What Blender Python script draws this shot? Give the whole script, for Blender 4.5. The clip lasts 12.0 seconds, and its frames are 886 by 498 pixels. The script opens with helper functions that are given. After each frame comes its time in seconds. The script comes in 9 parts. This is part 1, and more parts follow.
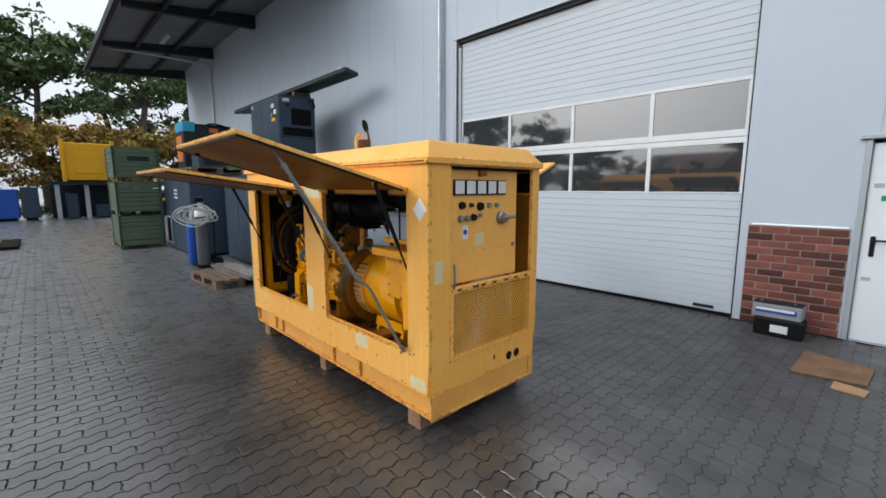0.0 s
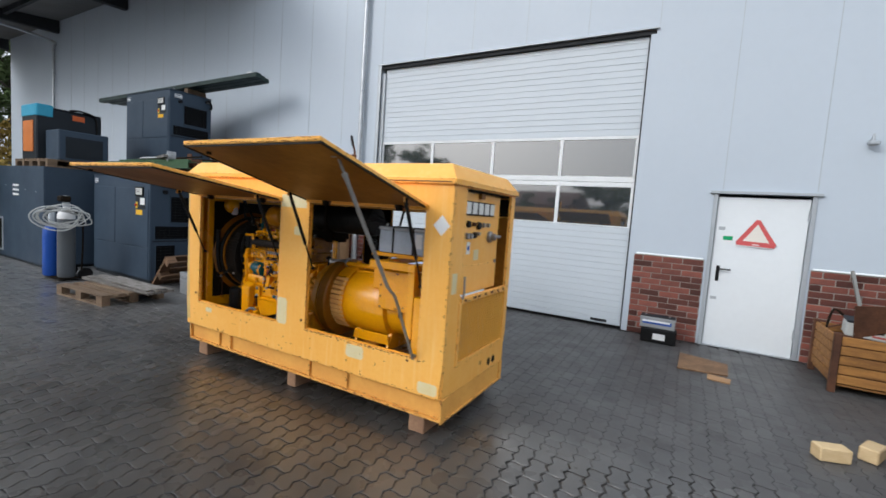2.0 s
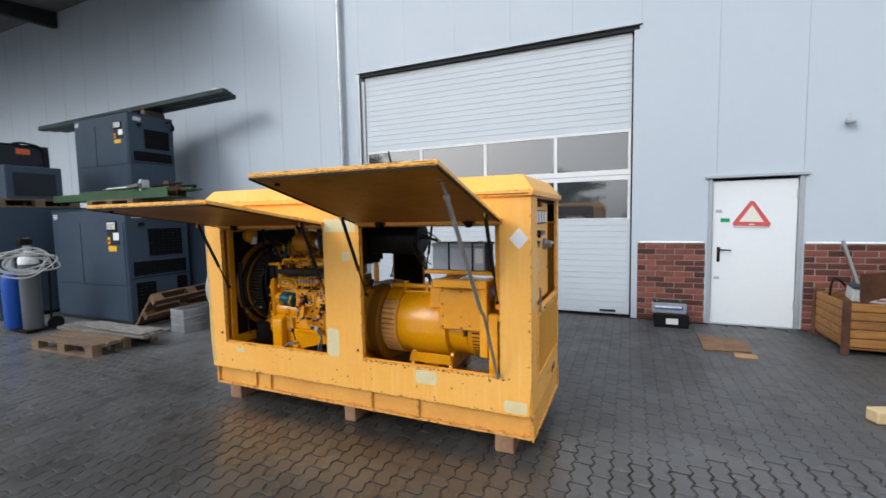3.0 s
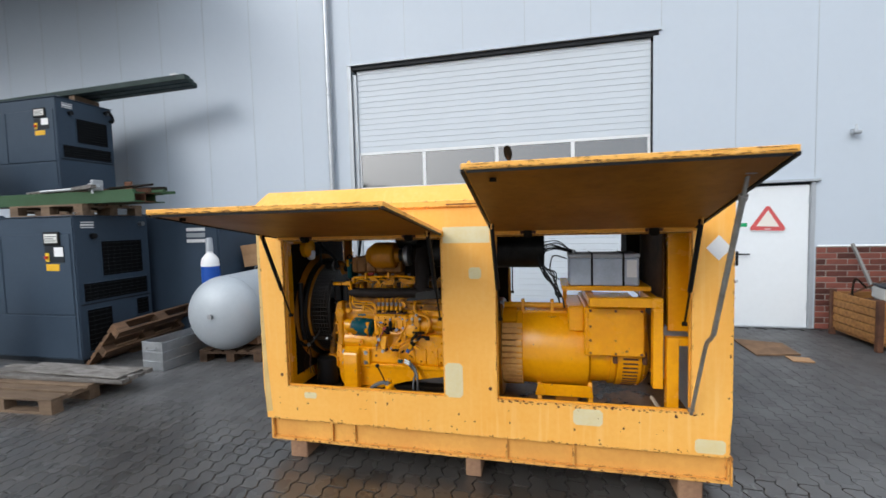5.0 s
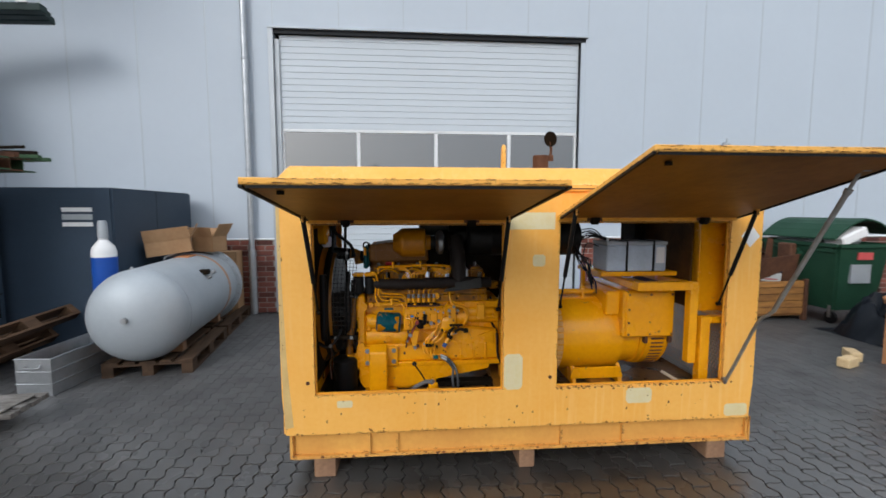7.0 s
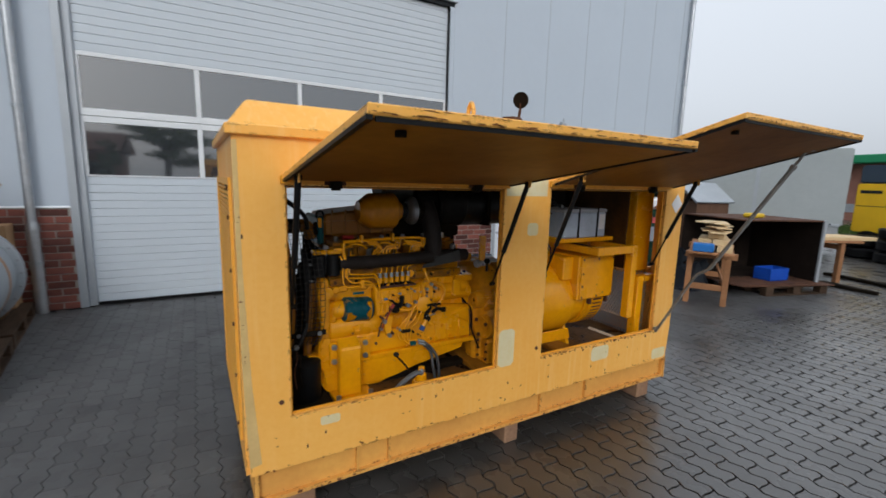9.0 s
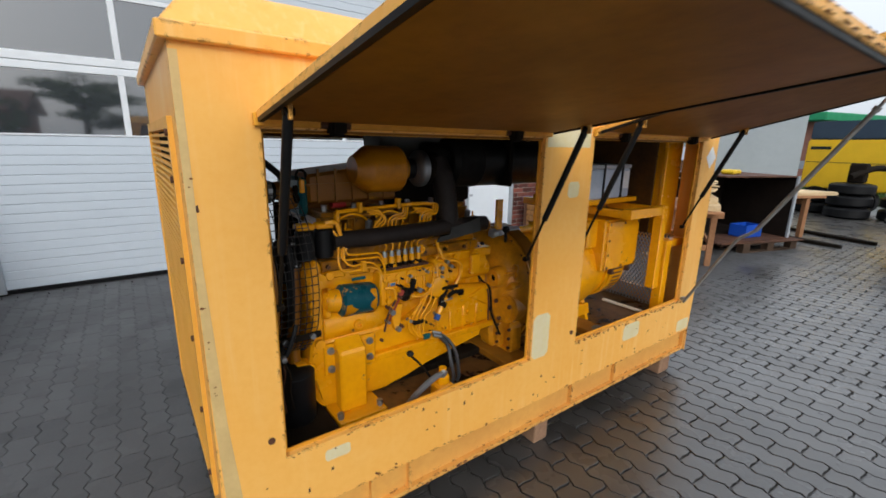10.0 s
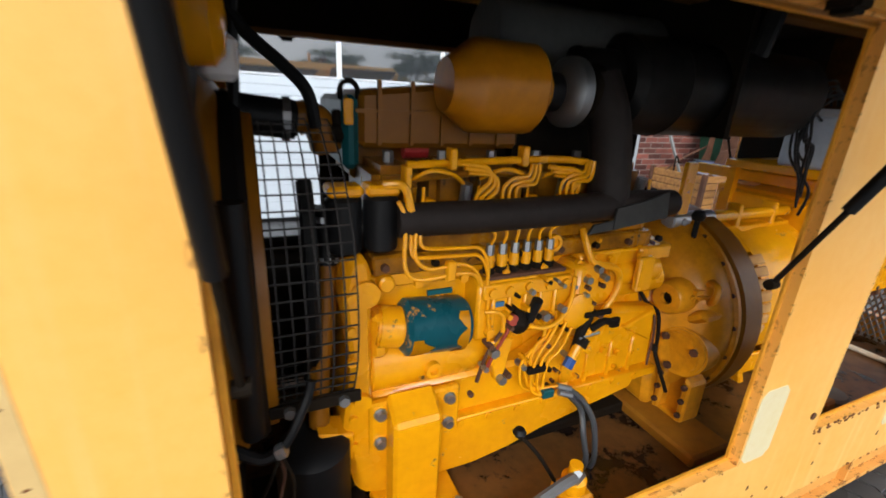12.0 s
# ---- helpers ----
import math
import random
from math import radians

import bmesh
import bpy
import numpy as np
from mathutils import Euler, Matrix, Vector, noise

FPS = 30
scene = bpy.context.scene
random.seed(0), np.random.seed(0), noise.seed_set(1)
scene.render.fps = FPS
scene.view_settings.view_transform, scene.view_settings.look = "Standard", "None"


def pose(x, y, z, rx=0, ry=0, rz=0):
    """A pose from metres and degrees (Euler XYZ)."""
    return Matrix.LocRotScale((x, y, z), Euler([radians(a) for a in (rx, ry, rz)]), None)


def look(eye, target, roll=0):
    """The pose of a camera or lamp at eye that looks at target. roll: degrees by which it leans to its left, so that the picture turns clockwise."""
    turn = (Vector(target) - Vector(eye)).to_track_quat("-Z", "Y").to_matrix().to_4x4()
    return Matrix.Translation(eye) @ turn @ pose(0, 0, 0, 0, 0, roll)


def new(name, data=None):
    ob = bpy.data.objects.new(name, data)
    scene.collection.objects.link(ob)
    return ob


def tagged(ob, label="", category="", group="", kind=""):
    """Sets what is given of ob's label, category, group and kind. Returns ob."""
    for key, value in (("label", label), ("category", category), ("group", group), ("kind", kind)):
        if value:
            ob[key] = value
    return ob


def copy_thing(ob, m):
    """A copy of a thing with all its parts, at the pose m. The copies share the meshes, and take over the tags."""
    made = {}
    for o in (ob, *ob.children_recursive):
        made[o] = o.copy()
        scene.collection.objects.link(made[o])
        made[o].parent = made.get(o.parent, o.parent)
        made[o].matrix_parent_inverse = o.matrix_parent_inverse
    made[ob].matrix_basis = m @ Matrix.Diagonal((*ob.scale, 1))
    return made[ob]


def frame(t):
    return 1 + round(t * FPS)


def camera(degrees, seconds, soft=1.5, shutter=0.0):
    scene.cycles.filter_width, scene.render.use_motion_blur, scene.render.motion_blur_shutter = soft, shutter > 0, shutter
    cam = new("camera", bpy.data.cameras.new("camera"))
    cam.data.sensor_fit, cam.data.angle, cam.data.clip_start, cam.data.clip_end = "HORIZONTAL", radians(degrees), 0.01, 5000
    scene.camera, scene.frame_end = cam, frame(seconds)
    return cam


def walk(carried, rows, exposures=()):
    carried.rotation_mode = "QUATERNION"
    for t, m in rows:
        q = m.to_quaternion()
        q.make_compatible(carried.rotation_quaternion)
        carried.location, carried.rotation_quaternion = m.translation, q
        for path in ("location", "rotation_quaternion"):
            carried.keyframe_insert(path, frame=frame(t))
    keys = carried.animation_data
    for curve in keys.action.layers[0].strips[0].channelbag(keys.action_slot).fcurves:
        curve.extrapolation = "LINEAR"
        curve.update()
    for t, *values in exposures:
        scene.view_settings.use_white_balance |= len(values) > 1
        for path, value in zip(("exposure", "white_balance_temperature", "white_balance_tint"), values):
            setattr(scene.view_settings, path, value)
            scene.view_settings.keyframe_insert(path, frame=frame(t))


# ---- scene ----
cam = camera(91.7, 12.0, soft=1.6, shutter=0.45)
PATH = [
    (0, (0.376, 0.353, 1.585), (-1.067, 1.708, 1.302), 0.0),
    (0.5, (0.441, 0.143, 1.601), (-0.932, 1.573, 1.336), 0.4),
    (1, (0.368, -0.04, 1.605), (-0.776, 1.588, 1.401), 1.6),
    (1.5, (0.15, -0.267, 1.57), (-0.862, 1.45, 1.402), 4.1),
    (2, (-0.202, -0.427, 1.527), (-1.179, 1.311, 1.367), 4.0),
    (2.5, (-0.575, -0.576, 1.553), (-1.506, 1.188, 1.402), 3.5),
    (3, (-0.949, -0.675, 1.602), (-1.745, 1.154, 1.452), -1.1),
    (3.2, (-1.119, -0.667, 1.591), (-1.862, 1.184, 1.441), -1.1),
    (4.8, (-2.372, -0.596, 1.617), (-2.9, 1.329, 1.495), -1.5),
    (5, (-2.506, -0.579, 1.63), (-2.966, 1.363, 1.506), -1.5),
    (5.5, (-2.847, -0.615, 1.637), (-3.214, 1.348, 1.53), -1.4),
    (6, (-3.163, -0.584, 1.615), (-3.427, 1.395, 1.487), -0.9),
    (6.5, (-3.424, -0.512, 1.622), (-3.529, 1.479, 1.463), -0.5),
    (7, (-3.699, -0.478, 1.612), (-3.538, 1.507, 1.433), 0.0),
    (7.2, (-3.797, -0.454, 1.608), (-3.562, 1.523, 1.413), 0.0),
    (8.8, (-4.537, 0.09, 1.567), (-3.612, 1.842, 1.278), 1.1),
    (9, (-4.568, 0.17, 1.571), (-3.58, 1.88, 1.258), 1.6),
    (9.5, (-4.548, 0.491, 1.53), (-3.428, 2.105, 1.155), 1.7),
    (10, (-4.552, 0.781, 1.504), (-3.402, 2.346, 1.03), 1.1),
    (10.5, (-4.574, 1.01, 1.503), (-3.402, 2.552, 1.005), 0.1),
    (11, (-4.452, 1.187, 1.461), (-3.38, 2.791, 0.932), -0.7),
    (11.5, (-4.32, 1.368, 1.414), (-3.495, 3.11, 0.877), 1.0),
    (12, (-4.191, 1.547, 1.365), (-3.407, 3.266, 0.709), 3.0),
]
EXPOSURES = [(0, 0.5), (2.5, 0.65), (5, 0.74), (6.5, 0.66), (7, 0.52), (9, 0.20), (9.5, 0.24), (10, 0.56), (10.5, 0.78), (11, 0.84), (11.5, 0.95), (12, 1.22)]
walk(cam, [(t, look(eye, target, roll)) for t, eye, target, roll in PATH], EXPOSURES)

# ---- light: an overcast sky with a faint wide sun ----
SUN_EL, SUN_AZ = radians(29), radians(210)
world = bpy.data.worlds.new("overcast_sky")
scene.world = world
world.use_nodes = True
wn, wl = world.node_tree.nodes, world.node_tree.links
sky = wn.new("ShaderNodeTexSky")
sky.sky_type = "NISHITA"
sky.sun_disc = False
sky.sun_elevation, sky.sun_rotation = SUN_EL, SUN_AZ
sky.dust_density, sky.air_density, sky.ozone_density = 4.0, 1.0, 1.0
grey = wn.new("ShaderNodeHueSaturation")
grey.inputs["Saturation"].default_value = 0.22
cloud = wn.new("ShaderNodeMix")
cloud.data_type = "RGBA"
cloud.inputs["Factor"].default_value = 0.6
cloud.inputs["B"].default_value = (8.8, 9.6, 10.7, 1)
wl.new(sky.outputs["Color"], grey.inputs["Color"])
wl.new(grey.outputs["Color"], cloud.inputs["A"])
dome = wn.new("ShaderNodeTexCoord")
height = wn.new("ShaderNodeSeparateXYZ")
rise = wn.new("ShaderNodeMapRange")
rise.inputs["To Min"].default_value, rise.inputs["To Max"].default_value = 0.76, 1.55
overcast = wn.new("ShaderNodeVectorMath")
overcast.operation = "SCALE"
wl.new(dome.outputs["Generated"], height.inputs["Vector"])
wl.new(height.outputs["Z"], rise.inputs["Value"])
wl.new(cloud.outputs["Result"], overcast.inputs["Vector"])
wl.new(rise.outputs["Result"], overcast.inputs["Scale"])
wl.new(overcast.outputs["Vector"], wn["Background"].inputs["Color"])
wn["Background"].inputs["Strength"].default_value = 0.099
sun_lamp = bpy.data.lights.new("sun", "SUN")
sun_lamp.energy, sun_lamp.angle, sun_lamp.color = 0.55, radians(19), (0.97, 0.985, 1.0)
sun = new("sun", sun_lamp)
sun_way = Vector((math.sin(SUN_AZ) * math.cos(SUN_EL), math.cos(SUN_AZ) * math.cos(SUN_EL), math.sin(SUN_EL)))
sun.matrix_world = look(sun_way * 30, (0, 0, 0))


# ---- materials ----
def material(name, base, rough=0.5, metal=0.0, dark=None, amount=0.5, scale=3.0, fine=60.0, bump=0.1, spots=None, spot_at=0.62,
             spot_scale=8.0, spot_rough=0.8, stretch=(1, 1, 1), coat=0.0, per_piece=0.0, gloss_noise=0.15, edge=None, everywhere=False, streak=None, gloss=None):
    """A painted, rusted, wooden or stony surface: base colour broken up at two scales, with spots of a second stuff, and relief."""
    m = bpy.data.materials.new(name)
    m.use_nodes = True
    n, l = m.node_tree.nodes, m.node_tree.links
    bsdf = n["Principled BSDF"]
    where = n.new("ShaderNodeTexCoord")
    put = n.new("ShaderNodeMapping")
    put.inputs["Scale"].default_value = stretch
    l.new(n.new("ShaderNodeNewGeometry").outputs["Position"] if everywhere else where.outputs["Object"], put.inputs["Vector"])

    def noise_at(s, detail=4.0, rough_=0.6):
        t = n.new("ShaderNodeTexNoise")
        t.inputs["Scale"].default_value, t.inputs["Detail"].default_value, t.inputs["Roughness"].default_value = s, detail, rough_
        l.new(put.outputs["Vector"], t.inputs["Vector"])
        return t.outputs["Fac"]

    def ramp(fac, lo, hi):
        r = n.new("ShaderNodeMapRange")
        r.inputs["From Min"].default_value, r.inputs["From Max"].default_value = lo, hi
        l.new(fac, r.inputs["Value"])
        return r.outputs["Result"]

    def mix(fac, a, b, kind="MIX"):
        x = n.new("ShaderNodeMix")
        x.data_type, x.blend_type = "RGBA", kind
        for key, v in (("Factor", fac), ("A", a), ("B", b)):
            if isinstance(v, bpy.types.NodeSocket):
                l.new(v, x.inputs[key])
            else:
                x.inputs[key].default_value = v if key == "Factor" else (*v, 1)
        return x.outputs["Result"]

    def times(a, b):
        x = n.new("ShaderNodeMath")
        x.operation = "MULTIPLY"
        l.new(a, x.inputs[0])
        if isinstance(b, bpy.types.NodeSocket):
            l.new(b, x.inputs[1])
        else:
            x.inputs[1].default_value = b
        return x.outputs["Value"]

    coarse, grain = noise_at(scale), noise_at(fine, 3.0)
    dark = dark or [c * 0.6 for c in base]
    colour = mix(times(ramp(coarse, 0.35, 0.75), amount), base, dark)
    colour = mix(times(ramp(grain, 0.4, 0.8), amount * 0.6), colour, dark)
    if streak:
        tall = n.new("ShaderNodeMapping")
        tall.inputs["Scale"].default_value = (30, 30, 1.6)
        l.new(where.outputs["Object"], tall.inputs["Vector"])
        run = n.new("ShaderNodeTexNoise")
        run.inputs["Scale"].default_value, run.inputs["Detail"].default_value = 1.0, 5.0
        l.new(tall.outputs["Vector"], run.inputs["Vector"])
        colour = mix(times(ramp(run.outputs["Fac"], 0.52, 0.70), times(ramp(noise_at(1.3), 0.42, 0.60), 0.55)), colour, streak)
    if per_piece:
        info = n.new("ShaderNodeObjectInfo")
        hsv = n.new("ShaderNodeHueSaturation")
        l.new(colour, hsv.inputs["Color"])
        vary = n.new("ShaderNodeMapRange")
        vary.inputs["To Min"].default_value, vary.inputs["To Max"].default_value = 1 - per_piece, 1 + per_piece
        geo = n.new("ShaderNodeNewGeometry")
        both = n.new("ShaderNodeMath")
        both.operation = "ADD"
        l.new(info.outputs["Random"], both.inputs[0])
        l.new(geo.outputs["Random Per Island"], both.inputs[1])
        wrap = n.new("ShaderNodeMath")
        wrap.operation = "FRACT"
        l.new(both.outputs["Value"], wrap.inputs[0])
        l.new(wrap.outputs["Value"], vary.inputs["Value"])
        l.new(vary.outputs["Result"], hsv.inputs["Value"])
        colour = hsv.outputs["Color"]
    roughness = n.new("ShaderNodeMapRange")
    roughness.inputs["To Min"].default_value, roughness.inputs["To Max"].default_value = max(0.02, rough - gloss_noise), min(1, rough + gloss_noise)
    l.new(coarse, roughness.inputs["Value"])
    rough_out = roughness.outputs["Result"]
    if spots:
        at = ramp(noise_at(spot_scale, 6.0, 0.7), spot_at, spot_at + 0.05)
        if edge:
            round_ = n.new("ShaderNodeBevel")
            round_.samples = 3
            round_.inputs["Radius"].default_value = 0.016
            geo2 = n.new("ShaderNodeNewGeometry")
            dot = n.new("ShaderNodeVectorMath")
            dot.operation = "DOT_PRODUCT"
            l.new(round_.outputs["Normal"], dot.inputs[0]), l.new(geo2.outputs["Normal"], dot.inputs[1])
            worn = ramp(dot.outputs["Value"], 0.985, 0.90)
            chip = times(worn, ramp(noise_at(edge, 5.0, 0.7), 0.53, 0.58))
            top = n.new("ShaderNodeMath")
            top.operation = "MAXIMUM"
            l.new(at, top.inputs[0]), l.new(chip, top.inputs[1])
            at = top.outputs["Value"]
        colour = mix(at, colour, spots)
        rr = n.new("ShaderNodeMix")
        l.new(at, rr.inputs["Factor"]), l.new(rough_out, rr.inputs["A"])
        rr.inputs["B"].default_value = spot_rough
        rough_out = rr.outputs["Result"]
    l.new(colour, bsdf.inputs["Base Color"])
    l.new(rough_out, bsdf.inputs["Roughness"])
    bsdf.inputs["Metallic"].default_value = metal
    bsdf.inputs["Specular IOR Level"].default_value = gloss if gloss is not None else (0.14 if max(base) < 0.12 else 0.32)
    bsdf.inputs["Coat Weight"].default_value = coat
    if bump:
        b = n.new("ShaderNodeBump")
        b.inputs["Strength"].default_value, b.inputs["Distance"].default_value = bump, 0.004
        l.new(grain, b.inputs["Height"])
        l.new(b.outputs["Normal"], bsdf.inputs["Normal"])
    return m


def plain(name, base, rough=0.5, metal=0.0, **more):
    return material(name, base, rough, metal, amount=more.pop("amount", 0.25), bump=more.pop("bump", 0.03), **more)


YELLOW = material("aged_yellow_paint", (0.88, 0.468, 0.112), 0.40, dark=(0.82, 0.355, 0.042), amount=0.6, scale=2.2, fine=35, bump=0.04, streak=(0.90, 0.56, 0.20),
                  spots=(0.10, 0.035, 0.012), spot_at=0.80, spot_scale=13, edge=26)
ENGINE = material("engine_yellow_paint", (0.85, 0.37, 0.003), 0.25, dark=(0.60, 0.215, 0.003), amount=0.55, scale=4, fine=38, bump=0.05,
                  spots=(0.040, 0.020, 0.008), spot_at=0.655, spot_scale=17, gloss=0.5)
MESH_YELLOW = material("yellow_wire_paint", (0.80, 0.40, 0.06), 0.45, amount=0.3, scale=5)
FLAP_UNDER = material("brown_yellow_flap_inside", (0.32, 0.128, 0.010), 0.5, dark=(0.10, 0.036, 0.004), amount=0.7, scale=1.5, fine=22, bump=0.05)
BASE_PAINT = material("faded_orange_frame", (0.74, 0.38, 0.085), 0.6, dark=(0.55, 0.23, 0.05), amount=0.6, scale=3, fine=30,
                      spots=(0.09, 0.03, 0.012), spot_at=0.74, spot_scale=7, edge=22)
PALE_PATCH = material("pale_bare_patch", (0.68, 0.60, 0.38), 0.6, dark=(0.64, 0.5, 0.22), amount=0.6, scale=8)
WHITE_STICKER = plain("white_sticker", (0.8, 0.8, 0.8), 0.4)
BLACK = plain("black_rubber", (0.006, 0.006, 0.0065), 0.5, gloss=0.2)
# Oily black steel, also the black of sheets standing in for shade.
GRIME_SHADE = material("oily_shaded_steel", (0.008, 0.0065, 0.005), 0.7, dark=(0.022, 0.013, 0.006), amount=0.5, scale=6, gloss=0.07)
STEEL = plain("grey_steel", (0.32, 0.33, 0.34), 0.38, 0.85)
ZINC = material("galvanised_steel", (0.5, 0.52, 0.54), 0.42, 0.8, dark=(0.34, 0.36, 0.38), amount=0.6, scale=9, fine=30, bump=0.03)
RUST = material("rusty_steel", (0.12, 0.05, 0.025), 0.8, dark=(0.04, 0.018, 0.012), amount=0.9, scale=4, fine=40, bump=0.3)
WALL_PAINT = material("grey_white_coil_coat", (0.462, 0.518, 0.58), 0.5, dark=(0.42, 0.472, 0.533), amount=0.4, scale=0.6, fine=9, bump=0.015)
GATE_PAINT = material("white_gate_panel", (0.53, 0.58, 0.625), 0.45, dark=(0.46, 0.505, 0.545), amount=0.45, scale=0.9, fine=12, bump=0.015, stretch=(0.25, 1, 1))
FRAME_DARK = plain("dark_frame_and_shade", (0.022, 0.024, 0.027), 0.55)
FRAME_WHITE = plain("white_window_bar", (0.74, 0.76, 0.77), 0.4)
TRIM_GREY = plain("grey_zinc_trim", (0.40, 0.43, 0.46), 0.45, 0.3)
DOOR_WHITE = material("white_steel_door", (0.70, 0.735, 0.76), 0.4, dark=(0.62, 0.65, 0.67), amount=0.4, scale=1.2, fine=14, bump=0.015,
                      spots=(0.3, 0.2, 0.13), spot_at=0.8, spot_scale=9)
BRICK = material("red_brown_clinker", (0.20, 0.058, 0.038), 0.7, dark=(0.07, 0.032, 0.030), amount=0.8, scale=4, fine=60, bump=0.4, per_piece=0.6)
MORTAR = material("grey_mortar", (0.30, 0.275, 0.25), 0.9, amount=0.5, scale=12, bump=0.3)
def paving_material(name, joints):
    """Concrete paving: dry and pale near the hall, dark and glossy with rain towards the open yard. joints: draw the joints of far paving."""
    m = bpy.data.materials.new(name)
    m.use_nodes = True
    n, l = m.node_tree.nodes, m.node_tree.links
    bsdf = n["Principled BSDF"]
    geo = n.new("ShaderNodeNewGeometry")
    split = n.new("ShaderNodeSeparateXYZ")
    l.new(geo.outputs["Position"], split.inputs["Vector"])

    def noise_at(s, detail=4.0):
        t = n.new("ShaderNodeTexNoise")
        t.inputs["Scale"].default_value, t.inputs["Detail"].default_value = s, detail
        l.new(geo.outputs["Position"], t.inputs["Vector"])
        return t.outputs["Fac"]

    def calc(op, a, b):
        x = n.new("ShaderNodeMath")
        x.operation = op
        for k, v in enumerate((a, b)):
            if isinstance(v, bpy.types.NodeSocket):
                l.new(v, x.inputs[k])
            else:
                x.inputs[k].default_value = v
        return x.outputs["Value"]

    def ramp(v, lo, hi, a=0.0, b=1.0):
        r = n.new("ShaderNodeMapRange")
        for key, q in (("From Min", lo), ("From Max", hi), ("To Min", a), ("To Max", b)):
            r.inputs[key].default_value = q
        l.new(v, r.inputs["Value"])
        return r.outputs["Result"]

    def mix(fac, a, b):
        x = n.new("ShaderNodeMix")
        x.data_type = "RGBA"
        for key, v in (("Factor", fac), ("A", a), ("B", b)):
            if isinstance(v, bpy.types.NodeSocket):
                l.new(v, x.inputs[key])
            else:
                x.inputs[key].default_value = v if key == "Factor" else (*v, 1)
        return x.outputs["Result"]

    edge = calc("ADD", split.outputs["Y"], ramp(noise_at(1.3), 0.3, 0.7, -0.35, 0.35))
    wet = calc("MAXIMUM", ramp(edge, 2.75, 2.35), ramp(split.outputs["X"], 4.0, 5.6))
    stain = ramp(noise_at(0.9, 6.0), 0.42, 0.68)
    spots = ramp(noise_at(5.0, 5.0), 0.62, 0.72)
    grain = noise_at(70.0, 3.0)
    info = n.new("ShaderNodeObjectInfo")
    one = calc("FRACT", calc("ADD", info.outputs["Random"], geo.outputs["Random Per Island"]), 0.0)
    dry_c = mix(calc("MULTIPLY", stain, 0.6), (0.068, 0.067, 0.067), (0.044, 0.042, 0.041))
    wet_c = mix(calc("MULTIPLY", stain, 0.8), (0.060, 0.056, 0.052), (0.031, 0.026, 0.022))
    colour = mix(wet, dry_c, wet_c)
    colour = mix(calc("MULTIPLY", spots, 0.6), colour, (0.030, 0.027, 0.025))
    drips = ramp(noise_at(2.3, 7.0), 0.60, 0.66)
    colour = mix(calc("MULTIPLY", drips, 0.5), colour, (0.022, 0.020, 0.019))
    colour = mix(calc("MULTIPLY", ramp(grain, 0.4, 0.75), 0.3), colour, (0.03, 0.029, 0.028))
    # Paving paler towards far -x: the sky's grazing sheen put into the colour.
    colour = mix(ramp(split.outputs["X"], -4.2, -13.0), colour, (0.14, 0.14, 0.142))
    hsv = n.new("ShaderNodeHueSaturation")
    l.new(ramp(one, 0.0, 1.0, 0.86, 1.14), hsv.inputs["Value"])
    l.new(colour, hsv.inputs["Color"])
    colour = hsv.outputs["Color"]
    height = grain
    if joints:
        put = n.new("ShaderNodeMapping")
        put.inputs["Rotation"].default_value = (0, 0, radians(90))
        l.new(geo.outputs["Position"], put.inputs["Vector"])
        brick = n.new("ShaderNodeTexBrick")
        brick.inputs["Scale"].default_value, brick.inputs["Brick Width"].default_value, brick.inputs["Row Height"].default_value = 1.0, 0.22, 0.115
        brick.inputs["Mortar Size"].default_value = 0.006
        l.new(put.outputs["Vector"], brick.inputs["Vector"])
        colour = mix(calc("MULTIPLY", brick.outputs["Fac"], 0.35), colour, (0.025, 0.024, 0.023))
    l.new(colour, bsdf.inputs["Base Color"])
    rough = calc("ADD", ramp(wet, 0.0, 1.0, 0.55, 0.34), ramp(noise_at(2.1), 0.3, 0.7, -0.08, 0.12))
    l.new(rough, bsdf.inputs["Roughness"])
    l.new(ramp(wet, 0.0, 1.0, 0.12, 0.8), bsdf.inputs["Coat Weight"])
    l.new(ramp(noise_at(3.3), 0.3, 0.7, 0.20, 0.40), bsdf.inputs["Coat Roughness"])
    b = n.new("ShaderNodeBump")
    b.inputs["Strength"].default_value, b.inputs["Distance"].default_value = 0.3, 0.003
    l.new(height, b.inputs["Height"])
    l.new(b.outputs["Normal"], bsdf.inputs["Normal"])
    return m


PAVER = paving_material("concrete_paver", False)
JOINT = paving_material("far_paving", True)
CAB_GREY = material("blue_grey_cabinet", (0.043, 0.064, 0.092), 0.42, dark=(0.032, 0.047, 0.069), amount=0.5, scale=1.5, fine=25, bump=0.02)
CAB_DARK = material("dark_cabinet", (0.020, 0.025, 0.031), 0.5, dark=(0.012, 0.015, 0.019), amount=0.5, scale=2)
GRILLE = plain("black_grille", (0.003, 0.0035, 0.004), 0.7, gloss=0.1)
SLAT = plain("black_grille_slat", (0.010, 0.011, 0.013), 0.6, gloss=0.2)
PALLET = material("weathered_pallet_wood", (0.20, 0.135, 0.085), 0.8, dark=(0.07, 0.045, 0.03), amount=0.8, scale=3, fine=40, bump=0.3, stretch=(1, 6, 6), per_piece=0.2)
PALLET_DARK = material("damp_dark_pallet_wood", (0.085, 0.052, 0.033), 0.7, dark=(0.03, 0.02, 0.014), amount=0.8, scale=3, fine=40, bump=0.3, stretch=(1, 6, 6), per_piece=0.25)
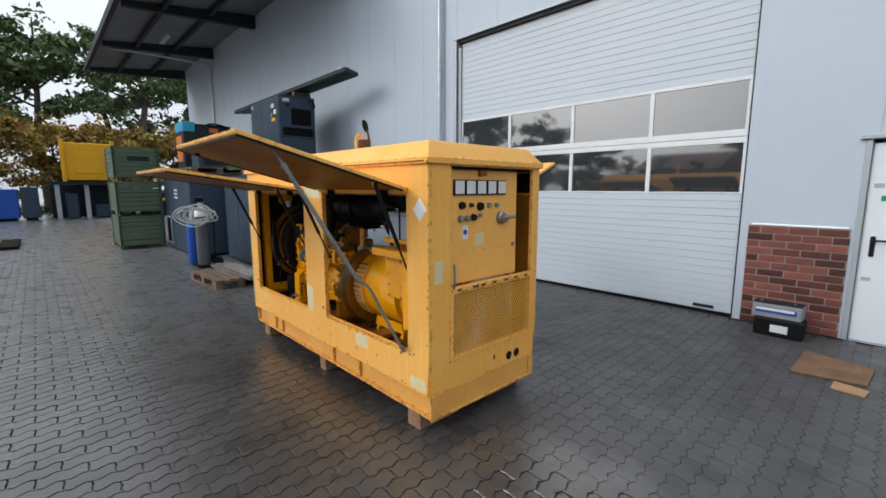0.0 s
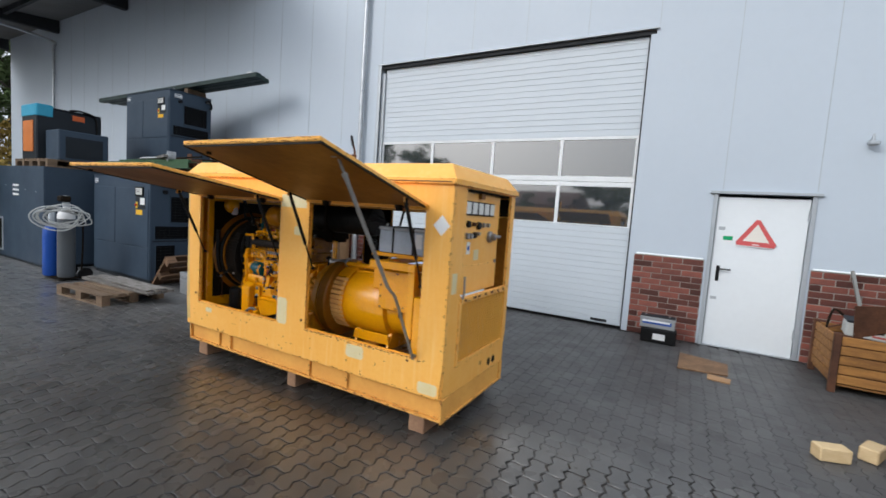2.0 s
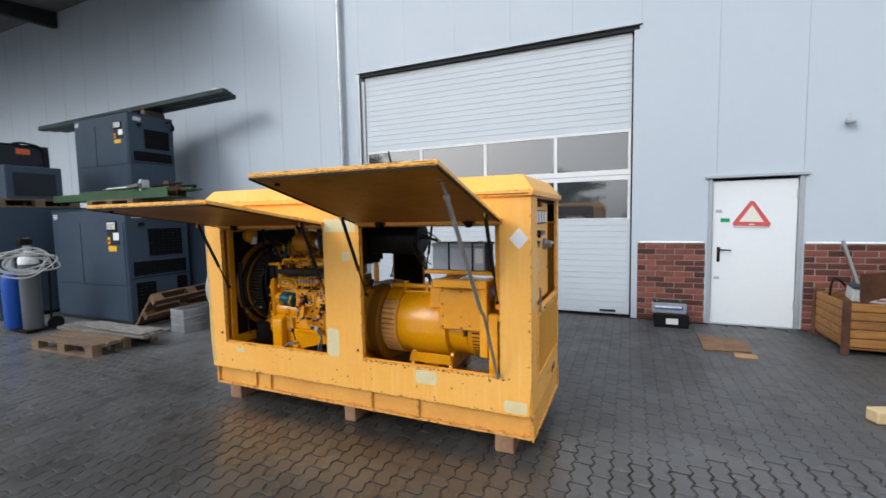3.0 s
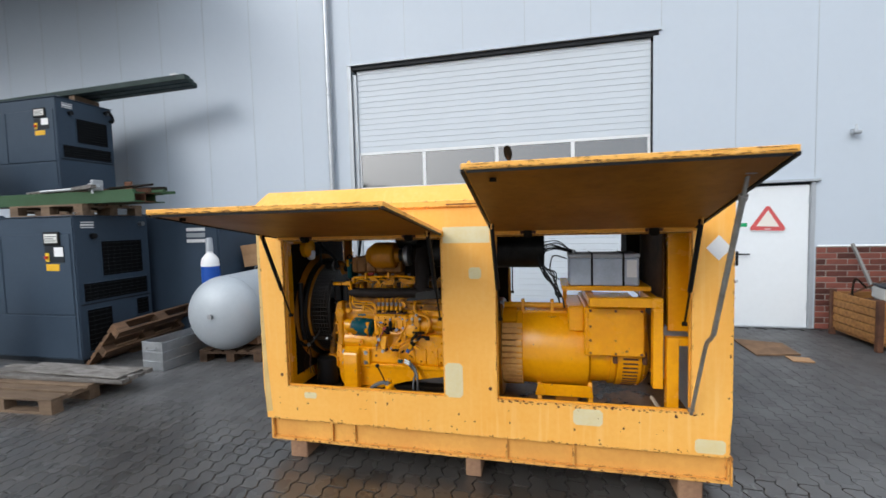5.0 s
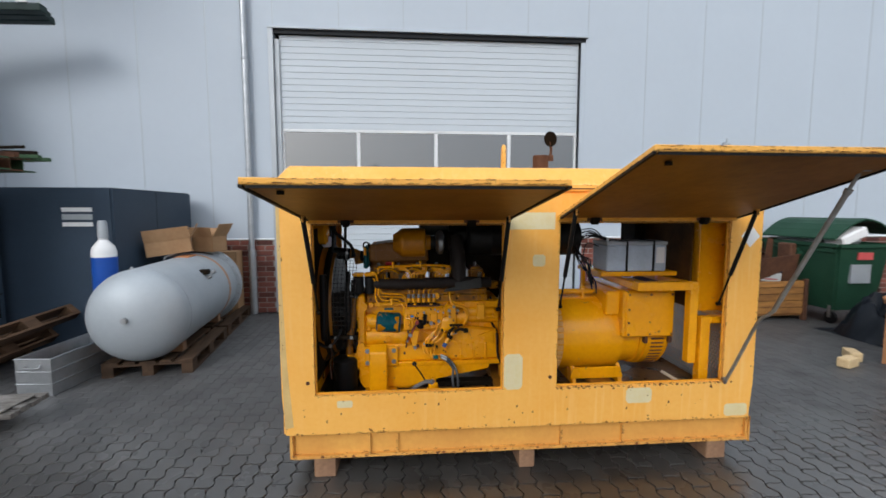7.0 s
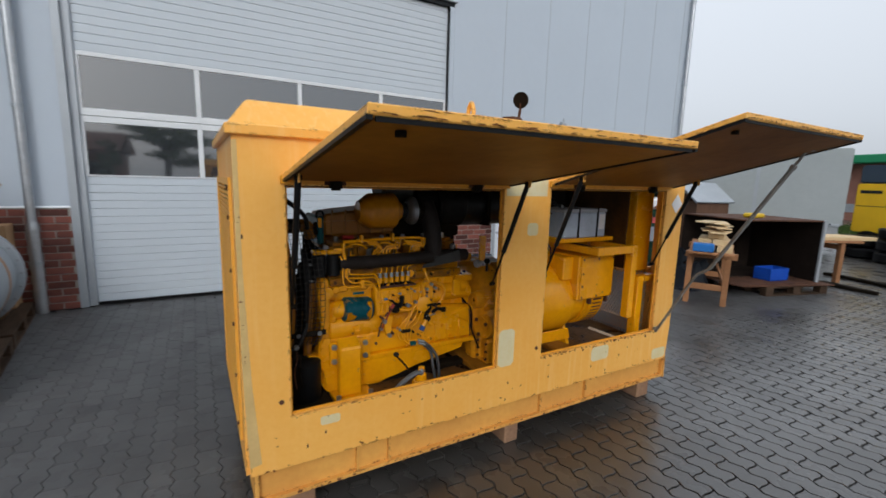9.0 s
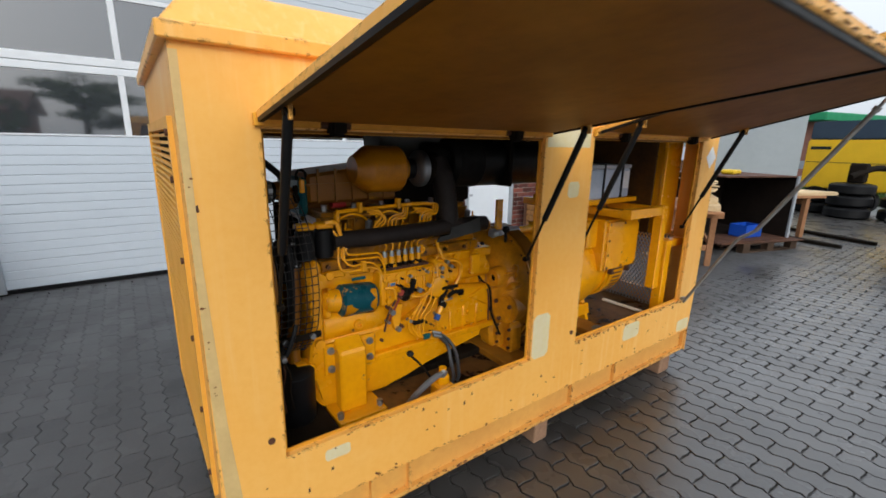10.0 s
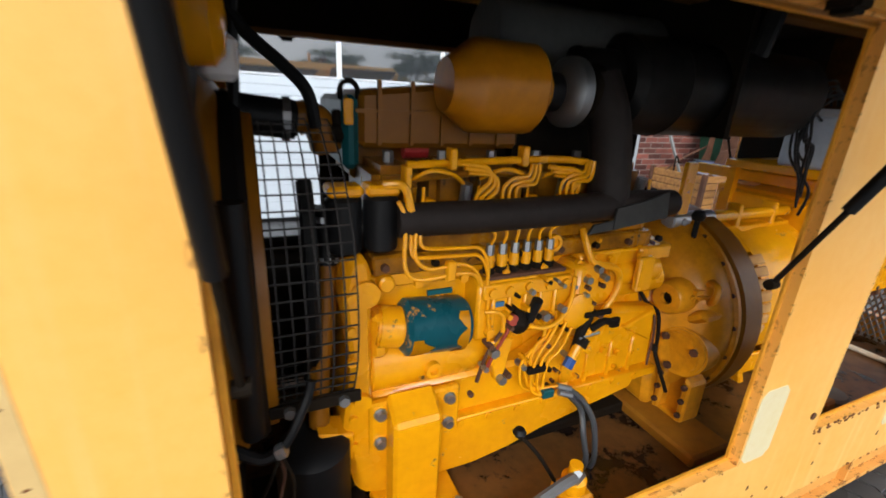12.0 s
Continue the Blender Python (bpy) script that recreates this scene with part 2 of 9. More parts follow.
PALLET_LEAN = material("red_brown_pallet_wood", (0.17, 0.095, 0.052), 0.75, dark=(0.06, 0.035, 0.022), amount=0.8, scale=3, fine=40, bump=0.3, stretch=(1, 6, 6), per_piece=0.35)
NEW_WOOD = material("fresh_sawn_wood", (0.66, 0.50, 0.29), 0.65, dark=(0.5, 0.33, 0.16), amount=0.6, scale=4, fine=40, bump=0.2, stretch=(1, 7, 7), per_piece=0.12)
BLOCK_WOOD = material("brown_wood_block", (0.33, 0.19, 0.11), 0.8, dark=(0.15, 0.08, 0.05), amount=0.8, scale=6, fine=40, bump=0.3)
TANK = material("silver_tank_paint", (0.37, 0.405, 0.435), 0.52, 0.2, dark=(0.29, 0.32, 0.35), amount=0.4, scale=2, fine=20, bump=0.03)
BLUE = plain("blue_bottle_paint", (0.012, 0.075, 0.36), 0.4)
CARD = material("brown_cardboard", (0.42, 0.25, 0.13), 0.85, dark=(0.27, 0.15, 0.075), amount=0.6, scale=4, fine=30, bump=0.1)
BIN_GREEN = material("green_bin_plastic", (0.018, 0.06, 0.035), 0.5, dark=(0.012, 0.04, 0.025), amount=0.5, scale=3, fine=30, bump=0.05)
GREEN_STEEL = material("olive_green_steel", (0.045, 0.095, 0.05), 0.6, dark=(0.04, 0.07, 0.035), amount=0.6, scale=3, fine=30, spots=(0.1, 0.05, 0.03), spot_at=0.7)
STILLAGE_GREEN = material("faded_green_steel", (0.085, 0.125, 0.078), 0.6, dark=(0.06, 0.09, 0.055), amount=0.6, scale=3, fine=30, spots=(0.2, 0.2, 0.18), spot_at=0.72)
ROOF_GREY = material("canopy_sheet", (0.16, 0.16, 0.16), 0.7, amount=0.4, scale=1)
ROOF_BEAM = plain("dark_steel_beam", (0.035, 0.038, 0.042), 0.6)
TARP = material("grey_tarpaulin", (0.37, 0.40, 0.40), 0.6, dark=(0.29, 0.32, 0.32), amount=0.5, scale=0.8, fine=8, bump=0.1)
TEAL = material("teal_chipped_paint", (0.008, 0.085, 0.095), 0.35, spots=(0.7, 0.36, 0.015), spot_at=0.66, spot_scale=18)


def glass_material():
    m = bpy.data.materials.new("dark_glass")
    m.use_nodes = True
    b = m.node_tree.nodes["Principled BSDF"]
    b.inputs["Base Color"].default_value = (0.035, 0.04, 0.045, 1)
    b.inputs["Roughness"].default_value = 0.04
    b.inputs["IOR"].default_value = 1.9
    b.inputs["Specular IOR Level"].default_value = 1.0
    return m


GLASS = glass_material()

# ---- building blocks ----
WORLD = {}


def thing(name, label="", category="", m=None, group="", kind=""):
    """An Empty at the base of a thing; its parts are given in world coordinates."""
    ob = new(name)
    ob.empty_display_size = 0.1
    ob.matrix_basis = m if m is not None else Matrix.Identity(4)
    WORLD[ob.name] = ob.matrix_basis.copy()
    return tagged(ob, label, category, group, kind)


def finish(bm, mat, name, smooth=False):
    me = bpy.data.meshes.new(name)
    bmesh.ops.recalc_face_normals(bm, faces=bm.faces)
    bm.to_mesh(me)
    bm.free()
    me.materials.append(mat)
    if smooth:
        me.polygons.foreach_set("use_smooth", [True] * len(me.polygons))
        me.set_sharp_from_angle(angle=radians(38))
    return me


def part(name, bm, mat, parent, label="", smooth=False):
    """One mesh under a thing or under a part, from geometry in world coordinates."""
    bm.transform(WORLD[parent.name].inverted())
    ob = new(name, finish(bm, mat, name, smooth))
    ob.parent = parent
    WORLD[ob.name] = WORLD[parent.name]
    return tagged(ob, label)


def solid(name, bm, mat, label="", category="", group="", kind="", base=None, smooth=False):
    """A thing that is one mesh, with its origin at base."""
    base = Vector(base or (0, 0, 0))
    bm.transform(Matrix.Translation(-base))
    ob = new(name, finish(bm, mat, name, smooth))
    ob.matrix_basis = Matrix.Translation(base)
    WORLD[ob.name] = ob.matrix_basis.copy()
    return tagged(ob, label, category, group, kind)


def box(x0, x1, y0, y1, z0, z1, bevel=0.0, seg=1, m=None, bm=None):
    t = bmesh.new()
    bmesh.ops.create_cube(t, size=1)
    bmesh.ops.transform(t, matrix=Matrix.Translation(((x0 + x1) / 2, (y0 + y1) / 2, (z0 + z1) / 2)) @ Matrix.Diagonal((x1 - x0, y1 - y0, z1 - z0, 1)), verts=t.verts)
    if bevel:
        bmesh.ops.bevel(t, geom=t.edges[:], offset=bevel, segments=seg, affect="EDGES")
    if m is not None:
        t.transform(m)
    return joined(bm, t)


def joined(bm, t):
    if bm is None:
        return t
    me = bpy.data.meshes.new("tmp")
    t.to_mesh(me)
    t.free()
    bm.from_mesh(me)
    bpy.data.meshes.remove(me)
    return bm


def cyl(p0, p1, r, r1=None, seg=20, bevel=0.0, bm=None, caps=True):
    p0, p1 = Vector(p0), Vector(p1)
    t = bmesh.new()
    d = p1 - p0
    bmesh.ops.create_cone(t, cap_ends=caps, segments=seg, radius1=r, radius2=r if r1 is None else r1, depth=d.length)
    if bevel:
        rims = [e for e in t.edges if abs(e.verts[0].co.z - e.verts[1].co.z) < 1e-6]
        bmesh.ops.bevel(t, geom=rims, offset=bevel, segments=2, affect="EDGES")
    t.transform(Matrix.Translation((p0 + p1) / 2) @ d.to_track_quat("Z", "Y").to_matrix().to_4x4())
    return joined(bm, t)


def lathe(p0, way, profile, seg=28, bm=None):
    """A turned body: profile of (along, radius) from p0 along way."""
    t = bmesh.new()
    m = Matrix.Translation(p0) @ Vector(way).to_track_quat("Z", "Y").to_matrix().to_4x4()
    rings = []
    for z, r in profile:
        rings.append([t.verts.new((r * math.cos(2 * math.pi * k / seg), r * math.sin(2 * math.pi * k / seg), z)) for k in range(seg)])
    for a, b in zip(rings, rings[1:]):
        for k in range(seg):
            t.faces.new((a[k], a[(k + 1) % seg], b[(k + 1) % seg], b[k]))
    if profile[0][1] > 1e-4:
        t.faces.new(rings[0][::-1])
    if profile[-1][1] > 1e-4:
        t.faces.new(rings[-1])
    bmesh.ops.remove_doubles(t, verts=t.verts, dist=1e-5)
    t.transform(m)
    return joined(bm, t)


def tube(points, r, seg=10, bm=None, smooth=6):
    """A bent pipe, hose or rod through points."""
    pts = [Vector(p) for p in points]
    if len(pts) > 2 and smooth:
        out = []
        for i in range(len(pts) - 1):
            a, b, c, d = pts[max(i - 1, 0)], pts[i], pts[i + 1], pts[min(i + 2, len(pts) - 1)]
            for k in range(smooth):
                u = k / smooth
                out.append(0.5 * (2 * b + (c - a) * u + (2 * a - 5 * b + 4 * c - d) * u * u + (3 * b - a - 3 * c + d) * u ** 3))
        pts = out + [pts[-1]]
    t = bmesh.new()
    rings, side = [], None
    for i, p in enumerate(pts):
        way = (pts[min(i + 1, len(pts) - 1)] - pts[max(i - 1, 0)]).normalized()
        if side is None:
            side = way.orthogonal().normalized()
        side = (side - way * side.dot(way)).normalized()
        up = way.cross(side)
        rings.append([t.verts.new(p + r * (math.cos(2 * math.pi * k / seg) * side + math.sin(2 * math.pi * k / seg) * up)) for k in range(seg)])
    for a, b in zip(rings, rings[1:]):
        for k in range(seg):
            t.faces.new((a[k], a[(k + 1) % seg], b[(k + 1) % seg], b[k]))
    t.faces.new(rings[0][::-1]), t.faces.new(rings[-1])
    return joined(bm, t)


def slab(outline, axis, lo, hi, bevel=0.0, bm=None):
    """An outline of 2D points, extruded from lo to hi along axis ('x': points are y, z; 'y': x, z; 'z': x, y)."""
    t = bmesh.new()
    put = {"x": lambda a, b, c: (c, a, b), "y": lambda a, b, c: (a, c, b), "z": lambda a, b, c: (a, b, c)}[axis]
    low = [t.verts.new(put(a, b, lo)) for a, b in outline]
    high = [t.verts.new(put(a, b, hi)) for a, b in outline]
    t.faces.new(low[::-1]), t.faces.new(high)
    k = len(outline)
    for i in range(k):
        t.faces.new((low[i], low[(i + 1) % k], high[(i + 1) % k], high[i]))
    if bevel:
        bmesh.ops.recalc_face_normals(t, faces=t.faces)
        bmesh.ops.bevel(t, geom=t.edges[:], offset=bevel, segments=1, affect="EDGES")
    return joined(bm, t)


def sheet_with_holes(axis, lo, hi, a0, a1, b0, b1, holes, bm=None):
    """A plate across axis, from a0 to a1 and b0 to b1, with rectangular holes (a0, a1, b0, b1)."""
    aa = sorted({a0, a1, *[h[0] for h in holes], *[h[1] for h in holes]})
    bb = sorted({b0, b1, *[h[2] for h in holes], *[h[3] for h in holes]})
    t = bmesh.new()
    put = {"x": lambda a, b, c: (c, a, b), "y": lambda a, b, c: (a, c, b), "z": lambda a, b, c: (a, b, c)}[axis]
    verts = {}

    def v(a, b, c):
        key = (round(a, 5), round(b, 5), c)
        if key not in verts:
            verts[key] = t.verts.new(put(a, b, c))
        return verts[key]

    def filled(i, j):
        if not (0 <= i < len(aa) - 1 and 0 <= j < len(bb) - 1):
            return False
        a, b = (aa[i] + aa[i + 1]) / 2, (bb[j] + bb[j + 1]) / 2
        return not any(h[0] < a < h[1] and h[2] < b < h[3] for h in holes)

    for i in range(len(aa) - 1):
        for j in range(len(bb) - 1):
            if not filled(i, j):
                continue
            p = [(aa[i], bb[j]), (aa[i + 1], bb[j]), (aa[i + 1], bb[j + 1]), (aa[i], bb[j + 1])]
            for c in (lo, hi):
                t.faces.new([v(*q, c) for q in p])
            for (di, dj), (q, r) in zip(((0, -1), (1, 0), (0, 1), (-1, 0)), zip(p, p[1:] + p[:1])):
                if not filled(i + di, j + dj):
                    t.faces.new((v(*q, lo), v(*r, lo), v(*r, hi), v(*q, hi)))
    return joined(bm, t)


# ---- setting: ground, hall wall, gate, door, canopy ----
WALL_Y = 6.43
GATE = (-5.705, -0.85, 0.0, 4.335)
DOOR = (0.07, 1.14, 0.0, 2.06)
LEFT_END, RIGHT_END, WALL_TOP = -25.0, 5.35, 7.6

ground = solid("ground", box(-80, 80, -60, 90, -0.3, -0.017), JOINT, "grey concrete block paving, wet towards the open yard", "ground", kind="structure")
wall = solid("wall_north", sheet_with_holes("y", WALL_Y, WALL_Y + 0.25, LEFT_END, RIGHT_END, 0, WALL_TOP, [GATE, DOOR]), WALL_PAINT,
             "light grey metal clad hall wall over a brick plinth", "wall", kind="structure")

# the closed hall behind the wall
solid("wall_east", box(RIGHT_END - 0.25, RIGHT_END, WALL_Y + 0.25, 26, 0, WALL_TOP), WALL_PAINT, "light grey metal clad gable wall of the hall", "wall", kind="structure")
solid("wall_west", box(LEFT_END, LEFT_END + 0.25, WALL_Y + 0.25, 26, 0, WALL_TOP), WALL_PAINT, "light grey metal clad far gable wall of the hall", "wall", kind="structure")
solid("wall_back", box(LEFT_END, RIGHT_END, 26, 26.25, 0, WALL_TOP), WALL_PAINT, "light grey metal clad back wall of the hall", "wall", kind="structure")
solid("roof_hall", box(LEFT_END, RIGHT_END, WALL_Y - 0.02, 26.3, WALL_TOP, WALL_TOP + 0.2), ROOF_GREY, "flat grey hall roof", "roof", kind="structure")
solid("floor_hall", box(LEFT_END + 0.3, RIGHT_END - 0.3, WALL_Y + 0.3, 25.9, -0.011, 0.0), MORTAR, "grey concrete hall floor", "floor", kind="structure")

# cladding: upright tongue ribs at every metre or so, and a drip trim over the plinth
for k in range(-19, 11):
    x = -0.819 + 0.977 * k
    if not LEFT_END < x < RIGHT_END:
        continue
    lo = 1.19
    if GATE[0] - 0.05 < x < GATE[1] + 0.05:
        lo = GATE[3] + 0.05
    elif DOOR[0] - 0.06 < x < DOOR[1] + 0.06:
        lo = DOOR[3] + 0.06
    part("cladding_joint", box(x - 0.004, x + 0.004, WALL_Y - 0.0035, WALL_Y + 0.001, lo, WALL_TOP - 0.01), TRIM_GREY, wall)
for x0, x1 in ((LEFT_END, GATE[0] - 0.07), (GATE[1] + 0.04, DOOR[0] - 0.05), (DOOR[1] + 0.05, RIGHT_END)):
    part("drip_trim", slab([(WALL_Y + 0.001, 1.180), (WALL_Y - 0.022, 1.166), (WALL_Y - 0.022, 1.158), (WALL_Y + 0.001, 1.161)], "x", x0, x1), FRAME_WHITE, wall,
         "white drip trim over the brick plinth")

# gate with ribbed sections and two rows of panes
gate = thing("gate_1", "closed white sectional gate with two rows of windows", "gate", Matrix.Translation((-3.28, WALL_Y, 0)), kind="structure")
GY = 6.50
g0, g1 = -5.63, -0.945
# Dark bar: the shade in the top of the gate recess, built in.
part("gate_lintel", box(GATE[0], GATE[1], WALL_Y + 0.012, WALL_Y + 0.24, GATE[3] - 0.065, GATE[3] - 0.001), FRAME_DARK, gate, "dark bar for the shade under the light drip edge")
part("lintel_edge", slab([(WALL_Y, GATE[3]), (WALL_Y, GATE[3] + 0.03), (WALL_Y - 0.035, GATE[3] + 0.012), (WALL_Y - 0.035, GATE[3] - 0.002)], "x", GATE[0] - 0.07, GATE[1] + 0.03), TRIM_GREY, gate, "light grey drip edge")
part("gate_jamb_cover", box(g1 + 0.022, GATE[1], WALL_Y + 0.004, WALL_Y + 0.03, 0, GATE[3] - 0.066), WALL_PAINT, gate)
# Right jamb dark: the shade in its reveal is put into the colour.
for x0, x1 in ((GATE[0], g0), (g1, GATE[1])):
    part("gate_jamb", box(x0, x1, WALL_Y + 0.03, WALL_Y + 0.24, 0, GATE[3] - 0.14, 0.004), FRAME_DARK if x0 > -2 else TRIM_GREY, gate, "steel jamb, grey on the left and dark on the right")
part("gate_jamb_cover", box(GATE[0] - 0.075, GATE[0], WALL_Y - 0.02, WALL_Y + 0.02, 0, GATE[3] - 0.0), TRIM_GREY, gate)


def slat(z0, z1):
    part("gate_slat", slab([(GY + 0.03, z0 + 0.001), (GY + 0.005, z0 + 0.001), (GY, z0 + 0.007), (GY, z1 - 0.007), (GY + 0.005, z1 - 0.001), (GY + 0.03, z1 - 0.001)],
                           "x", g0, g1), GATE_PAINT, gate)


for k in range(14):
    slat(2.872 + 0.0945 * k, 2.872 + 0.0945 * (k + 1))
for k in range(16):
    slat(0.03 + 0.0925 * k, 0.03 + 0.0925 * (k + 1))
slat(4.195, 4.268)
part("gate_seal", box(g0, g1, GY, GY + 0.03, 0.0, 0.03), BLACK, gate, "black rubber floor seal")
part("gate_badge", box(-1.38, -1.14, GY - 0.004, GY + 0.002, 0.055, 0.095), FRAME_DARK, gate, "small dark maker's badge")
for z0, z1 in ((2.825, 2.872), (2.112, 2.182), (2.188, 2.268), (1.512, 1.53)):
    part("window_rail", box(g0, g1, GY - 0.006, GY + 0.03, z0, z1, 0.004), FRAME_WHITE, gate)
cols = (-5.63, -5.60, -4.495, -4.44, -3.272, -3.217, -2.09, -2.035, -0.985, -0.945)
for z0, z1 in ((2.268, 2.825), (1.53, 2.112)):
    for a, b in zip(cols[0::2], cols[1::2]):
        part("window_bar", box(a, b, GY - 0.005, GY + 0.03, z0, z1, 0.003), FRAME_WHITE, gate)
    for a, b in zip(cols[1:-1:2], cols[2:-1:2]):
        part("pane", box(a, b, GY + 0.008, GY + 0.02, z0, z1), GLASS, gate, "dark reflecting window pane")
part("gate_bar_shadow_gap", box(g0, g1, GY + 0.031, GY + 0.05, 0.0, GATE[3] - 0.14), FRAME_DARK, gate)

# steel side door
door = thing("door_1", "closed white steel side door with a warning triangle on it", "door", Matrix.Translation((0.6, WALL_Y, 0)), kind="structure")
DY = WALL_Y + 0.02
part("door_leaf", box(DOOR[0] + 0.05, DOOR[1] - 0.05, DY, DY + 0.05, 0.012, DOOR[3] - 0.04, 0.004), DOOR_WHITE, door)
for x0, x1 in ((DOOR[0] - 0.005, DOOR[0] + 0.045), (DOOR[1] - 0.045, DOOR[1] + 0.005)):
    part("door_frame", box(x0, x1, WALL_Y - 0.022, WALL_Y + 0.1, 0, DOOR[3] - 0.002, 0.004), TRIM_GREY, door)
part("door_head", box(DOOR[0] - 0.05, DOOR[1] + 0.05, WALL_Y - 0.05, WALL_Y + 0.1, DOOR[3], DOOR[3] + 0.035, 0.003), TRIM_GREY, door)
part("door_sill", box(DOOR[0], DOOR[1], WALL_Y - 0.02, WALL_Y + 0.1, 0, 0.011), TRIM_GREY, door)
hx, hz = 0.205, 1.05
h = part("door_handle", box(hx - 0.02, hx + 0.02, DY - 0.012, DY - 0.0005, hz - 0.16, hz + 0.05, 0.006), BLACK, door, "black lever handle on a back plate")
part("lever", tube([(hx, DY - 0.01, hz + 0.01), (hx, DY - 0.05, hz + 0.01), (hx + 0.03, DY - 0.055, hz + 0.01), (hx + 0.14, DY - 0.055, hz + 0.008)], 0.010, bm=None), BLACK, h)
for z in (0.25, 1.75):
    part("hinge", cyl((DOOR[1] - 0.052, DY - 0.01, z), (DOOR[1] - 0.052, DY - 0.01, z + 0.13), 0.011, bevel=0.002), TRIM_GREY, door)
for x, z, w, hh in ((0.155, 0.64, 0.07, 0.04), (0.16, 1.58, 0.075, 0.045)):
    part("door_label", box(x, x + w, DY - 0.002, DY, z, z + hh), TRIM_GREY, door, "small grey rating label")
part("exit_sticker", box(0.222, 0.33, DY - 0.002, DY, 1.45, 1.505), plain("green_sticker", (0.0, 0.30, 0.11), 0.4), door, "green escape route sticker")
RED = plain("red_reflector", (0.58, 0.10, 0.10), 0.35)
tri = part("warning_triangle", slab([(0.375, 1.40), (0.785, 1.385), (0.80, 1.43), (0.61, 1.735), (0.555, 1.738), (0.365, 1.45)], "y", DY - 0.012, DY), RED, door,
           "red and cream warning triangle")
part("triangle_face", slab([(0.44, 1.455), (0.725, 1.445), (0.585, 1.68)], "y", DY - 0.0155, DY - 0.0115), plain("cream_reflector", (0.74, 0.70, 0.64), 0.4), tri)
part("triangle_bar", box(0.55, 0.62, DY - 0.0155, DY - 0.0115, 1.408, 1.42), WHITE_STICKER, tri)
for a, b in (((0.36, 1.44), (0.56, 1.745)), ((0.605, 1.742), (0.81, 1.42)), ((0.37, 1.39), (0.79, 1.375))):
    part("triangle_rim", tube([(a[0], DY - 0.012, a[1]), (b[0], DY - 0.012, b[1])], 0.006, seg=6), FRAME_WHITE, tri)

# wall lamp bracket
lamp = thing("wall_sensor", "small grey sensor on the hall wall", "sensor", Matrix.Translation((1.55, WALL_Y, 2.72)))
part("bracket", box(1.53, 1.57, WALL_Y - 0.05, WALL_Y, 2.68, 2.74, 0.006), TRIM_GREY, lamp)
part("head", box(1.50, 1.60, WALL_Y - 0.13, WALL_Y - 0.05, 2.66, 2.71, 0.012), TRIM_GREY, lamp)
part("knob", cyl((1.545, WALL_Y - 0.09, 2.71), (1.545, WALL_Y - 0.09, 2.79), 0.02, 0.012), TRIM_GREY, lamp)


def downpipe(x, top, bend=None):
    d = thing("downpipe", "zinc rain downpipe fixed to the hall wall", "downpipe", Matrix.Translation((x, WALL_Y - 0.08, 0)), "downpipes")
    y = WALL_Y - 0.085
    part("lower_pipe", cyl((x, y, 0.0), (x, y, 0.95), 0.055, bevel=0.003), ZINC, d, "thicker zinc standpipe at the foot", smooth=True)
    part("pipe", tube([(x, y, 0.9), (x, y, top - 0.5), (x, y, top)] + (bend or []), 0.043, seg=14, smooth=4), ZINC, d, smooth=True)
    part("sleeve", cyl((x, y, 0.93), (x, y, 1.02), 0.06, 0.047), ZINC, d)
    for z in (0.55, 2.2, 3.84, 5.6):
        if z < top:
            part("clamp", cyl((x, y, z), (x, y, z + 0.035), 0.062 if z < 1 else 0.051), TRIM_GREY, d)
            part("clamp_pin", box(x - 0.008, x + 0.008, y + 0.04, WALL_Y, z + 0.008, z + 0.026), TRIM_GREY, d)


downpipe(-6.10, 7.2)
downpipe(-20.6, 6.5, [(-20.6, WALL_Y - 0.2, 6.75), (-20.6, 4.2, 6.8), (-20.6, 2.9, 6.75)])
downpipe(5.22, 7.4)

# canopy along the far stretch of the hall
CAN = (-25.3, -9.0)
canopy = thing("canopy", "dark grey steel canopy roof over the far yard edge", "canopy", Matrix.Translation((-18, WALL_Y, 7)))
EY, EZ, WZ = 2.62, 6.80, 7.30
part("roof_sheet", slab([(EY, EZ + 0.12), (WALL_Y - 0.01, WZ + 0.12), (WALL_Y - 0.01, WZ + 0.2), (EY, EZ + 0.2)], "x", CAN[0], CAN[1]), ROOF_GREY, canopy)
part("eave_gutter", slab([(EY - 0.14, EZ + 0.02), (EY - 0.02, EZ + 0.0), (EY + 0.0, EZ + 0.22), (EY - 0.16, EZ + 0.22)], "x", CAN[0] - 0.1, CAN[1]), ROOF_BEAM, canopy, "dark eave gutter")
for x in (-25.2, -20.4, -15.6, -9.15):
    part("rafter", slab([(EY + 0.05, EZ - 0.05), (WALL_Y - 0.012, WZ - 0.30), (WALL_Y - 0.012, WZ + 0.118), (EY + 0.05, EZ + 0.118)], "x", x - 0.09, x + 0.09), ROOF_BEAM, canopy, "tapered dark steel rafter")
for y in (3.7, 5.0):
    z = EZ + (WZ - EZ) * (y - EY) / (WALL_Y - EY)
    part("purlin", box(CAN[0], CAN[1], y - 0.05, y + 0.05, z - 0.06, z + 0.11), ROOF_BEAM, canopy, "dark steel purlin")
part("light_strip", box(-19, -17.8, 4.2, 4.34, 6.82, 6.9, 0.01), TRIM_GREY, canopy, "grey strip light housing, switched off")

# ---- the generator set ----
gen = thing("generator_set", "old yellow diesel generator with open side flaps, on wood blocks", "generator", Matrix.Translation((-2.98, 2.55, 0)))
X0, X1, Y0, Y1, Z0, Z1 = -4.44, -1.515, 2.01, 3.12, 0.290, 1.735
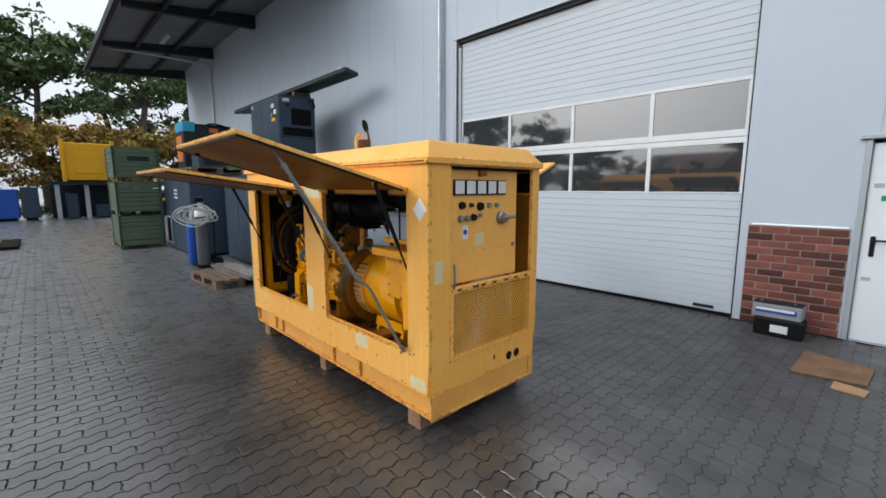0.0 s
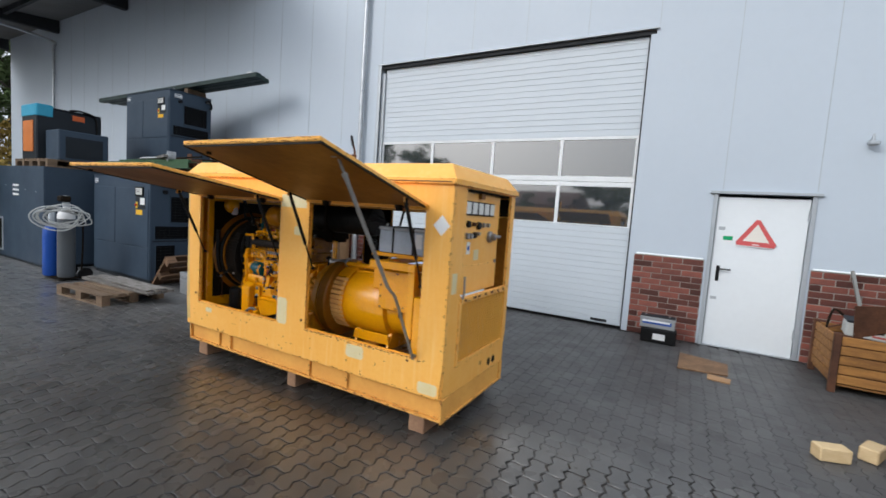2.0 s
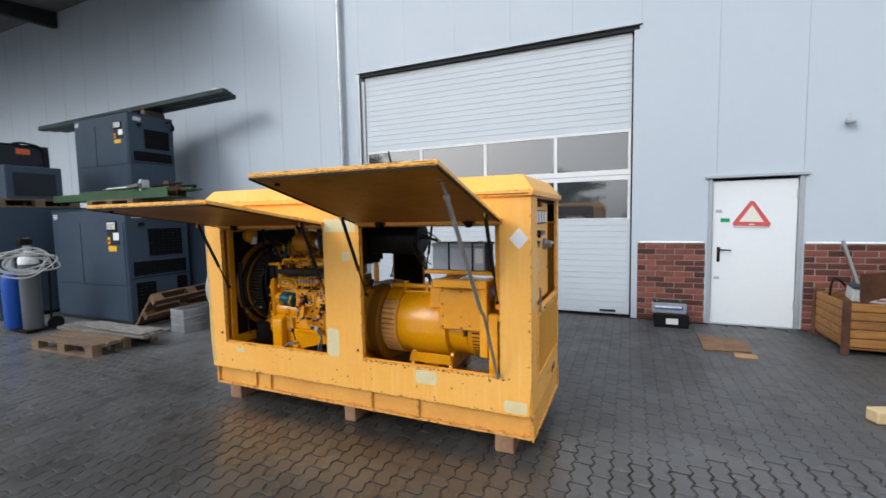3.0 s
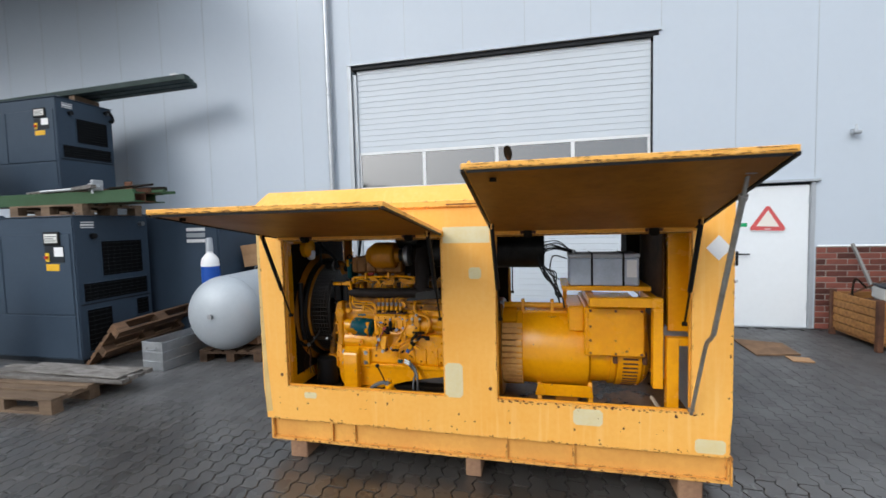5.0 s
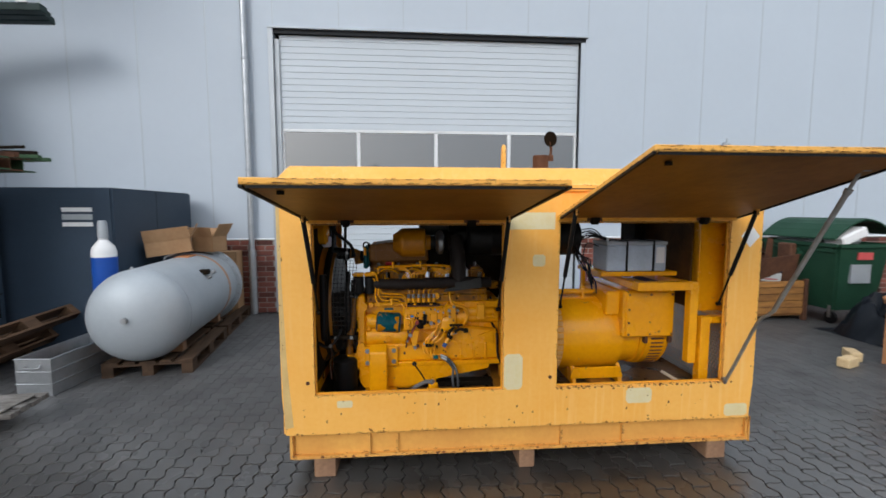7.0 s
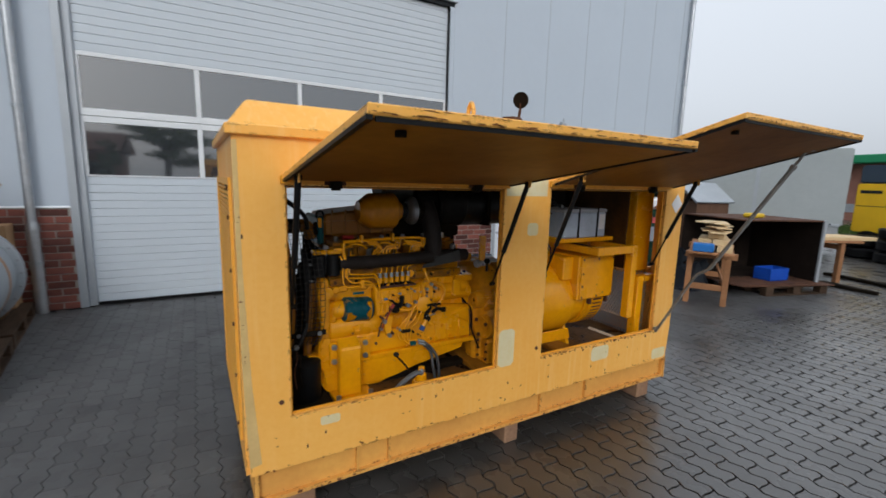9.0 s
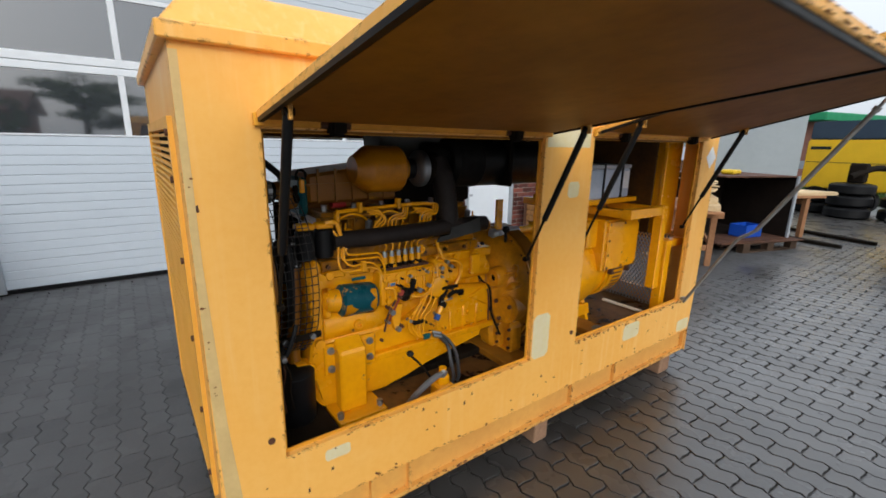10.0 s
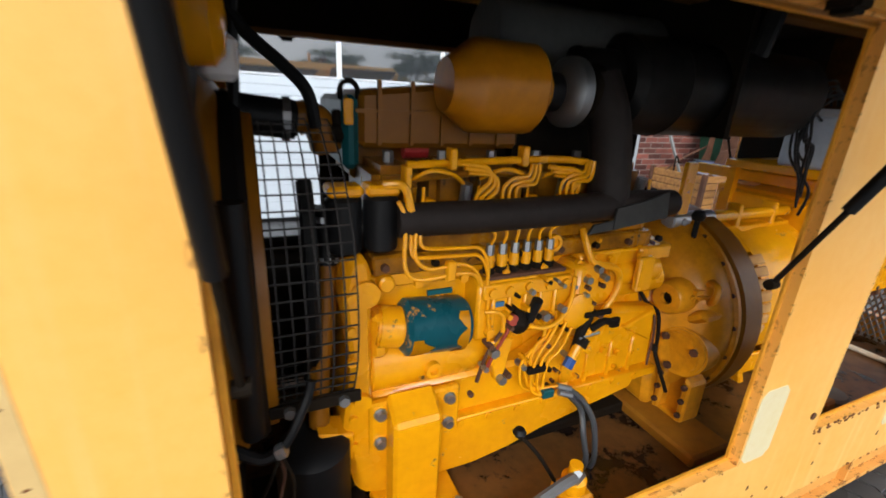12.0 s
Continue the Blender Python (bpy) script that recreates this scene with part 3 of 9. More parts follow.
O1, O2 = (-4.25, -3.133, 0.527, 1.535), (-2.80, -1.72, 0.532, 1.545)
T = 0.022


def rounded_sheet(axis, lo, hi, a0, a1, b0, b1, holes, r=0.05):
    """A panel with chamfered lower corners."""
    bm = sheet_with_holes(axis, lo, hi, a0, a1, b0, b1, holes)
    k = {"x": 1, "y": 0}[axis]
    for v in bm.verts:
        if abs(v.co[2] - b0) < 1e-4:
            if abs(v.co[k] - a0) < 1e-4:
                v.co[k] += r * 0.35
            if abs(v.co[k] - a1) < 1e-4:
                v.co[k] -= r * 0.35
    return bm


front = part("front_panel", rounded_sheet("y", Y0, Y0 + T, X0, X1, Z0, Z1, [O1, O2]), YELLOW, gen, "yellow front side panel with worn paint and rust chips")
rear = part("rear_panel", rounded_sheet("y", Y1 - T, Y1, X0, X1, Z0, Z1, [O1, O2]), YELLOW, gen)
LV = (2.13, 2.99, 0.45, 1.53)
left_end = part("left_end_panel", sheet_with_holes("x", X0, X0 + T, Y0 + T, Y1 - T, Z0, Z1, [LV]), YELLOW, gen)
WIN, MESH = (2.20, 3.035, 0.935, 1.715), (2.205, 3.035, 0.49, 0.925)
right_end = part("right_end_panel", sheet_with_holes("x", X1 - T, X1, Y0 + T, Y1 - T, Z0, Z1, [WIN, MESH]), YELLOW, gen)

# roof lid: a lip and chamfered top
bm = bmesh.new()
levels = ((Z1 - 0.012, -0.022), (Z1 + 0.028, -0.022), (Z1 + 0.028, -0.012), (Z1 + 0.118, 0.055), (Z1 + 0.13, 0.068))
rings = []
for z, d in levels:
    rings.append([bm.verts.new(p) for p in ((X0 + d, Y0 + d, z), (X1 - d, Y0 + d, z), (X1 - d, Y1 - d, z), (X0 + d, Y1 - d, z))])
bm.faces.new(rings[0][::-1]), bm.faces.new(rings[-1])
for a, b in zip(rings, rings[1:]):
    for k in range(4):
        bm.faces.new((a[k], a[(k + 1) % 4], b[(k + 1) % 4], b[k]))
bmesh.ops.bevel(bm, geom=[e for e in bm.edges], offset=0.004, segments=1, affect="EDGES")
roof = part("roof", bm, YELLOW, gen, "yellow chamfered roof lid")
eye = part("lifting_eye", tube([(-3.036, 2.49, 1.88), (-3.036, 2.49, 2.01), (-3.032, 2.525, 2.055), (-3.028, 2.56, 2.01), (-3.028, 2.56, 1.88)], 0.014), YELLOW, roof, smooth=True)
stack = part("exhaust_pipe", lathe((-2.80, 2.42, 1.88), (0, 0, 1), [(0, 0.052), (0.10, 0.052), (0.10, 0.044), (0.02, 0.044)], 20), RUST, roof, "rusty exhaust stub with an open rain cap", smooth=True)
part("rain_cap", cyl((-2.746, 2.395, 2.088), (-2.738, 2.400, 2.09), 0.05, seg=24), GRIME_SHADE, stack, "black open rain cap")
part("cap_arm", tube([(-2.75, 2.42, 1.95), (-2.73, 2.42, 2.0), (-2.738, 2.40, 2.07)], 0.009, seg=6), RUST, stack)
part("cap_weight", box(-2.75, -2.715, 2.405, 2.43, 1.945, 1.985, 0.004), RUST, stack)
part("roof_seam", box(X0 + 1.35, X1 - 0.01, Y0 - 0.0265, Y0 - 0.0225, Z1 + 0.0, Z1 + 0.006), RUST, roof)

# lips round the openings
LIP_YELLOW = material("inner_yellow_paint", (0.78, 0.36, 0.03), 0.45, dark=(0.42, 0.17, 0.02), amount=0.6, scale=8, spots=(0.10, 0.035, 0.012), spot_at=0.66, spot_scale=22)
for o in (O1, O2):
    for y0, y1 in ((Y0 + T, Y0 + T + 0.006), (Y1 - T - 0.006, Y1 - T)):
        lip = front if y0 < 2.5 else rear
        part("opening_lip", sheet_with_holes("y", y0, y1, o[0] - 0.02, o[1] + 0.02, o[2] - 0.02, o[3] - 0.008, [(o[0] + 0.010, o[1] - 0.010, o[2] + 0.010, o[3] - 0.010)]), LIP_YELLOW, lip)
        # Header in the flap's brown: shade at the opening's top put into its colour.
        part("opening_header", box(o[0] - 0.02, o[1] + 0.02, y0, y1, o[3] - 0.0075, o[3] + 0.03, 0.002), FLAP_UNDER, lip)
part("hinge_rail", box(O1[0] - 0.02, O1[1] + 0.02, Y0 - 0.02, Y0, O1[3] + 0.005, O1[3] + 0.04, 0.003), LIP_YELLOW, front)
part("hinge_rail", box(O2[0] - 0.02, O2[1] + 0.02, Y0 - 0.02, Y0, O2[3] + 0.005, O2[3] + 0.04, 0.003), LIP_YELLOW, front)

# pale patches where stickers came off, the white diamond, bolts and small marks
def patch(x0, x1, z0, z1, mat=PALE_PATCH, label="pale patch where a sticker came off"):
    r = min(x1 - x0, z1 - z0) * 0.18
    part("sticker_patch", slab([(x0 + r, z0), (x1 - r, z0), (x1, z0 + r), (x1, z1 - r), (x1 - r, z1), (x0 + r, z1), (x0, z1 - r), (x0, z0 + r)], "y", Y0 - 0.0012, Y0 + 0.001), mat, front, label)


for p in ((-3.126, -3.013, 0.526, 0.747), (-2.353, -2.186, 0.412, 0.51), (-4.125, -4.034, 0.449, 0.492), (-2.962, -2.885, 1.279, 1.35), (-1.70, X1 - 0.03, 0.305, 0.385)):
    patch(*p)
part("diamond_sticker", slab([(-1.655, 1.453), (-1.593, 1.385), (-1.531, 1.453), (-1.593, 1.523)], "y", Y0 - 0.0015, Y0 + 0.001), WHITE_STICKER, front, "white diamond sticker")
part("pale_band", box(-3.12, -2.83, Y0 - 0.001, Y0 + 0.001, 1.50, 1.60), PALE_PATCH, front)
part("pale_edge", slab([(X0 + 0.014, Z0 + 0.04), (X0 + 0.062, Z0 + 0.05), (X0 + 0.036, Z0 + 0.42), (X0 + 0.020, Z0 + 0.9), (X0 + 0.019, Z1 - 0.03), (X0, Z1 - 0.03), (X0 + 0.002, Z0 + 0.5)], "y", Y0 - 0.001, Y0 + 0.001), material("buff_worn_paint", (0.66, 0.46, 0.19), 0.5, dark=(0.5, 0.33, 0.13), amount=0.7, scale=9), front, "pale worn strip along the corner")
for x, z in ((-4.29, 0.605), (-2.841, 0.597)):
    part("rivet", cyl((x, Y0 - 0.004, z), (x, Y0, z), 0.011, seg=12), RUST, front)
for k in range(26):
    x, z = random.uniform(X0 + 0.02, X1 - 0.03), random.uniform(Z0 + 0.0, 0.50)
    if k > 16:
        x = random.choice((X0 + 0.01, X1 - 0.02)) + random.uniform(-0.006, 0.008)
        z = random.uniform(0.4, 1.4)
    w, hgt = random.uniform(0.004, 0.012), random.uniform(0.006, 0.022)
    part("rust_chip", slab([(x, z), (x + w, z + 0.002), (x + w * 0.8, z + hgt), (x + w * 0.2, z + hgt * 0.8)], "y", Y0 - 0.0008, Y0 + 0.001), RUST, front)

# louvred radiator grille at the left end
gr = part("radiator_grille", sheet_with_holes("x", X0 - 0.012, X0, LV[0] - 0.03, LV[1] + 0.03, LV[2] - 0.03, LV[3] + 0.03, [LV]), MESH_YELLOW, left_end, "raised louvred grille frame")
for k in range(18):
    z = LV[2] + (k + 0.5) * (LV[3] - LV[2]) / 34
    part("louvre", slab([(X0 - 0.006, z - 0.012), (X0 - 0.002, z - 0.014), (X0 + 0.022, z + 0.012), (X0 + 0.018, z + 0.014)], "y", LV[0], LV[1]), MESH_YELLOW, gr)
for z in (0.5, 0.72, 0.95, 1.18, 1.4, 1.52):
    part("grille_bolt", cyl((X0 - 0.019, LV[0] - 0.015, z), (X0 - 0.012, LV[0] - 0.015, z), 0.009, seg=8), RUST, gr)

# control side: sliding cover, mesh, knob, meters
cp = part("control_cabinet", box(X1 - 0.27, X1 - 0.075, 2.205, 2.93, 0.955, 1.705, 0.004), ENGINE, gen, "yellow switch cabinet inside the end")
cpx = X1 - 0.075
part("control_door", box(cpx, cpx + 0.018, 2.207, 2.925, 0.96, 1.70, 0.005), YELLOW, cp)
part("door_fold", box(cpx, cpx + 0.02, 2.207, 2.925, 0.957, 1.17, 0.004), YELLOW, cp)
METER = plain("white_meter_face", (0.72, 0.72, 0.68), 0.35)
for k in range(5):
    y = 2.315 + 0.105 * k
    mt = part("meter", box(cpx + 0.017, cpx + 0.034, y - 0.047, y + 0.047, 1.535, 1.635, 0.004), FRAME_DARK, cp, "square panel meter with a white face")
    part("meter_face", box(cpx + 0.033, cpx + 0.0355, y - 0.04, y + 0.04, 1.545, 1.628), METER, mt)
for y, z, r, mat in ((2.345, 1.47, 0.026, BLACK), (2.43, 1.47, 0.016, RUST), (2.52, 1.46, 0.03, BLACK), (2.61, 1.465, 0.02, STEEL), (2.69, 1.465, 0.018, STEEL),
                     (2.335, 1.385, 0.025, STEEL), (2.395, 1.385, 0.022, STEEL), (2.455, 1.39, 0.025, BLACK), (2.52, 1.40, 0.014, STEEL)):
    part("switch", cyl((cpx + 0.017, y, z), (cpx + 0.04, y, z), r, r * 0.85, seg=14), mat, cp)
part("main_switch", lathe((cpx + 0.018, 2.74, 1.375), (1, 0, 0), [(0, 0.045), (0.02, 0.045), (0.03, 0.03), (0.06, 0.026), (0.065, 0)], 16), STEEL, cp, "grey rotary main switch")
part("switch_grip", box(cpx + 0.06, cpx + 0.085, 2.70, 2.84, 1.368, 1.39, 0.006), STEEL, cp)
part("door_lock", box(cpx + 0.018, cpx + 0.03, 2.87, 2.895, 1.16, 1.19, 0.003), STEEL, cp)
for y, z, w, hh in ((2.38, 1.25, 0.055, 0.09), (2.52, 1.20, 0.09, 0.08)):
    part("panel_sticker", box(cpx + 0.018, cpx + 0.0195, y - w / 2, y + w / 2, z, z + hh), METER if w < 0.06 else PALE_PATCH, cp)
part("sticker_ring", cyl((cpx + 0.0195, 2.38, 1.295), (cpx + 0.0202, 2.38, 1.295), 0.018, seg=16), BLUE, cp)
part("cover_edge", box(X1 - 0.03, X1 + 0.012, WIN[0], WIN[1], 0.925, 0.955, 0.004), YELLOW, right_end, "chipped fold under the switch cabinet")
for k in range(7):
    y = 2.26 + 0.115 * k + random.uniform(-0.02, 0.02)
    part("rust_chip", box(X1 + 0.0122, X1 + 0.0132, y, y + random.uniform(0.03, 0.06), 0.931, 0.946), RUST, right_end)
part("cover_lever", tube([(X1 + 0.012, 2.21, 0.95), (X1 + 0.02, 2.212, 1.0), (X1 + 0.018, 2.21, 1.11)], 0.008, seg=6), STEEL, right_end)
mf = part("mesh_frame", sheet_with_holes("x", X1 - 0.03, X1 + 0.008, MESH[0] - 0.02, MESH[1] + 0.02, MESH[2] - 0.02, MESH[3] + 0.0, [(MESH[0] + 0.01, MESH[1] - 0.01, MESH[2] + 0.01, MESH[3] - 0.01)]), YELLOW, right_end)


def expanded_mesh(axis, at, a0, a1, b0, b1, pitch=0.026, w=0.0035, thick=0.006):
    """Expanded metal: two families of slanted strips."""
    bm = bmesh.new()
    put = {"x": lambda a, b, c: (c, a, b), "y": lambda a, b, c: (a, c, b)}[axis]
    slope = 1.7
    n = int((a1 - a0 + (b1 - b0) / slope) / pitch) + 2
    for sgn in (1, -1):
        for k in range(n):
            s = k * pitch
            # strip along b = slope * (a - a0 - s), mirrored for the second family
            p = []
            for b in (b0, b1):
                a = a0 - (b1 - b0) / slope + s + (b - b0) / slope
                p.append((a, b))
            (pa, pb), (qa, qb) = p
            lo, hi = max(0.0, (a0 - pa) / (qa - pa)), min(1.0, (a1 - pa) / (qa - pa))
            if hi - lo < 0.01:
                continue
            ends = [(pa + (qa - pa) * u, pb + (qb - pb) * u) for u in (lo, hi)]
            if sgn < 0:
                ends = [(a0 + a1 - a, b) for a, b in ends]
            (xa, za), (xb, zb) = ends
            vs = [bm.verts.new(put(xa + dx, za, at + dc)) for dx, dc in ((-w, 0), (w, 0), (w, thick), (-w, thick))]
            us = [bm.verts.new(put(xb + dx, zb, at + dc)) for dx, dc in ((-w, 0), (w, 0), (w, thick), (-w, thick))]
            for i in range(4):
                bm.faces.new((vs[i], vs[(i + 1) % 4], us[(i + 1) % 4], us[i]))
            at += 0.00002
    return bm


part("wire_mesh", expanded_mesh("x", X1 - 0.008, MESH[0], MESH[1], MESH[2], MESH[3]), MESH_YELLOW, mf, "yellow expanded metal mesh")
for y in (2.80, 2.89):
    part("cable_hole", cyl((X1 - 0.003, y, 0.352), (X1 + 0.0015, y, 0.352), 0.032, seg=18), GRIME_SHADE, right_end, "round black cable hole")
part("rust_chip", box(X1 - 0.001, X1 + 0.001, 2.62, 2.64, 0.37, 0.40), RUST, right_end)
part("sticker_patch", box(X1 - 0.001, X1 + 0.0012, Y0 + 0.05, Y0 + 0.12, 1.0, 1.14), PALE_PATCH, right_end)

# base frame: channel rails with stiffeners
def rail(y0, y1, inward):
    b = part("base_rail", slab([(y0, 0.128), (y1, 0.128), (y1, 0.143), (y0 + 0.035 * inward, 0.143), (y0 + 0.035 * inward, 0.276), (y1, 0.276), (y1, 0.2895), (y0, 0.2895), (y0, 0.276), (y0 + 0.025 * inward, 0.276), (y0 + 0.025 * inward, 0.146), (y0, 0.146)],
                               "x", X0 + 0.05, X1 - 0.012), BASE_PAINT, gen, "faded orange steel base channel")
    for x in (-3.941, -3.774, -2.752, -2.351):
        ya, yb = sorted((y0 + 0.003 * inward, y0 + 0.026 * inward))
        part("stiffener", box(x - 0.006, x + 0.006, ya, yb, 0.146, 0.276), BASE_PAINT, b)
    return b


rail(2.028, 2.10, 1)
rail(3.08, 3.01, -1)
part("base_end", box(X1 - 0.012, X1 + 0.0, 2.028, 3.08, 0.128, 0.2885, 0.003), BASE_PAINT, gen)
for y0 in (2.018, 3.03):
    part("corner_angle", box(X1 + 0.001, X1 + 0.010, y0, y0 + 0.06, 0.122, 0.2885, 0.002), BASE_PAINT, gen)
part("end_flange", box(X1 + 0.001, X1 + 0.016, 2.08, 3.028, 0.128, 0.142, 0.002), BASE_PAINT, gen)
part("base_end", box(X0 + 0.03, X0 + 0.05, 2.028, 3.08, 0.128, 0.2885, 0.003), BASE_PAINT, gen)
part("floor_pan", box(X0 + 0.05, X1 - 0.03, Y0 + T + 0.04, Y1 - T - 0.04, 0.36, 0.40), material("oily_brown_pan", (0.16, 0.072, 0.020), 0.35, dark=(0.05, 0.02, 0.008), amount=0.8, scale=5, fine=20, bump=0.1, spots=(0.014, 0.008, 0.006), spot_at=0.52, spot_scale=5, spot_rough=0.25), gen, "oily brown floor pan")


# flaps
def flap(o, tip_y, tip_z, front_side=True):
    s = 1 if front_side else -1
    yy = (lambda y: y) if front_side else (lambda y: Y0 + Y1 - y)
    hz, hy = o[3] + 0.045, Y0 - 0.015
    a0, a1 = o[0] - 0.012, o[1] + 0.012
    f = part("flap", slab([(yy(hy), hz), (yy(tip_y), tip_z), (yy(tip_y + 0.002), tip_z - 0.024), (yy(hy + 0.002), hz - 0.024)], "x", a0, a1, 0.003), YELLOW, gen, "propped open yellow flap with chipped edges")
    slope = (tip_z - hz) / (hy - tip_y)
    under = lambda y, d: hz - 0.024 + (hy - y) * slope - d
    part("flap_lining", slab([(yy(hy - 0.03), under(hy - 0.03, 0.004)), (yy(tip_y + 0.022), under(tip_y + 0.022, 0.004)), (yy(tip_y + 0.022), under(tip_y + 0.022, -0.003)), (yy(hy - 0.03), under(hy - 0.03, -0.003))], "x", a0 + 0.02, a1 - 0.02), FLAP_UNDER, f, "brown sheet on the underside of the flap")
    part("edge_seal", slab([(yy(hy - 0.02), under(hy - 0.02, -0.002)), (yy(tip_y + 0.004), under(tip_y + 0.004, -0.002)), (yy(tip_y + 0.004), under(tip_y + 0.004, 0.009)), (yy(hy - 0.02), under(hy - 0.02, 0.009))], "x", a0 - 0.002, a0 + 0.012), BLACK, f, "black rubber edge seal")
    part("edge_seal", slab([(yy(hy - 0.02), under(hy - 0.02, -0.002)), (yy(tip_y + 0.004), under(tip_y + 0.004, -0.002)), (yy(tip_y + 0.004), under(tip_y + 0.004, 0.009)), (yy(hy - 0.02), under(hy - 0.02, 0.009))], "x", a1 - 0.012, a1 + 0.002), BLACK, f)
    y0, y1 = sorted((yy(tip_y + 0.008), yy(tip_y + 0.015)))
    part("edge_seal", box(a0 + 0.02, a1 - 0.02, y0, y1, tip_z - 0.036, tip_z - 0.024), BLACK, f)
    for x in (o[0] + 0.2, o[1] - 0.2):
        y0, y1 = sorted((yy(hy - 0.035), yy(hy + 0.012)))
        part("hinge", box(x - 0.024, x + 0.024, y0, y1, hz - 0.062, hz - 0.012, 0.008, 2), GRIME_SHADE, f)
        part("hinge_pin", cyl((x - 0.045, yy(hy), hz - 0.03), (x + 0.045, yy(hy), hz - 0.03), 0.011, seg=10), RUST, f)
    for x, xb in ((o[0] + 0.010, o[0] + 0.024), (o[1] - 0.026, o[1] - 0.026)):
        top = Vector((x, yy(1.80), hz - 0.04 + (hy - 1.80) * (tip_z - hz) / (hy - tip_y)))
        low = Vector((xb, yy(2.05), hz - 0.565))
        g = part("gas_strut", tube([top, top.lerp(low, 0.66)], 0.0125, seg=10), BLACK, f, "black gas strut", smooth=True)
        part("strut_rod", tube([top.lerp(low, 0.66), low], 0.006, seg=8), GRIME_SHADE, g)
        part("strut_bracket", box(-0.004, 0.004, -0.022, 0.022, -0.030, 0.026, 0.002, m=Matrix.Translation(top + Vector((0, 0, 0.012)))), YELLOW, g)
        part("strut_joint", cyl(top + Vector((-0.013, 0, 0)), top + Vector((0.013, 0, 0)), 0.010, seg=10), GRIME_SHADE, g)
        part("strut_joint", cyl(low + Vector((-0.012, 0, 0)), low + Vector((0.012, 0, 0)), 0.012, seg=10), GRIME_SHADE, g)
    part("flap_latch", cyl((o[0] + 0.10, yy(tip_y + 0.09), under(tip_y + 0.09, 0.018)), (o[0] + 0.10, yy(tip_y + 0.09), under(tip_y + 0.09, 0.003)), 0.014, seg=12), GRIME_SHADE, f)
    return f


flap(O1, 1.012, 1.722)
f2 = flap(O2, 1.03, 1.85)
flap(O1, 1.0, 1.72, False)
flap(O2, 1.5, 1.80, False)
PROP = material("dull_grey_prop", (0.30, 0.30, 0.29), 0.45, 0.4, dark=(0.12, 0.10, 0.08), amount=0.7, scale=9)
KU, KL, FOOT = Vector((-1.736, 1.654, 1.068)), Vector((-1.738, 1.745, 0.987)), Vector((-1.73, 1.98, 0.537))
PT = Vector((-1.778, 1.22, 1.787))
ring_at = PT.lerp(KU, 0.13)
st = part("prop_tube", tube([ring_at, PT.lerp(KU, 0.55), KU], 0.0115, seg=12, smooth=0), PROP, f2, "grey telescopic prop with a bent lower rod", smooth=True)
part("prop_head", tube([PT, ring_at], 0.0075, seg=10), PROP, f2, smooth=True)
part("prop_rod", tube([KU, KU.lerp(KL, 0.4), KL, KL.lerp(FOOT, 0.5), FOOT], 0.0095, seg=10, smooth=3), PROP, f2, smooth=True)
part("prop_collar", cyl(ring_at + (KU - PT) * 0.012, ring_at - (KU - PT) * 0.014, 0.016, seg=12), PROP, f2)
part("prop_bracket", box(-1.80, -1.758, 1.19, 1.25, 1.775, 1.80, 0.004), STEEL, f2)
part("prop_pin", cyl((-1.715, 1.985, 0.56), (-1.745, 1.985, 0.56), 0.012, seg=8), STEEL, f2)

# wood blocks under the frame
for x, w in ((-4.21, 0.13), (-2.965, 0.10), (-1.71, 0.13)):
    for y0 in (2.045, 2.72):
        ob = solid("wood_block", box(x - w / 2, x + w / 2, y0, y0 + 0.36, 0, 0.127, 0.006), BLOCK_WOOD, "weathered square timber block under the generator frame", "block", "blocks under the generator", base=(x, y0 + 0.18, 0))

# flakes of rust where the paint has come off along the edges
CHIP = material("brown_rust_chip", (0.26, 0.095, 0.028), 0.85, dark=(0.05, 0.02, 0.01), amount=0.9, scale=30)


def flakes(name, spots, parent, mat=None):
    """Small uneven flakes, each a low raised chip; spots: (centre, u, v, size) with u, v spanning the face."""
    bm = bmesh.new()
    for c, u, v, size in spots:
        n = u.cross(v).normalized() * 0.0012
        k = random.randint(5, 8)
        ring = []
        for i in range(k):
            a = 2 * math.pi * i / k
            r = size * random.uniform(0.45, 1.0)
            ring.append(c + u * (r * math.cos(a) * random.uniform(0.8, 1.7)) + v * (r * math.sin(a) * 0.75))
        top = [bm.verts.new(p + n) for p in ring]
        low = [bm.verts.new(p - n) for p in ring]
        bm.faces.new(top)
        for i in range(k):
            bm.faces.new((low[i], low[(i + 1) % k], top[(i + 1) % k], top[i]))
    bmesh.ops.recalc_face_normals(bm, faces=bm.faces)
    return tagged(part(name, bm, CHIP, parent), kind="stuff")


random.seed(21)
EX, EZ_ = Vector((1, 0, 0)), Vector((0, 0, 1))
at = []
for k in range(70):
    at.append((Vector((random.uniform(O2[0], O2[1] + 0.06), Y0 - 0.0006, O2[2] - abs(random.gauss(0, 0.008)))), EX, EZ_, random.uniform(0.003, 0.010)))
for k in range(26):
    at.append((Vector((random.uniform(O1[0], O1[1]), Y0 - 0.0006, O1[2] - abs(random.gauss(0, 0.005)))), EX, EZ_, random.uniform(0.002, 0.006)))
for k in range(34):
    at.append((Vector((random.uniform(X0 + 0.06, X1 - 0.06), Y0 - 0.0006, Z0 + abs(random.gauss(0.004, 0.010)))), EX, EZ_, random.uniform(0.003, 0.009)))
for k in range(14):
    at.append((Vector((random.uniform(X0 + 0.05, X1 - 0.05), Y0 - 0.0006, random.uniform(0.33, 0.50))), EX, EZ_, random.uniform(0.002, 0.007)))
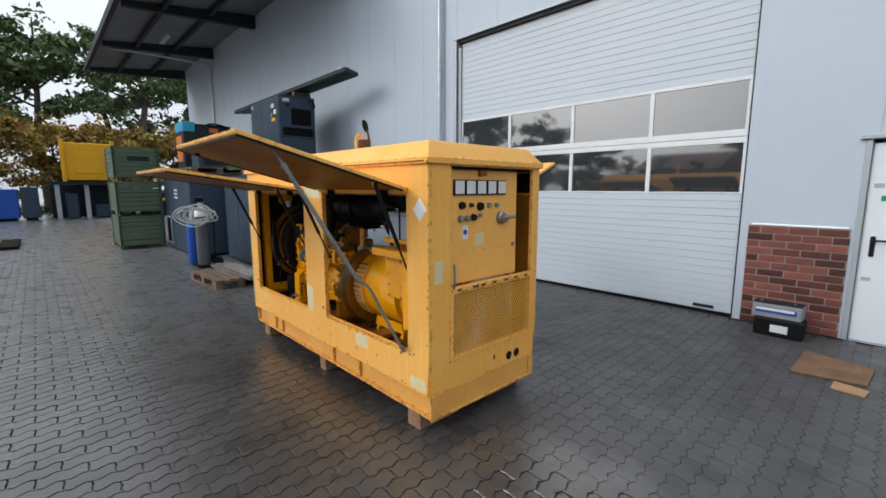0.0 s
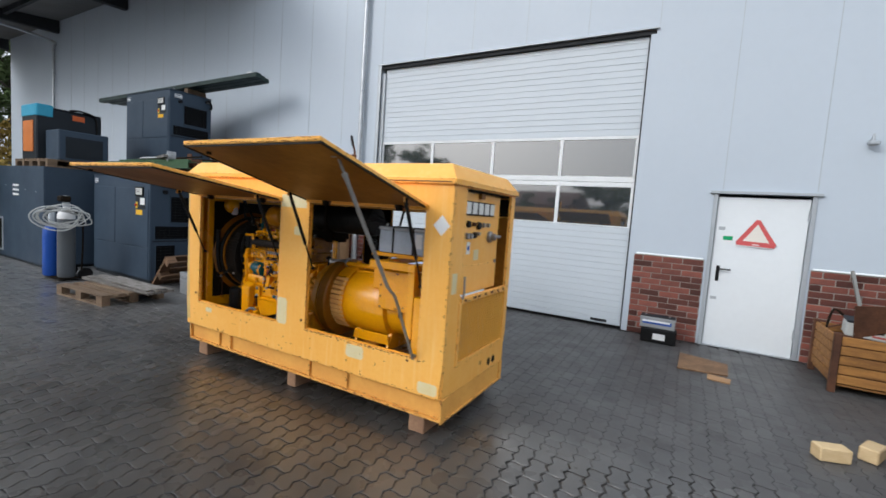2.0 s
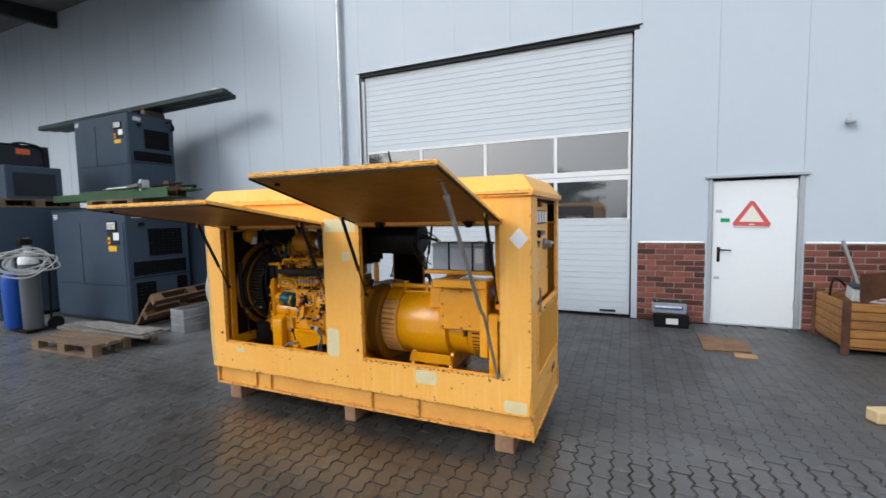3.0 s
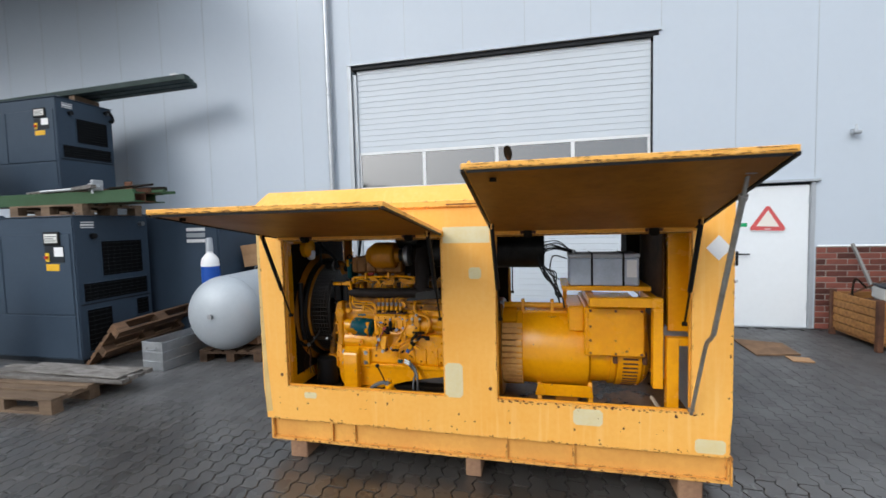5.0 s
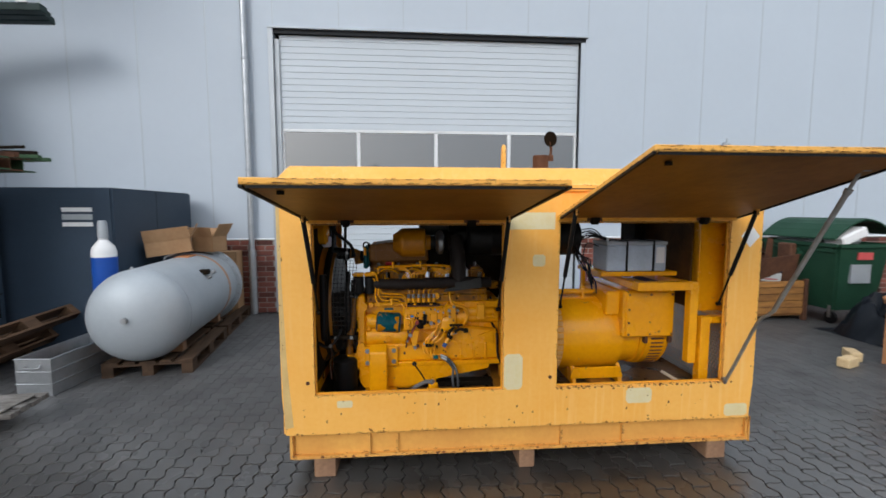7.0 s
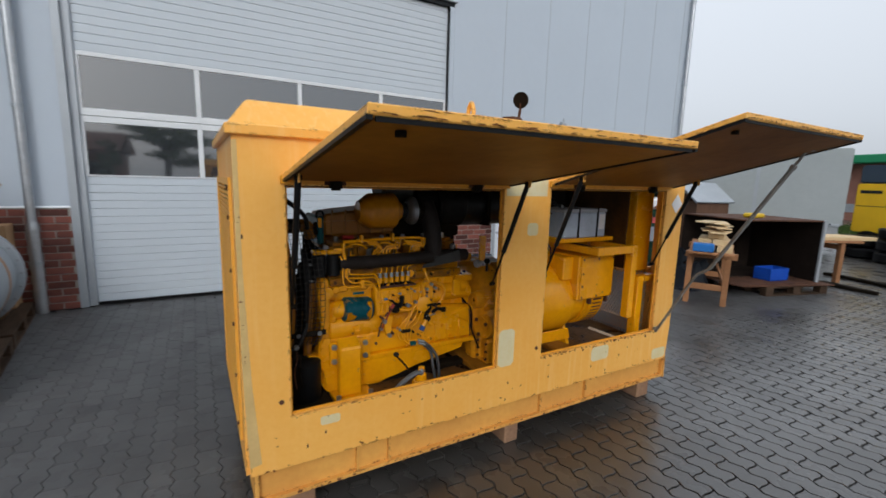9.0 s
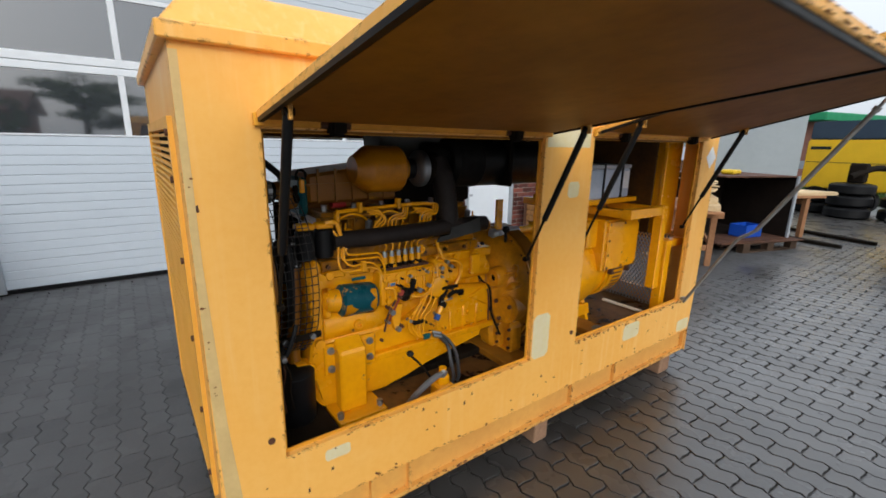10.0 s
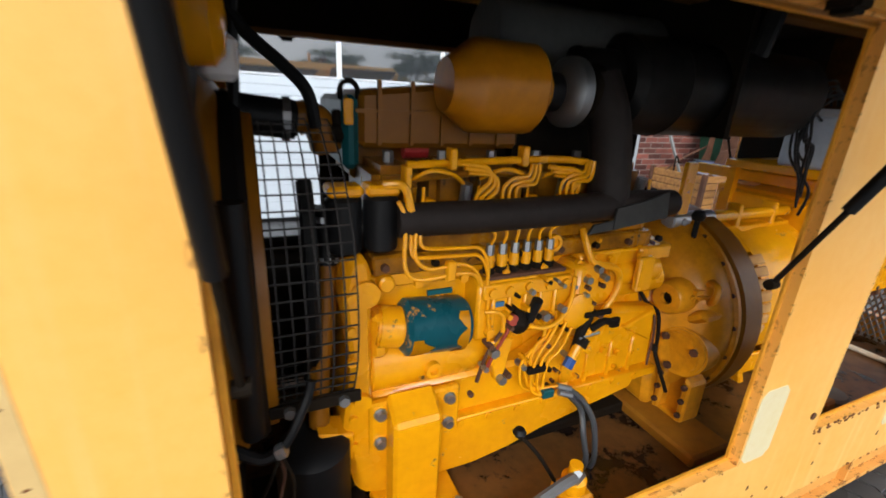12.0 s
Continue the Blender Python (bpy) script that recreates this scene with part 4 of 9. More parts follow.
for k in range(8):
    at.append((Vector((X1 - abs(random.gauss(0, 0.006)), Y0 - 0.0006, random.uniform(0.35, 1.6))), EX, EZ_, random.uniform(0.003, 0.007)))
    at.append((Vector((X0 + 0.008 + abs(random.gauss(0, 0.005)), Y0 - 0.0006, random.uniform(0.35, 1.6))), EX, EZ_, random.uniform(0.002, 0.006)))
flakes("paint_chip", at, front)
at = []
for o, ty, tz in ((O1, 1.012, 1.722), (O2, 1.03, 1.85)):
    for k in range(95):
        at.append((Vector((random.uniform(o[0], o[1]), ty - 0.0002, tz - random.choice((0.005, 0.016, 0.018, 0.019)) + random.uniform(-0.0015, 0.0015))), EX * 3.2, EZ_ * 0.5, random.uniform(0.001, 0.0048)))
flakes("paint_chip", at, f2)
at = []
for k in range(60):
    at.append((Vector((random.uniform(X0 + 0.06, X1 - 0.03), 2.0275, random.choice((0.136, 0.290)) + random.gauss(0, 0.004))), EX, EZ_, random.uniform(0.004, 0.013)))
flakes("paint_chip", at, gen)
# Black sheet added as the shade seen between the grille bars.
part("grille_back", box(X0 + 0.024, X0 + 0.028, LV[0], LV[1], LV[2], LV[3]), GRIME_SHADE, left_end, "black backing sheet for the dark gaps in the grille")
for k in range(int((LV[3] - LV[2]) / 0.021)):
    z = LV[2] + 0.010 + 0.021 * k
    part("grille_bar", box(X0 - 0.007, X0 + 0.004, LV[0], LV[1], z, z + 0.0085), MESH_YELLOW, left_end)

# ---- engine, alternator and cooling inside the enclosure ----
CY = 2.56
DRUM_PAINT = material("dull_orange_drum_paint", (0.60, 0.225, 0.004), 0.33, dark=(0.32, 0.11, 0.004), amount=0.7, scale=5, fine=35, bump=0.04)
# Dirty yellow, lowered further for the shade in the upper engine bay.
OILY_SHADED = material("oily_shaded_yellow_paint", (0.42, 0.165, 0.003), 0.3, dark=(0.10, 0.035, 0.003), amount=0.9, scale=11, fine=45, bump=0.08, spots=(0.03, 0.014, 0.006), spot_at=0.60, spot_scale=20)
bm = box(-3.99, -3.07, 2.405, 2.74, 0.60, 1.00, 0.010)
slab([(-3.99, 0.60), (-3.07, 0.60), (-3.07, 0.80), (-3.36, 0.835), (-3.58, 0.72), (-3.99, 0.72)], "y", 2.352, 2.41, 0.012, bm=bm)
box(-3.99, -3.07, 2.332, 2.78, 0.572, 0.602, 0.004, bm=bm)
for k in range(5):
    x = -3.44 + 0.085 * k
    box(x, x + 0.014, 2.345, 2.40, 0.60, 0.72, 0.004, bm=bm)
lathe((-3.99, 2.425, 0.765), (1, 0, 0), [(0, 0), (0, 0.07), (0.012, 0.08), (0.27, 0.08), (0.31, 0.06), (0.32, 0)], 24, bm=bm)
box(-3.99, -3.66, 2.385, 2.41, 0.965, 1.0, 0.006, bm=bm)
box(-3.42, -3.08, 2.365, 2.41, 0.955, 1.0, 0.006, bm=bm)
eng = part("engine", bm, ENGINE, gen, "oily yellow six cylinder diesel engine", smooth=True)

bm = slab([(-4.03, 0.572), (-3.15, 0.572), (-3.17, 0.52), (-3.50, 0.50), (-3.60, 0.45), (-3.70, 0.412), (-3.97, 0.412), (-4.005, 0.425), (-4.025, 0.455), (-4.035, 0.50)], "y", 2.342, 2.76)
bmesh.ops.bevel(bm, geom=[e for e in bm.edges if abs(e.verts[0].co.y - e.verts[1].co.y) < 1e-5 and max(e.verts[0].co.z, e.verts[1].co.z) < 0.56], offset=0.05, segments=4, affect="EDGES", clamp_overlap=True)
part("sump", bm, ENGINE, eng, smooth=True)
bm = slab([(-4.05, 0.55), (-3.985, 0.55), (-3.985, 1.03), (-4.0, 1.06), (-4.03, 1.05), (-4.045, 0.98), (-4.03, 0.80), (-4.05, 0.66)], "y", 2.34, 2.78, 0.01)
cyl((-4.0, 2.36, 0.98), (-4.0, 2.33, 0.98), 0.03, bm=bm)
cyl((-4.01, 2.36, 0.72), (-4.01, 2.325, 0.72), 0.02, bm=bm)
part("timing_cover", bm, ENGINE, eng, smooth=True)
part("front_bracket", slab([(-4.11, 0.66), (-4.03, 0.64), (-4.03, 0.56), (-4.06, 0.58)], "y", 2.33, 2.40, 0.004), ENGINE, eng)
part("mounting_foot", slab([(2.262, 0.425), (2.33, 0.425), (2.33, 0.735), (2.262, 0.690)], "x", -3.957, -3.842, 0.008), ENGINE, eng, "square yellow engine mounting foot")
part("foot_plate", box(-3.995, -3.77, 2.322, 2.345, 0.578, 0.712, 0.006), ENGINE, eng)
for x, z in ((-3.972, 0.685), (-3.972, 0.605), (-3.80, 0.685), (-3.80, 0.612)):
    part("foot_bolt", lathe((x, 2.322, z), (0, -1, 0), [(0, 0.016), (0.003, 0.016), (0.003, 0.0115), (0.014, 0.0115), (0.014, 0)], 8), STEEL, eng)
part("foot_base", box(-3.99, -3.78, 2.20, 2.36, 0.40, 0.425, 0.004), ENGINE, eng)
for x in (-3.975, -3.80):
    part("base_bolt", cyl((x, 2.235, 0.425), (x, 2.235, 0.45), 0.013, seg=6), STEEL, eng)
bm = box(-3.975, -3.165, 2.40, 2.74, 1.0, 1.085, 0.008)
box(-3.975, -3.165, 2.372, 2.42, 1.0, 1.045, 0.005, bm=bm)
part("cylinder_head", bm, OILY_SHADED, eng)
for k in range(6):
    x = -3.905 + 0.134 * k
    c = part("rocker_cover", box(x - 0.052, x + 0.052, 2.43, 2.70, 1.085, 1.225, 0.02, 2), OILY_SHADED, eng, smooth=True)
    part("cover_bolt", cyl((x, 2.50, 1.225), (x, 2.50, 1.25), 0.013, seg=6), STEEL, c)
    part("injector", cyl((x + 0.02, 2.42, 1.08), (x + 0.02, 2.40, 1.19), 0.014, seg=10), STEEL if k % 2 else OILY_SHADED, c)
    part("lead_clip", box(x + 0.05, x + 0.075, 2.385, 2.42, 1.09, 1.16, 0.004), GRIME_SHADE if k % 2 else ENGINE, c)
part("fuel_rail", tube([(-3.90, 2.385, 1.235), (-3.55, 2.385, 1.245), (-3.42, 2.385, 1.235)], 0.0085, seg=8, smooth=3), ENGINE, eng, smooth=True)
part("return_rail", tube([(-3.88, 2.40, 1.205), (-3.70, 2.395, 1.215), (-3.60, 2.40, 1.205), (-3.42, 2.40, 1.21)], 0.008, seg=8), OILY_SHADED, eng, smooth=True)

# dark wrapped coolant and exhaust runs
DARK_PIPE = material("brown_black_pipe", (0.026, 0.020, 0.018), 0.55, dark=(0.010, 0.008, 0.007), amount=0.6, scale=6, fine=60, bump=0.2)
part("coolant_pipe", tube([(-3.925, 2.365, 1.125), (-3.70, 2.345, 1.128), (-3.50, 2.34, 1.132), (-3.36, 2.345, 1.135), (-3.15, 2.35, 1.13)], 0.036, seg=14), DARK_PIPE, eng, "dark brown pipe along the engine", smooth=True)
part("pipe_clamp", cyl((-3.525, 2.341, 1.132), (-3.51, 2.341, 1.132), 0.034, seg=14), GRIME_SHADE, eng)
part("exhaust_elbow", tube([(-3.37, 2.36, 1.12), (-3.365, 2.37, 1.20), (-3.37, 2.40, 1.34), (-3.385, 2.44, 1.43)], 0.052, seg=14), DARK_PIPE, eng, smooth=True)
bm = slab([(-3.395, 1.085), (-3.216, 1.105), (-3.226, 1.172), (-3.30, 1.152), (-3.392, 1.138)], "y", 2.298, 2.304)
slab([(-3.47, 1.078), (-3.39, 1.085), (-3.39, 1.108), (-3.455, 1.10)], "y", 2.30, 2.306, bm=bm)
part("heat_shield", bm, plain("sooty_grey_sheet", (0.05, 0.05, 0.048), 0.45, amount=0.8, scale=8), eng, "bent sooty heat shield")

# turbocharger, air drum, intercooler box, silencer
part("air_drum", lathe((-3.80, 2.445, 1.395), (1, 0, 0), [(0, 0.0), (0, 0.055), (0.012, 0.062), (0.055, 0.094), (0.065, 0.098), (0.205, 0.098), (0.215, 0.09), (0.22, 0.05), (0.25, 0.05), (0.25, 0)], 30), DRUM_PAINT, eng, "yellow intake drum", smooth=True)
part("boost_hose", cyl((-3.555, 2.44, 1.395), (-3.50, 2.44, 1.395), 0.045, bevel=0.004), BLACK, eng, smooth=True)
part("turbo_housing", lathe((-3.515, 2.43, 1.395), (1, 0, 0), [(0, 0.04), (0.005, 0.065), (0.02, 0.08), (0.045, 0.08), (0.055, 0.06), (0.06, 0.03), (0.06, 0)], 26), STEEL, eng, "grey cast turbo housing", smooth=True)
part("turbo_scroll", lathe((-3.45, 2.46, 1.395), (1, 0, 0), [(0, 0.05), (0.02, 0.075), (0.06, 0.075), (0.08, 0.05), (0.08, 0)], 20), GRIME_SHADE, eng, smooth=True)
BELL_PAINT = material("oil_stained_yellow_casting", (0.72, 0.29, 0.008), 0.34, dark=(0.26, 0.095, 0.006), amount=0.8, scale=6, fine=30, bump=0.08, spots=(0.05, 0.022, 0.008), spot_at=0.66, spot_scale=14)
# Oil on the castings and the bay's shade, both put into this colour.
INTAKE = material("oily_shaded_casting", (0.28, 0.105, 0.005), 0.35, dark=(0.20, 0.07, 0.004), amount=0.8, scale=8, fine=40, bump=0.06)
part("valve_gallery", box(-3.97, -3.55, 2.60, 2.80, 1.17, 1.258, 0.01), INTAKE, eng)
ic = part("intake_manifold", slab([(-3.97, 1.255), (-3.56, 1.255), (-3.56, 1.42), (-3.97, 1.375)], "y", 2.50, 2.80, 0.012), INTAKE, eng, "oily brown ribbed intake manifold, darkened for shade")
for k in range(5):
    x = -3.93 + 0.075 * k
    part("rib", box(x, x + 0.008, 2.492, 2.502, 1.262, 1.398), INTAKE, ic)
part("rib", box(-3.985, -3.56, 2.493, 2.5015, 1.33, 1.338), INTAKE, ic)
part("manifold_cap", box(-4.008, -3.972, 2.488, 2.79, 1.21, 1.365, 0.012), TEAL, eng, "chipped teal end cap")
part("lift_eye", tube([(-4.006, 2.515, 1.355), (-4.006, 2.515, 1.378), (-3.996, 2.515, 1.391), (-3.98, 2.515, 1.391), (-3.970, 2.515, 1.378), (-3.970, 2.515, 1.355)], 0.0055, seg=8), GRIME_SHADE, eng, smooth=True)
part("cap_patch", box(-4.005, -3.985, 2.4855, 2.489, 1.305, 1.358, 0.003), ENGINE, eng, "bare yellow patch on the teal cap")
part("vent_valve", cyl((-4.03, 2.50, 1.285), (-4.008, 2.50, 1.29), 0.022, bevel=0.005), GRIME_SHADE, eng)
part("vent_valve", cyl((-4.018, 2.50, 1.30), (-4.018, 2.50, 1.335), 0.010, bevel=0.003), GRIME_SHADE, eng)
part("red_cap", cyl((-3.86, 2.53, 1.245), (-3.80, 2.53, 1.245), 0.016, seg=12), plain("red_plastic", (0.4, 0.02, 0.02), 0.4), eng)
SILENCER = material("sooty_silencer", (0.022, 0.021, 0.020), 0.42, 0.3, dark=(0.005, 0.0045, 0.004), amount=0.9, scale=5, fine=25, bump=0.1)
part("silencer", lathe((-3.30, 2.50, 1.425), (1, 0, 0), [(0, 0.0), (0, 0.10), (0.02, 0.125), (0.16, 0.128), (0.165, 0.131), (0.17, 0.128), (0.77, 0.128), (0.79, 0.115), (0.795, 0)], 30), SILENCER, eng, "large sooty black silencer", smooth=True)
part("silencer_pipe", cyl((-3.42, 2.50, 1.45), (-3.28, 2.50, 1.45), 0.06), SILENCER, eng, smooth=True)
part("exhaust_manifold", box(-3.57, -3.06, 2.56, 2.80, 1.19, 1.41, 0.03, 2), GRIME_SHADE, eng, "sooty black exhaust manifold", smooth=True)
part("air_cleaner", lathe((-3.62, 2.62, 1.525), (1, 0, 0), [(0, 0.0), (0, 0.085), (0.015, 0.095), (0.55, 0.095), (0.56, 0.08), (0.56, 0)], 26), plain("dusty_grey_drum", (0.11, 0.115, 0.11), 0.5, amount=0.6, scale=6), eng, "sooty air cleaner drum", smooth=True)
part("stack_pipe", cyl((-2.80, 2.46, 1.53), (-2.80, 2.42, 1.74), 0.04), SILENCER, eng)

# oil filter, injection pump and pipes
FILTER_TEAL = material("chipped_teal_paint", (0.004, 0.065, 0.085), 0.28, dark=(0.004, 0.05, 0.06), amount=0.4, scale=9, spots=(0.72, 0.30, 0.01), spot_at=0.60, spot_scale=9)
flt = part("oil_filter", lathe((-3.912, 2.37, 0.872), (1, 0, -0.08), [(0, 0.0), (0, 0.054), (0.010, 0.066), (0.145, 0.066), (0.158, 0.058), (0.162, 0)], 26), FILTER_TEAL, eng, "teal oil filter with chipped yellow paint", smooth=True)
random.seed(77)
bm = bmesh.new()
fx, fv = Vector((-3.912, 2.37, 0.872)), Vector((1, 0, -0.08)).normalized()
fu = Vector((0, -1, 0))
fw = fv.cross(fu)
for end in (0, 1):
    rows = []
    for i in range(25):
        a = radians((50 if end else 0) - 7.0 * i)
        reach = (0.012 + 0.034 * abs(math.sin(i * 0.43 + end)) ** 1.5 + random.uniform(0, 0.014)) * (0.55 if end else 1.0)
        side = fu * math.cos(a) + fw * math.sin(a) * (1 if fw.z > 0 else -1)
        rows.append([bm.verts.new(fx + fv * ((0.146 - reach * u) if end else (0.009 + reach * u)) + side * 0.0675) for u in (0, 0.5, 1)])
    for p, q in zip(rows, rows[1:]):
        for u in range(2):
            bm.faces.new((p[u], q[u], q[u + 1], p[u + 1]))
bmesh.ops.solidify(bm, geom=bm.faces[:], thickness=0.001)
part("bare_patch", bm, ENGINE, flt, "yellow patch where the teal paint came off", smooth=True)
part("filter_head", cyl((-3.97, 2.375, 0.882), (-3.91, 2.37, 0.872), 0.048, bevel=0.006), ENGINE, flt, smooth=True)
part("filter_base", box(-3.985, -3.945, 2.345, 2.41, 0.81, 0.92, 0.012), ENGINE, flt)
part("drain_plug", lathe((-3.839, 2.35, 0.762), (0, -1, 0), [(0, 0.02), (0.02, 0.02), (0.02, 0.011), (0.006, 0.011)], 16), ENGINE, eng)
pm = box(-3.735, -3.45, 2.338, 2.43, 0.815, 0.972, 0.008)
box(-3.725, -3.47, 2.330, 2.345, 0.925, 0.965, 0.004, bm=pm)
for k in range(5):
    x = -3.70 + 0.045 * k
    box(x, x + 0.012, 2.328, 2.342, 0.83, 0.93, 0.004, bm=pm)
slab([(-3.46, 0.80), (-3.40, 0.815), (-3.375, 0.86), (-3.375, 0.955), (-3.40, 0.985), (-3.46, 0.985)], "y", 2.322, 2.43, 0.012, bm=pm)
lathe((-3.44, 2.33, 0.86), (0, -1, 0), [(0, 0.05), (0.012, 0.05), (0.022, 0.035), (0.022, 0)], 22, bm=pm)
cyl((-3.39, 2.40, 0.89), (-3.30, 2.40, 0.89), 0.062, bevel=0.010, bm=pm)
cyl((-3.30, 2.40, 0.89), (-3.09, 2.40, 0.89), 0.045, bevel=0.006, bm=pm)
slab([(-3.70, 0.815), (-3.63, 0.815), (-3.645, 0.72), (-3.655, 0.70), (-3.675, 0.70)], "y", 2.325, 2.345, 0.004, bm=pm)
for x, z in ((-3.70, 0.945), (-3.655, 0.945), (-3.60, 0.95), (-3.54, 0.945), (-3.49, 0.945), (-3.70, 0.84), (-3.49, 0.84)):
    cyl((x, 2.338, z), (x, 2.322, z), 0.012, seg=8, bm=pm)
pump = part("injection_pump", pm, ENGINE, eng, "yellow inline injection pump", smooth=True)
part("pump_rail", box(-3.71, -3.49, 2.333, 2.39, 0.974, 0.984, 0.002), RUST, eng)
for k in range(6):
    x = -3.70 + 0.034 * k
    bm = cyl((x, 2.36, 0.98), (x, 2.36, 1.03), 0.0125, seg=10)
    part("delivery_valve", bm, ENGINE, eng, smooth=True)
    part("valve_nut", cyl((x, 2.36, 1.03), (x, 2.36, 1.055), 0.010, seg=6), STEEL, eng)
    part("valve_base", cyl((x, 2.36, 0.984), (x, 2.36, 1.0), 0.015, seg=8), GRIME_SHADE, eng)
    xe = -3.86 + 0.134 * k
    part("injector_pipe", tube([(x, 2.36, 1.05), (x + 0.003, 2.355, 1.085), (x * 0.6 + xe * 0.4, 2.375, 1.105), (xe - 0.02, 2.39, 1.10), (xe, 2.395, 1.14), (xe + 0.005, 2.40, 1.185)], 0.0042, seg=6), ENGINE, eng, smooth=True)
for k, (x, z) in enumerate(((-3.72, 1.23), (-3.71, 1.22), (-3.70, 1.21), (-3.49, 1.22), (-3.48, 1.21), (-3.47, 1.20))):
    part("fuel_pipe", tube([(x - 0.06, 2.378, z + 0.008), (x, 2.372, z), (x + 0.012, 2.372, z - 0.03), (x - 0.015, 2.376, z - 0.06), (x - 0.02, 2.38, z - 0.10)], 0.0052, seg=6), ENGINE, eng, smooth=True)
for k in range(2):
    d = 0.022 * k
    part("feed_pipe", tube([(-3.93 + d, 2.345, 1.17), (-3.915 + d, 2.34, 1.13), (-3.915 + d, 2.336, 1.03 + d), (-3.88 + d, 2.336, 0.998 + d), (-3.79, 2.336, 1.002 + d), (-3.745, 2.34, 0.99 + d * 0.5), (-3.72, 2.342, 0.95)], 0.0050, seg=8), ENGINE, eng, smooth=True)
part("pipe_clip", box(-3.822, -3.80, 2.325, 2.345, 0.99, 1.035, 0.003), ENGINE, eng)
part("lift_pump", lathe((-3.62, 2.345, 0.855), (0, -1, 0.1), [(0, 0.03), (0.025, 0.03), (0.035, 0.018), (0.045, 0)], 16), GRIME_SHADE, eng, "black lift pump with a red cap")
part("primer", cyl((-3.597, 2.318, 0.865), (-3.592, 2.30, 0.925), 0.0135, seg=12), BLACK, eng)
part("red_cap", cyl((-3.645, 2.325, 0.87), (-3.645, 2.312, 0.872), 0.014, seg=10), plain("faded_red_plastic", (0.35, 0.05, 0.03), 0.5), eng)
part("tag_plate", box(-3.70, -3.665, 2.331, 2.336, 0.905, 0.917), plain("blue_tag", (0.05, 0.16, 0.3), 0.4), eng)
part("dipstick", tube([(-3.655, 2.33, 0.85), (-3.70, 2.33, 0.78), (-3.72, 2.335, 0.70)], 0.005, seg=6), RUST, eng)
for k in range(3):
    d = 0.016 * k
    part("loop_pipe", tube([(-3.54 + d, 2.33, 0.87), (-3.54 + d, 2.325, 0.79 + d), (-3.60 + d, 2.32, 0.74 + d), (-3.60 + d, 2.315, 0.68 + d * 0.5), (-3.57 + d, 2.31, 0.655), (-3.49 + d, 2.30, 0.655)], 0.0046, seg=8), ENGINE, eng, smooth=True)
for d in (0.0, 0.03):
    part("union_nut", cyl((-3.49, 2.30 - d * 0.3, 0.655 - d * 0.5), (-3.45, 2.292 - d * 0.3, 0.64 - d * 0.5), 0.0085, seg=8), STEEL, eng)
    part("flexible_hose", tube([(-3.455, 2.293 - d * 0.3, 0.64 - d * 0.5), (-3.41, 2.28, 0.60 - d), (-3.385 - d, 2.25, 0.54 - d), (-3.38 - d, 2.23, 0.44), (-3.385 - d, 2.235, 0.40)], 0.0085, seg=8), plain("grey_hose", (0.045, 0.05, 0.055), 0.4, gloss=0.5), eng, "grey braided hose", smooth=True)
part("governor_pipe", tube([(-3.425, 2.37, 1.07), (-3.42, 2.345, 1.02), (-3.40, 2.335, 0.985), (-3.33, 2.33, 0.965), (-3.305, 2.33, 0.925), (-3.315, 2.33, 0.88), (-3.345, 2.335, 0.83)], 0.0095, seg=8), ENGINE, eng, smooth=True)
part("governor_lever", box(-3.43, -3.34, 2.30, 2.312, 0.845, 0.86, 0.003, m=None), GRIME_SHADE, eng)
part("stop_valve", tube([(-3.40, 2.32, 0.84), (-3.43, 2.31, 0.80), (-3.44, 2.31, 0.745)], 0.013, seg=8), GRIME_SHADE, eng)
part("stop_bracket", box(-3.245, -3.19, 2.322, 2.342, 0.885, 0.985, 0.004), ENGINE, eng, "drilled yellow bracket")
part("side_gusset", slab([(-3.24, 0.765), (-3.13, 0.805), (-3.12, 0.70)], "y", 2.338, 2.356, 0.004), ENGINE, eng)
part("starter_motor", cyl((-3.33, 2.385, 0.925), (-3.12, 2.385, 0.925), 0.040, bevel=0.006), ENGINE, eng, smooth=True)
for x in (-4.03, -3.955):
    f = part("fuel_filter", lathe((x, 2.385, 1.06), (0, 0, 1), [(0, 0.0), (0, 0.03), (0.006, 0.036), (0.11, 0.036), (0.118, 0.028), (0.118, 0)], 20), BLACK, eng, "black fuel filter canister", smooth=True)
    part("filter_head", box(x - 0.035, x + 0.035, 2.355, 2.415, 1.178, 1.20, 0.006), ENGINE, f)
part("filter_pipe", tube([(-3.955, 2.36, 1.20), (-3.92, 2.345, 1.20), (-3.905, 2.345, 1.16), (-3.905, 2.345, 1.10)], 0.009, seg=8), ENGINE, eng, smooth=True)
part("teal_tag", box(-3.86, -3.80, 2.342, 2.347, 0.955, 0.967), TEAL, eng)
bolts = [(-3.93 + 0.085 * k, 2.334, 0.588) for k in range(10)] + \
        [(-3.88 + 0.11 * k, 2.35, 0.985) for k in range(7)] + [(-4.03, 2.337, 0.60 + 0.075 * k) for k in range(6)] + [(-3.30, 2.343, 0.70), (-3.24, 2.343, 0.68), (-3.55, 2.343, 0.69)]
shared = None
for x, y, z in bolts:
    if shared is None:
        shared = part("bolt", cyl((0, -0.008, 0), (0, 0.004, 0), 0.0105, seg=6), ENGINE, eng).data
        bpy.data.objects.remove(bpy.data.objects["bolt"])
        shared.transform(Matrix.Translation(WORLD[eng.name].translation))
    b = new("bolt", shared)
    b.parent = eng
    b.matrix_basis = Matrix.Translation(Vector((x, y, z)) - WORLD[eng.name].translation)

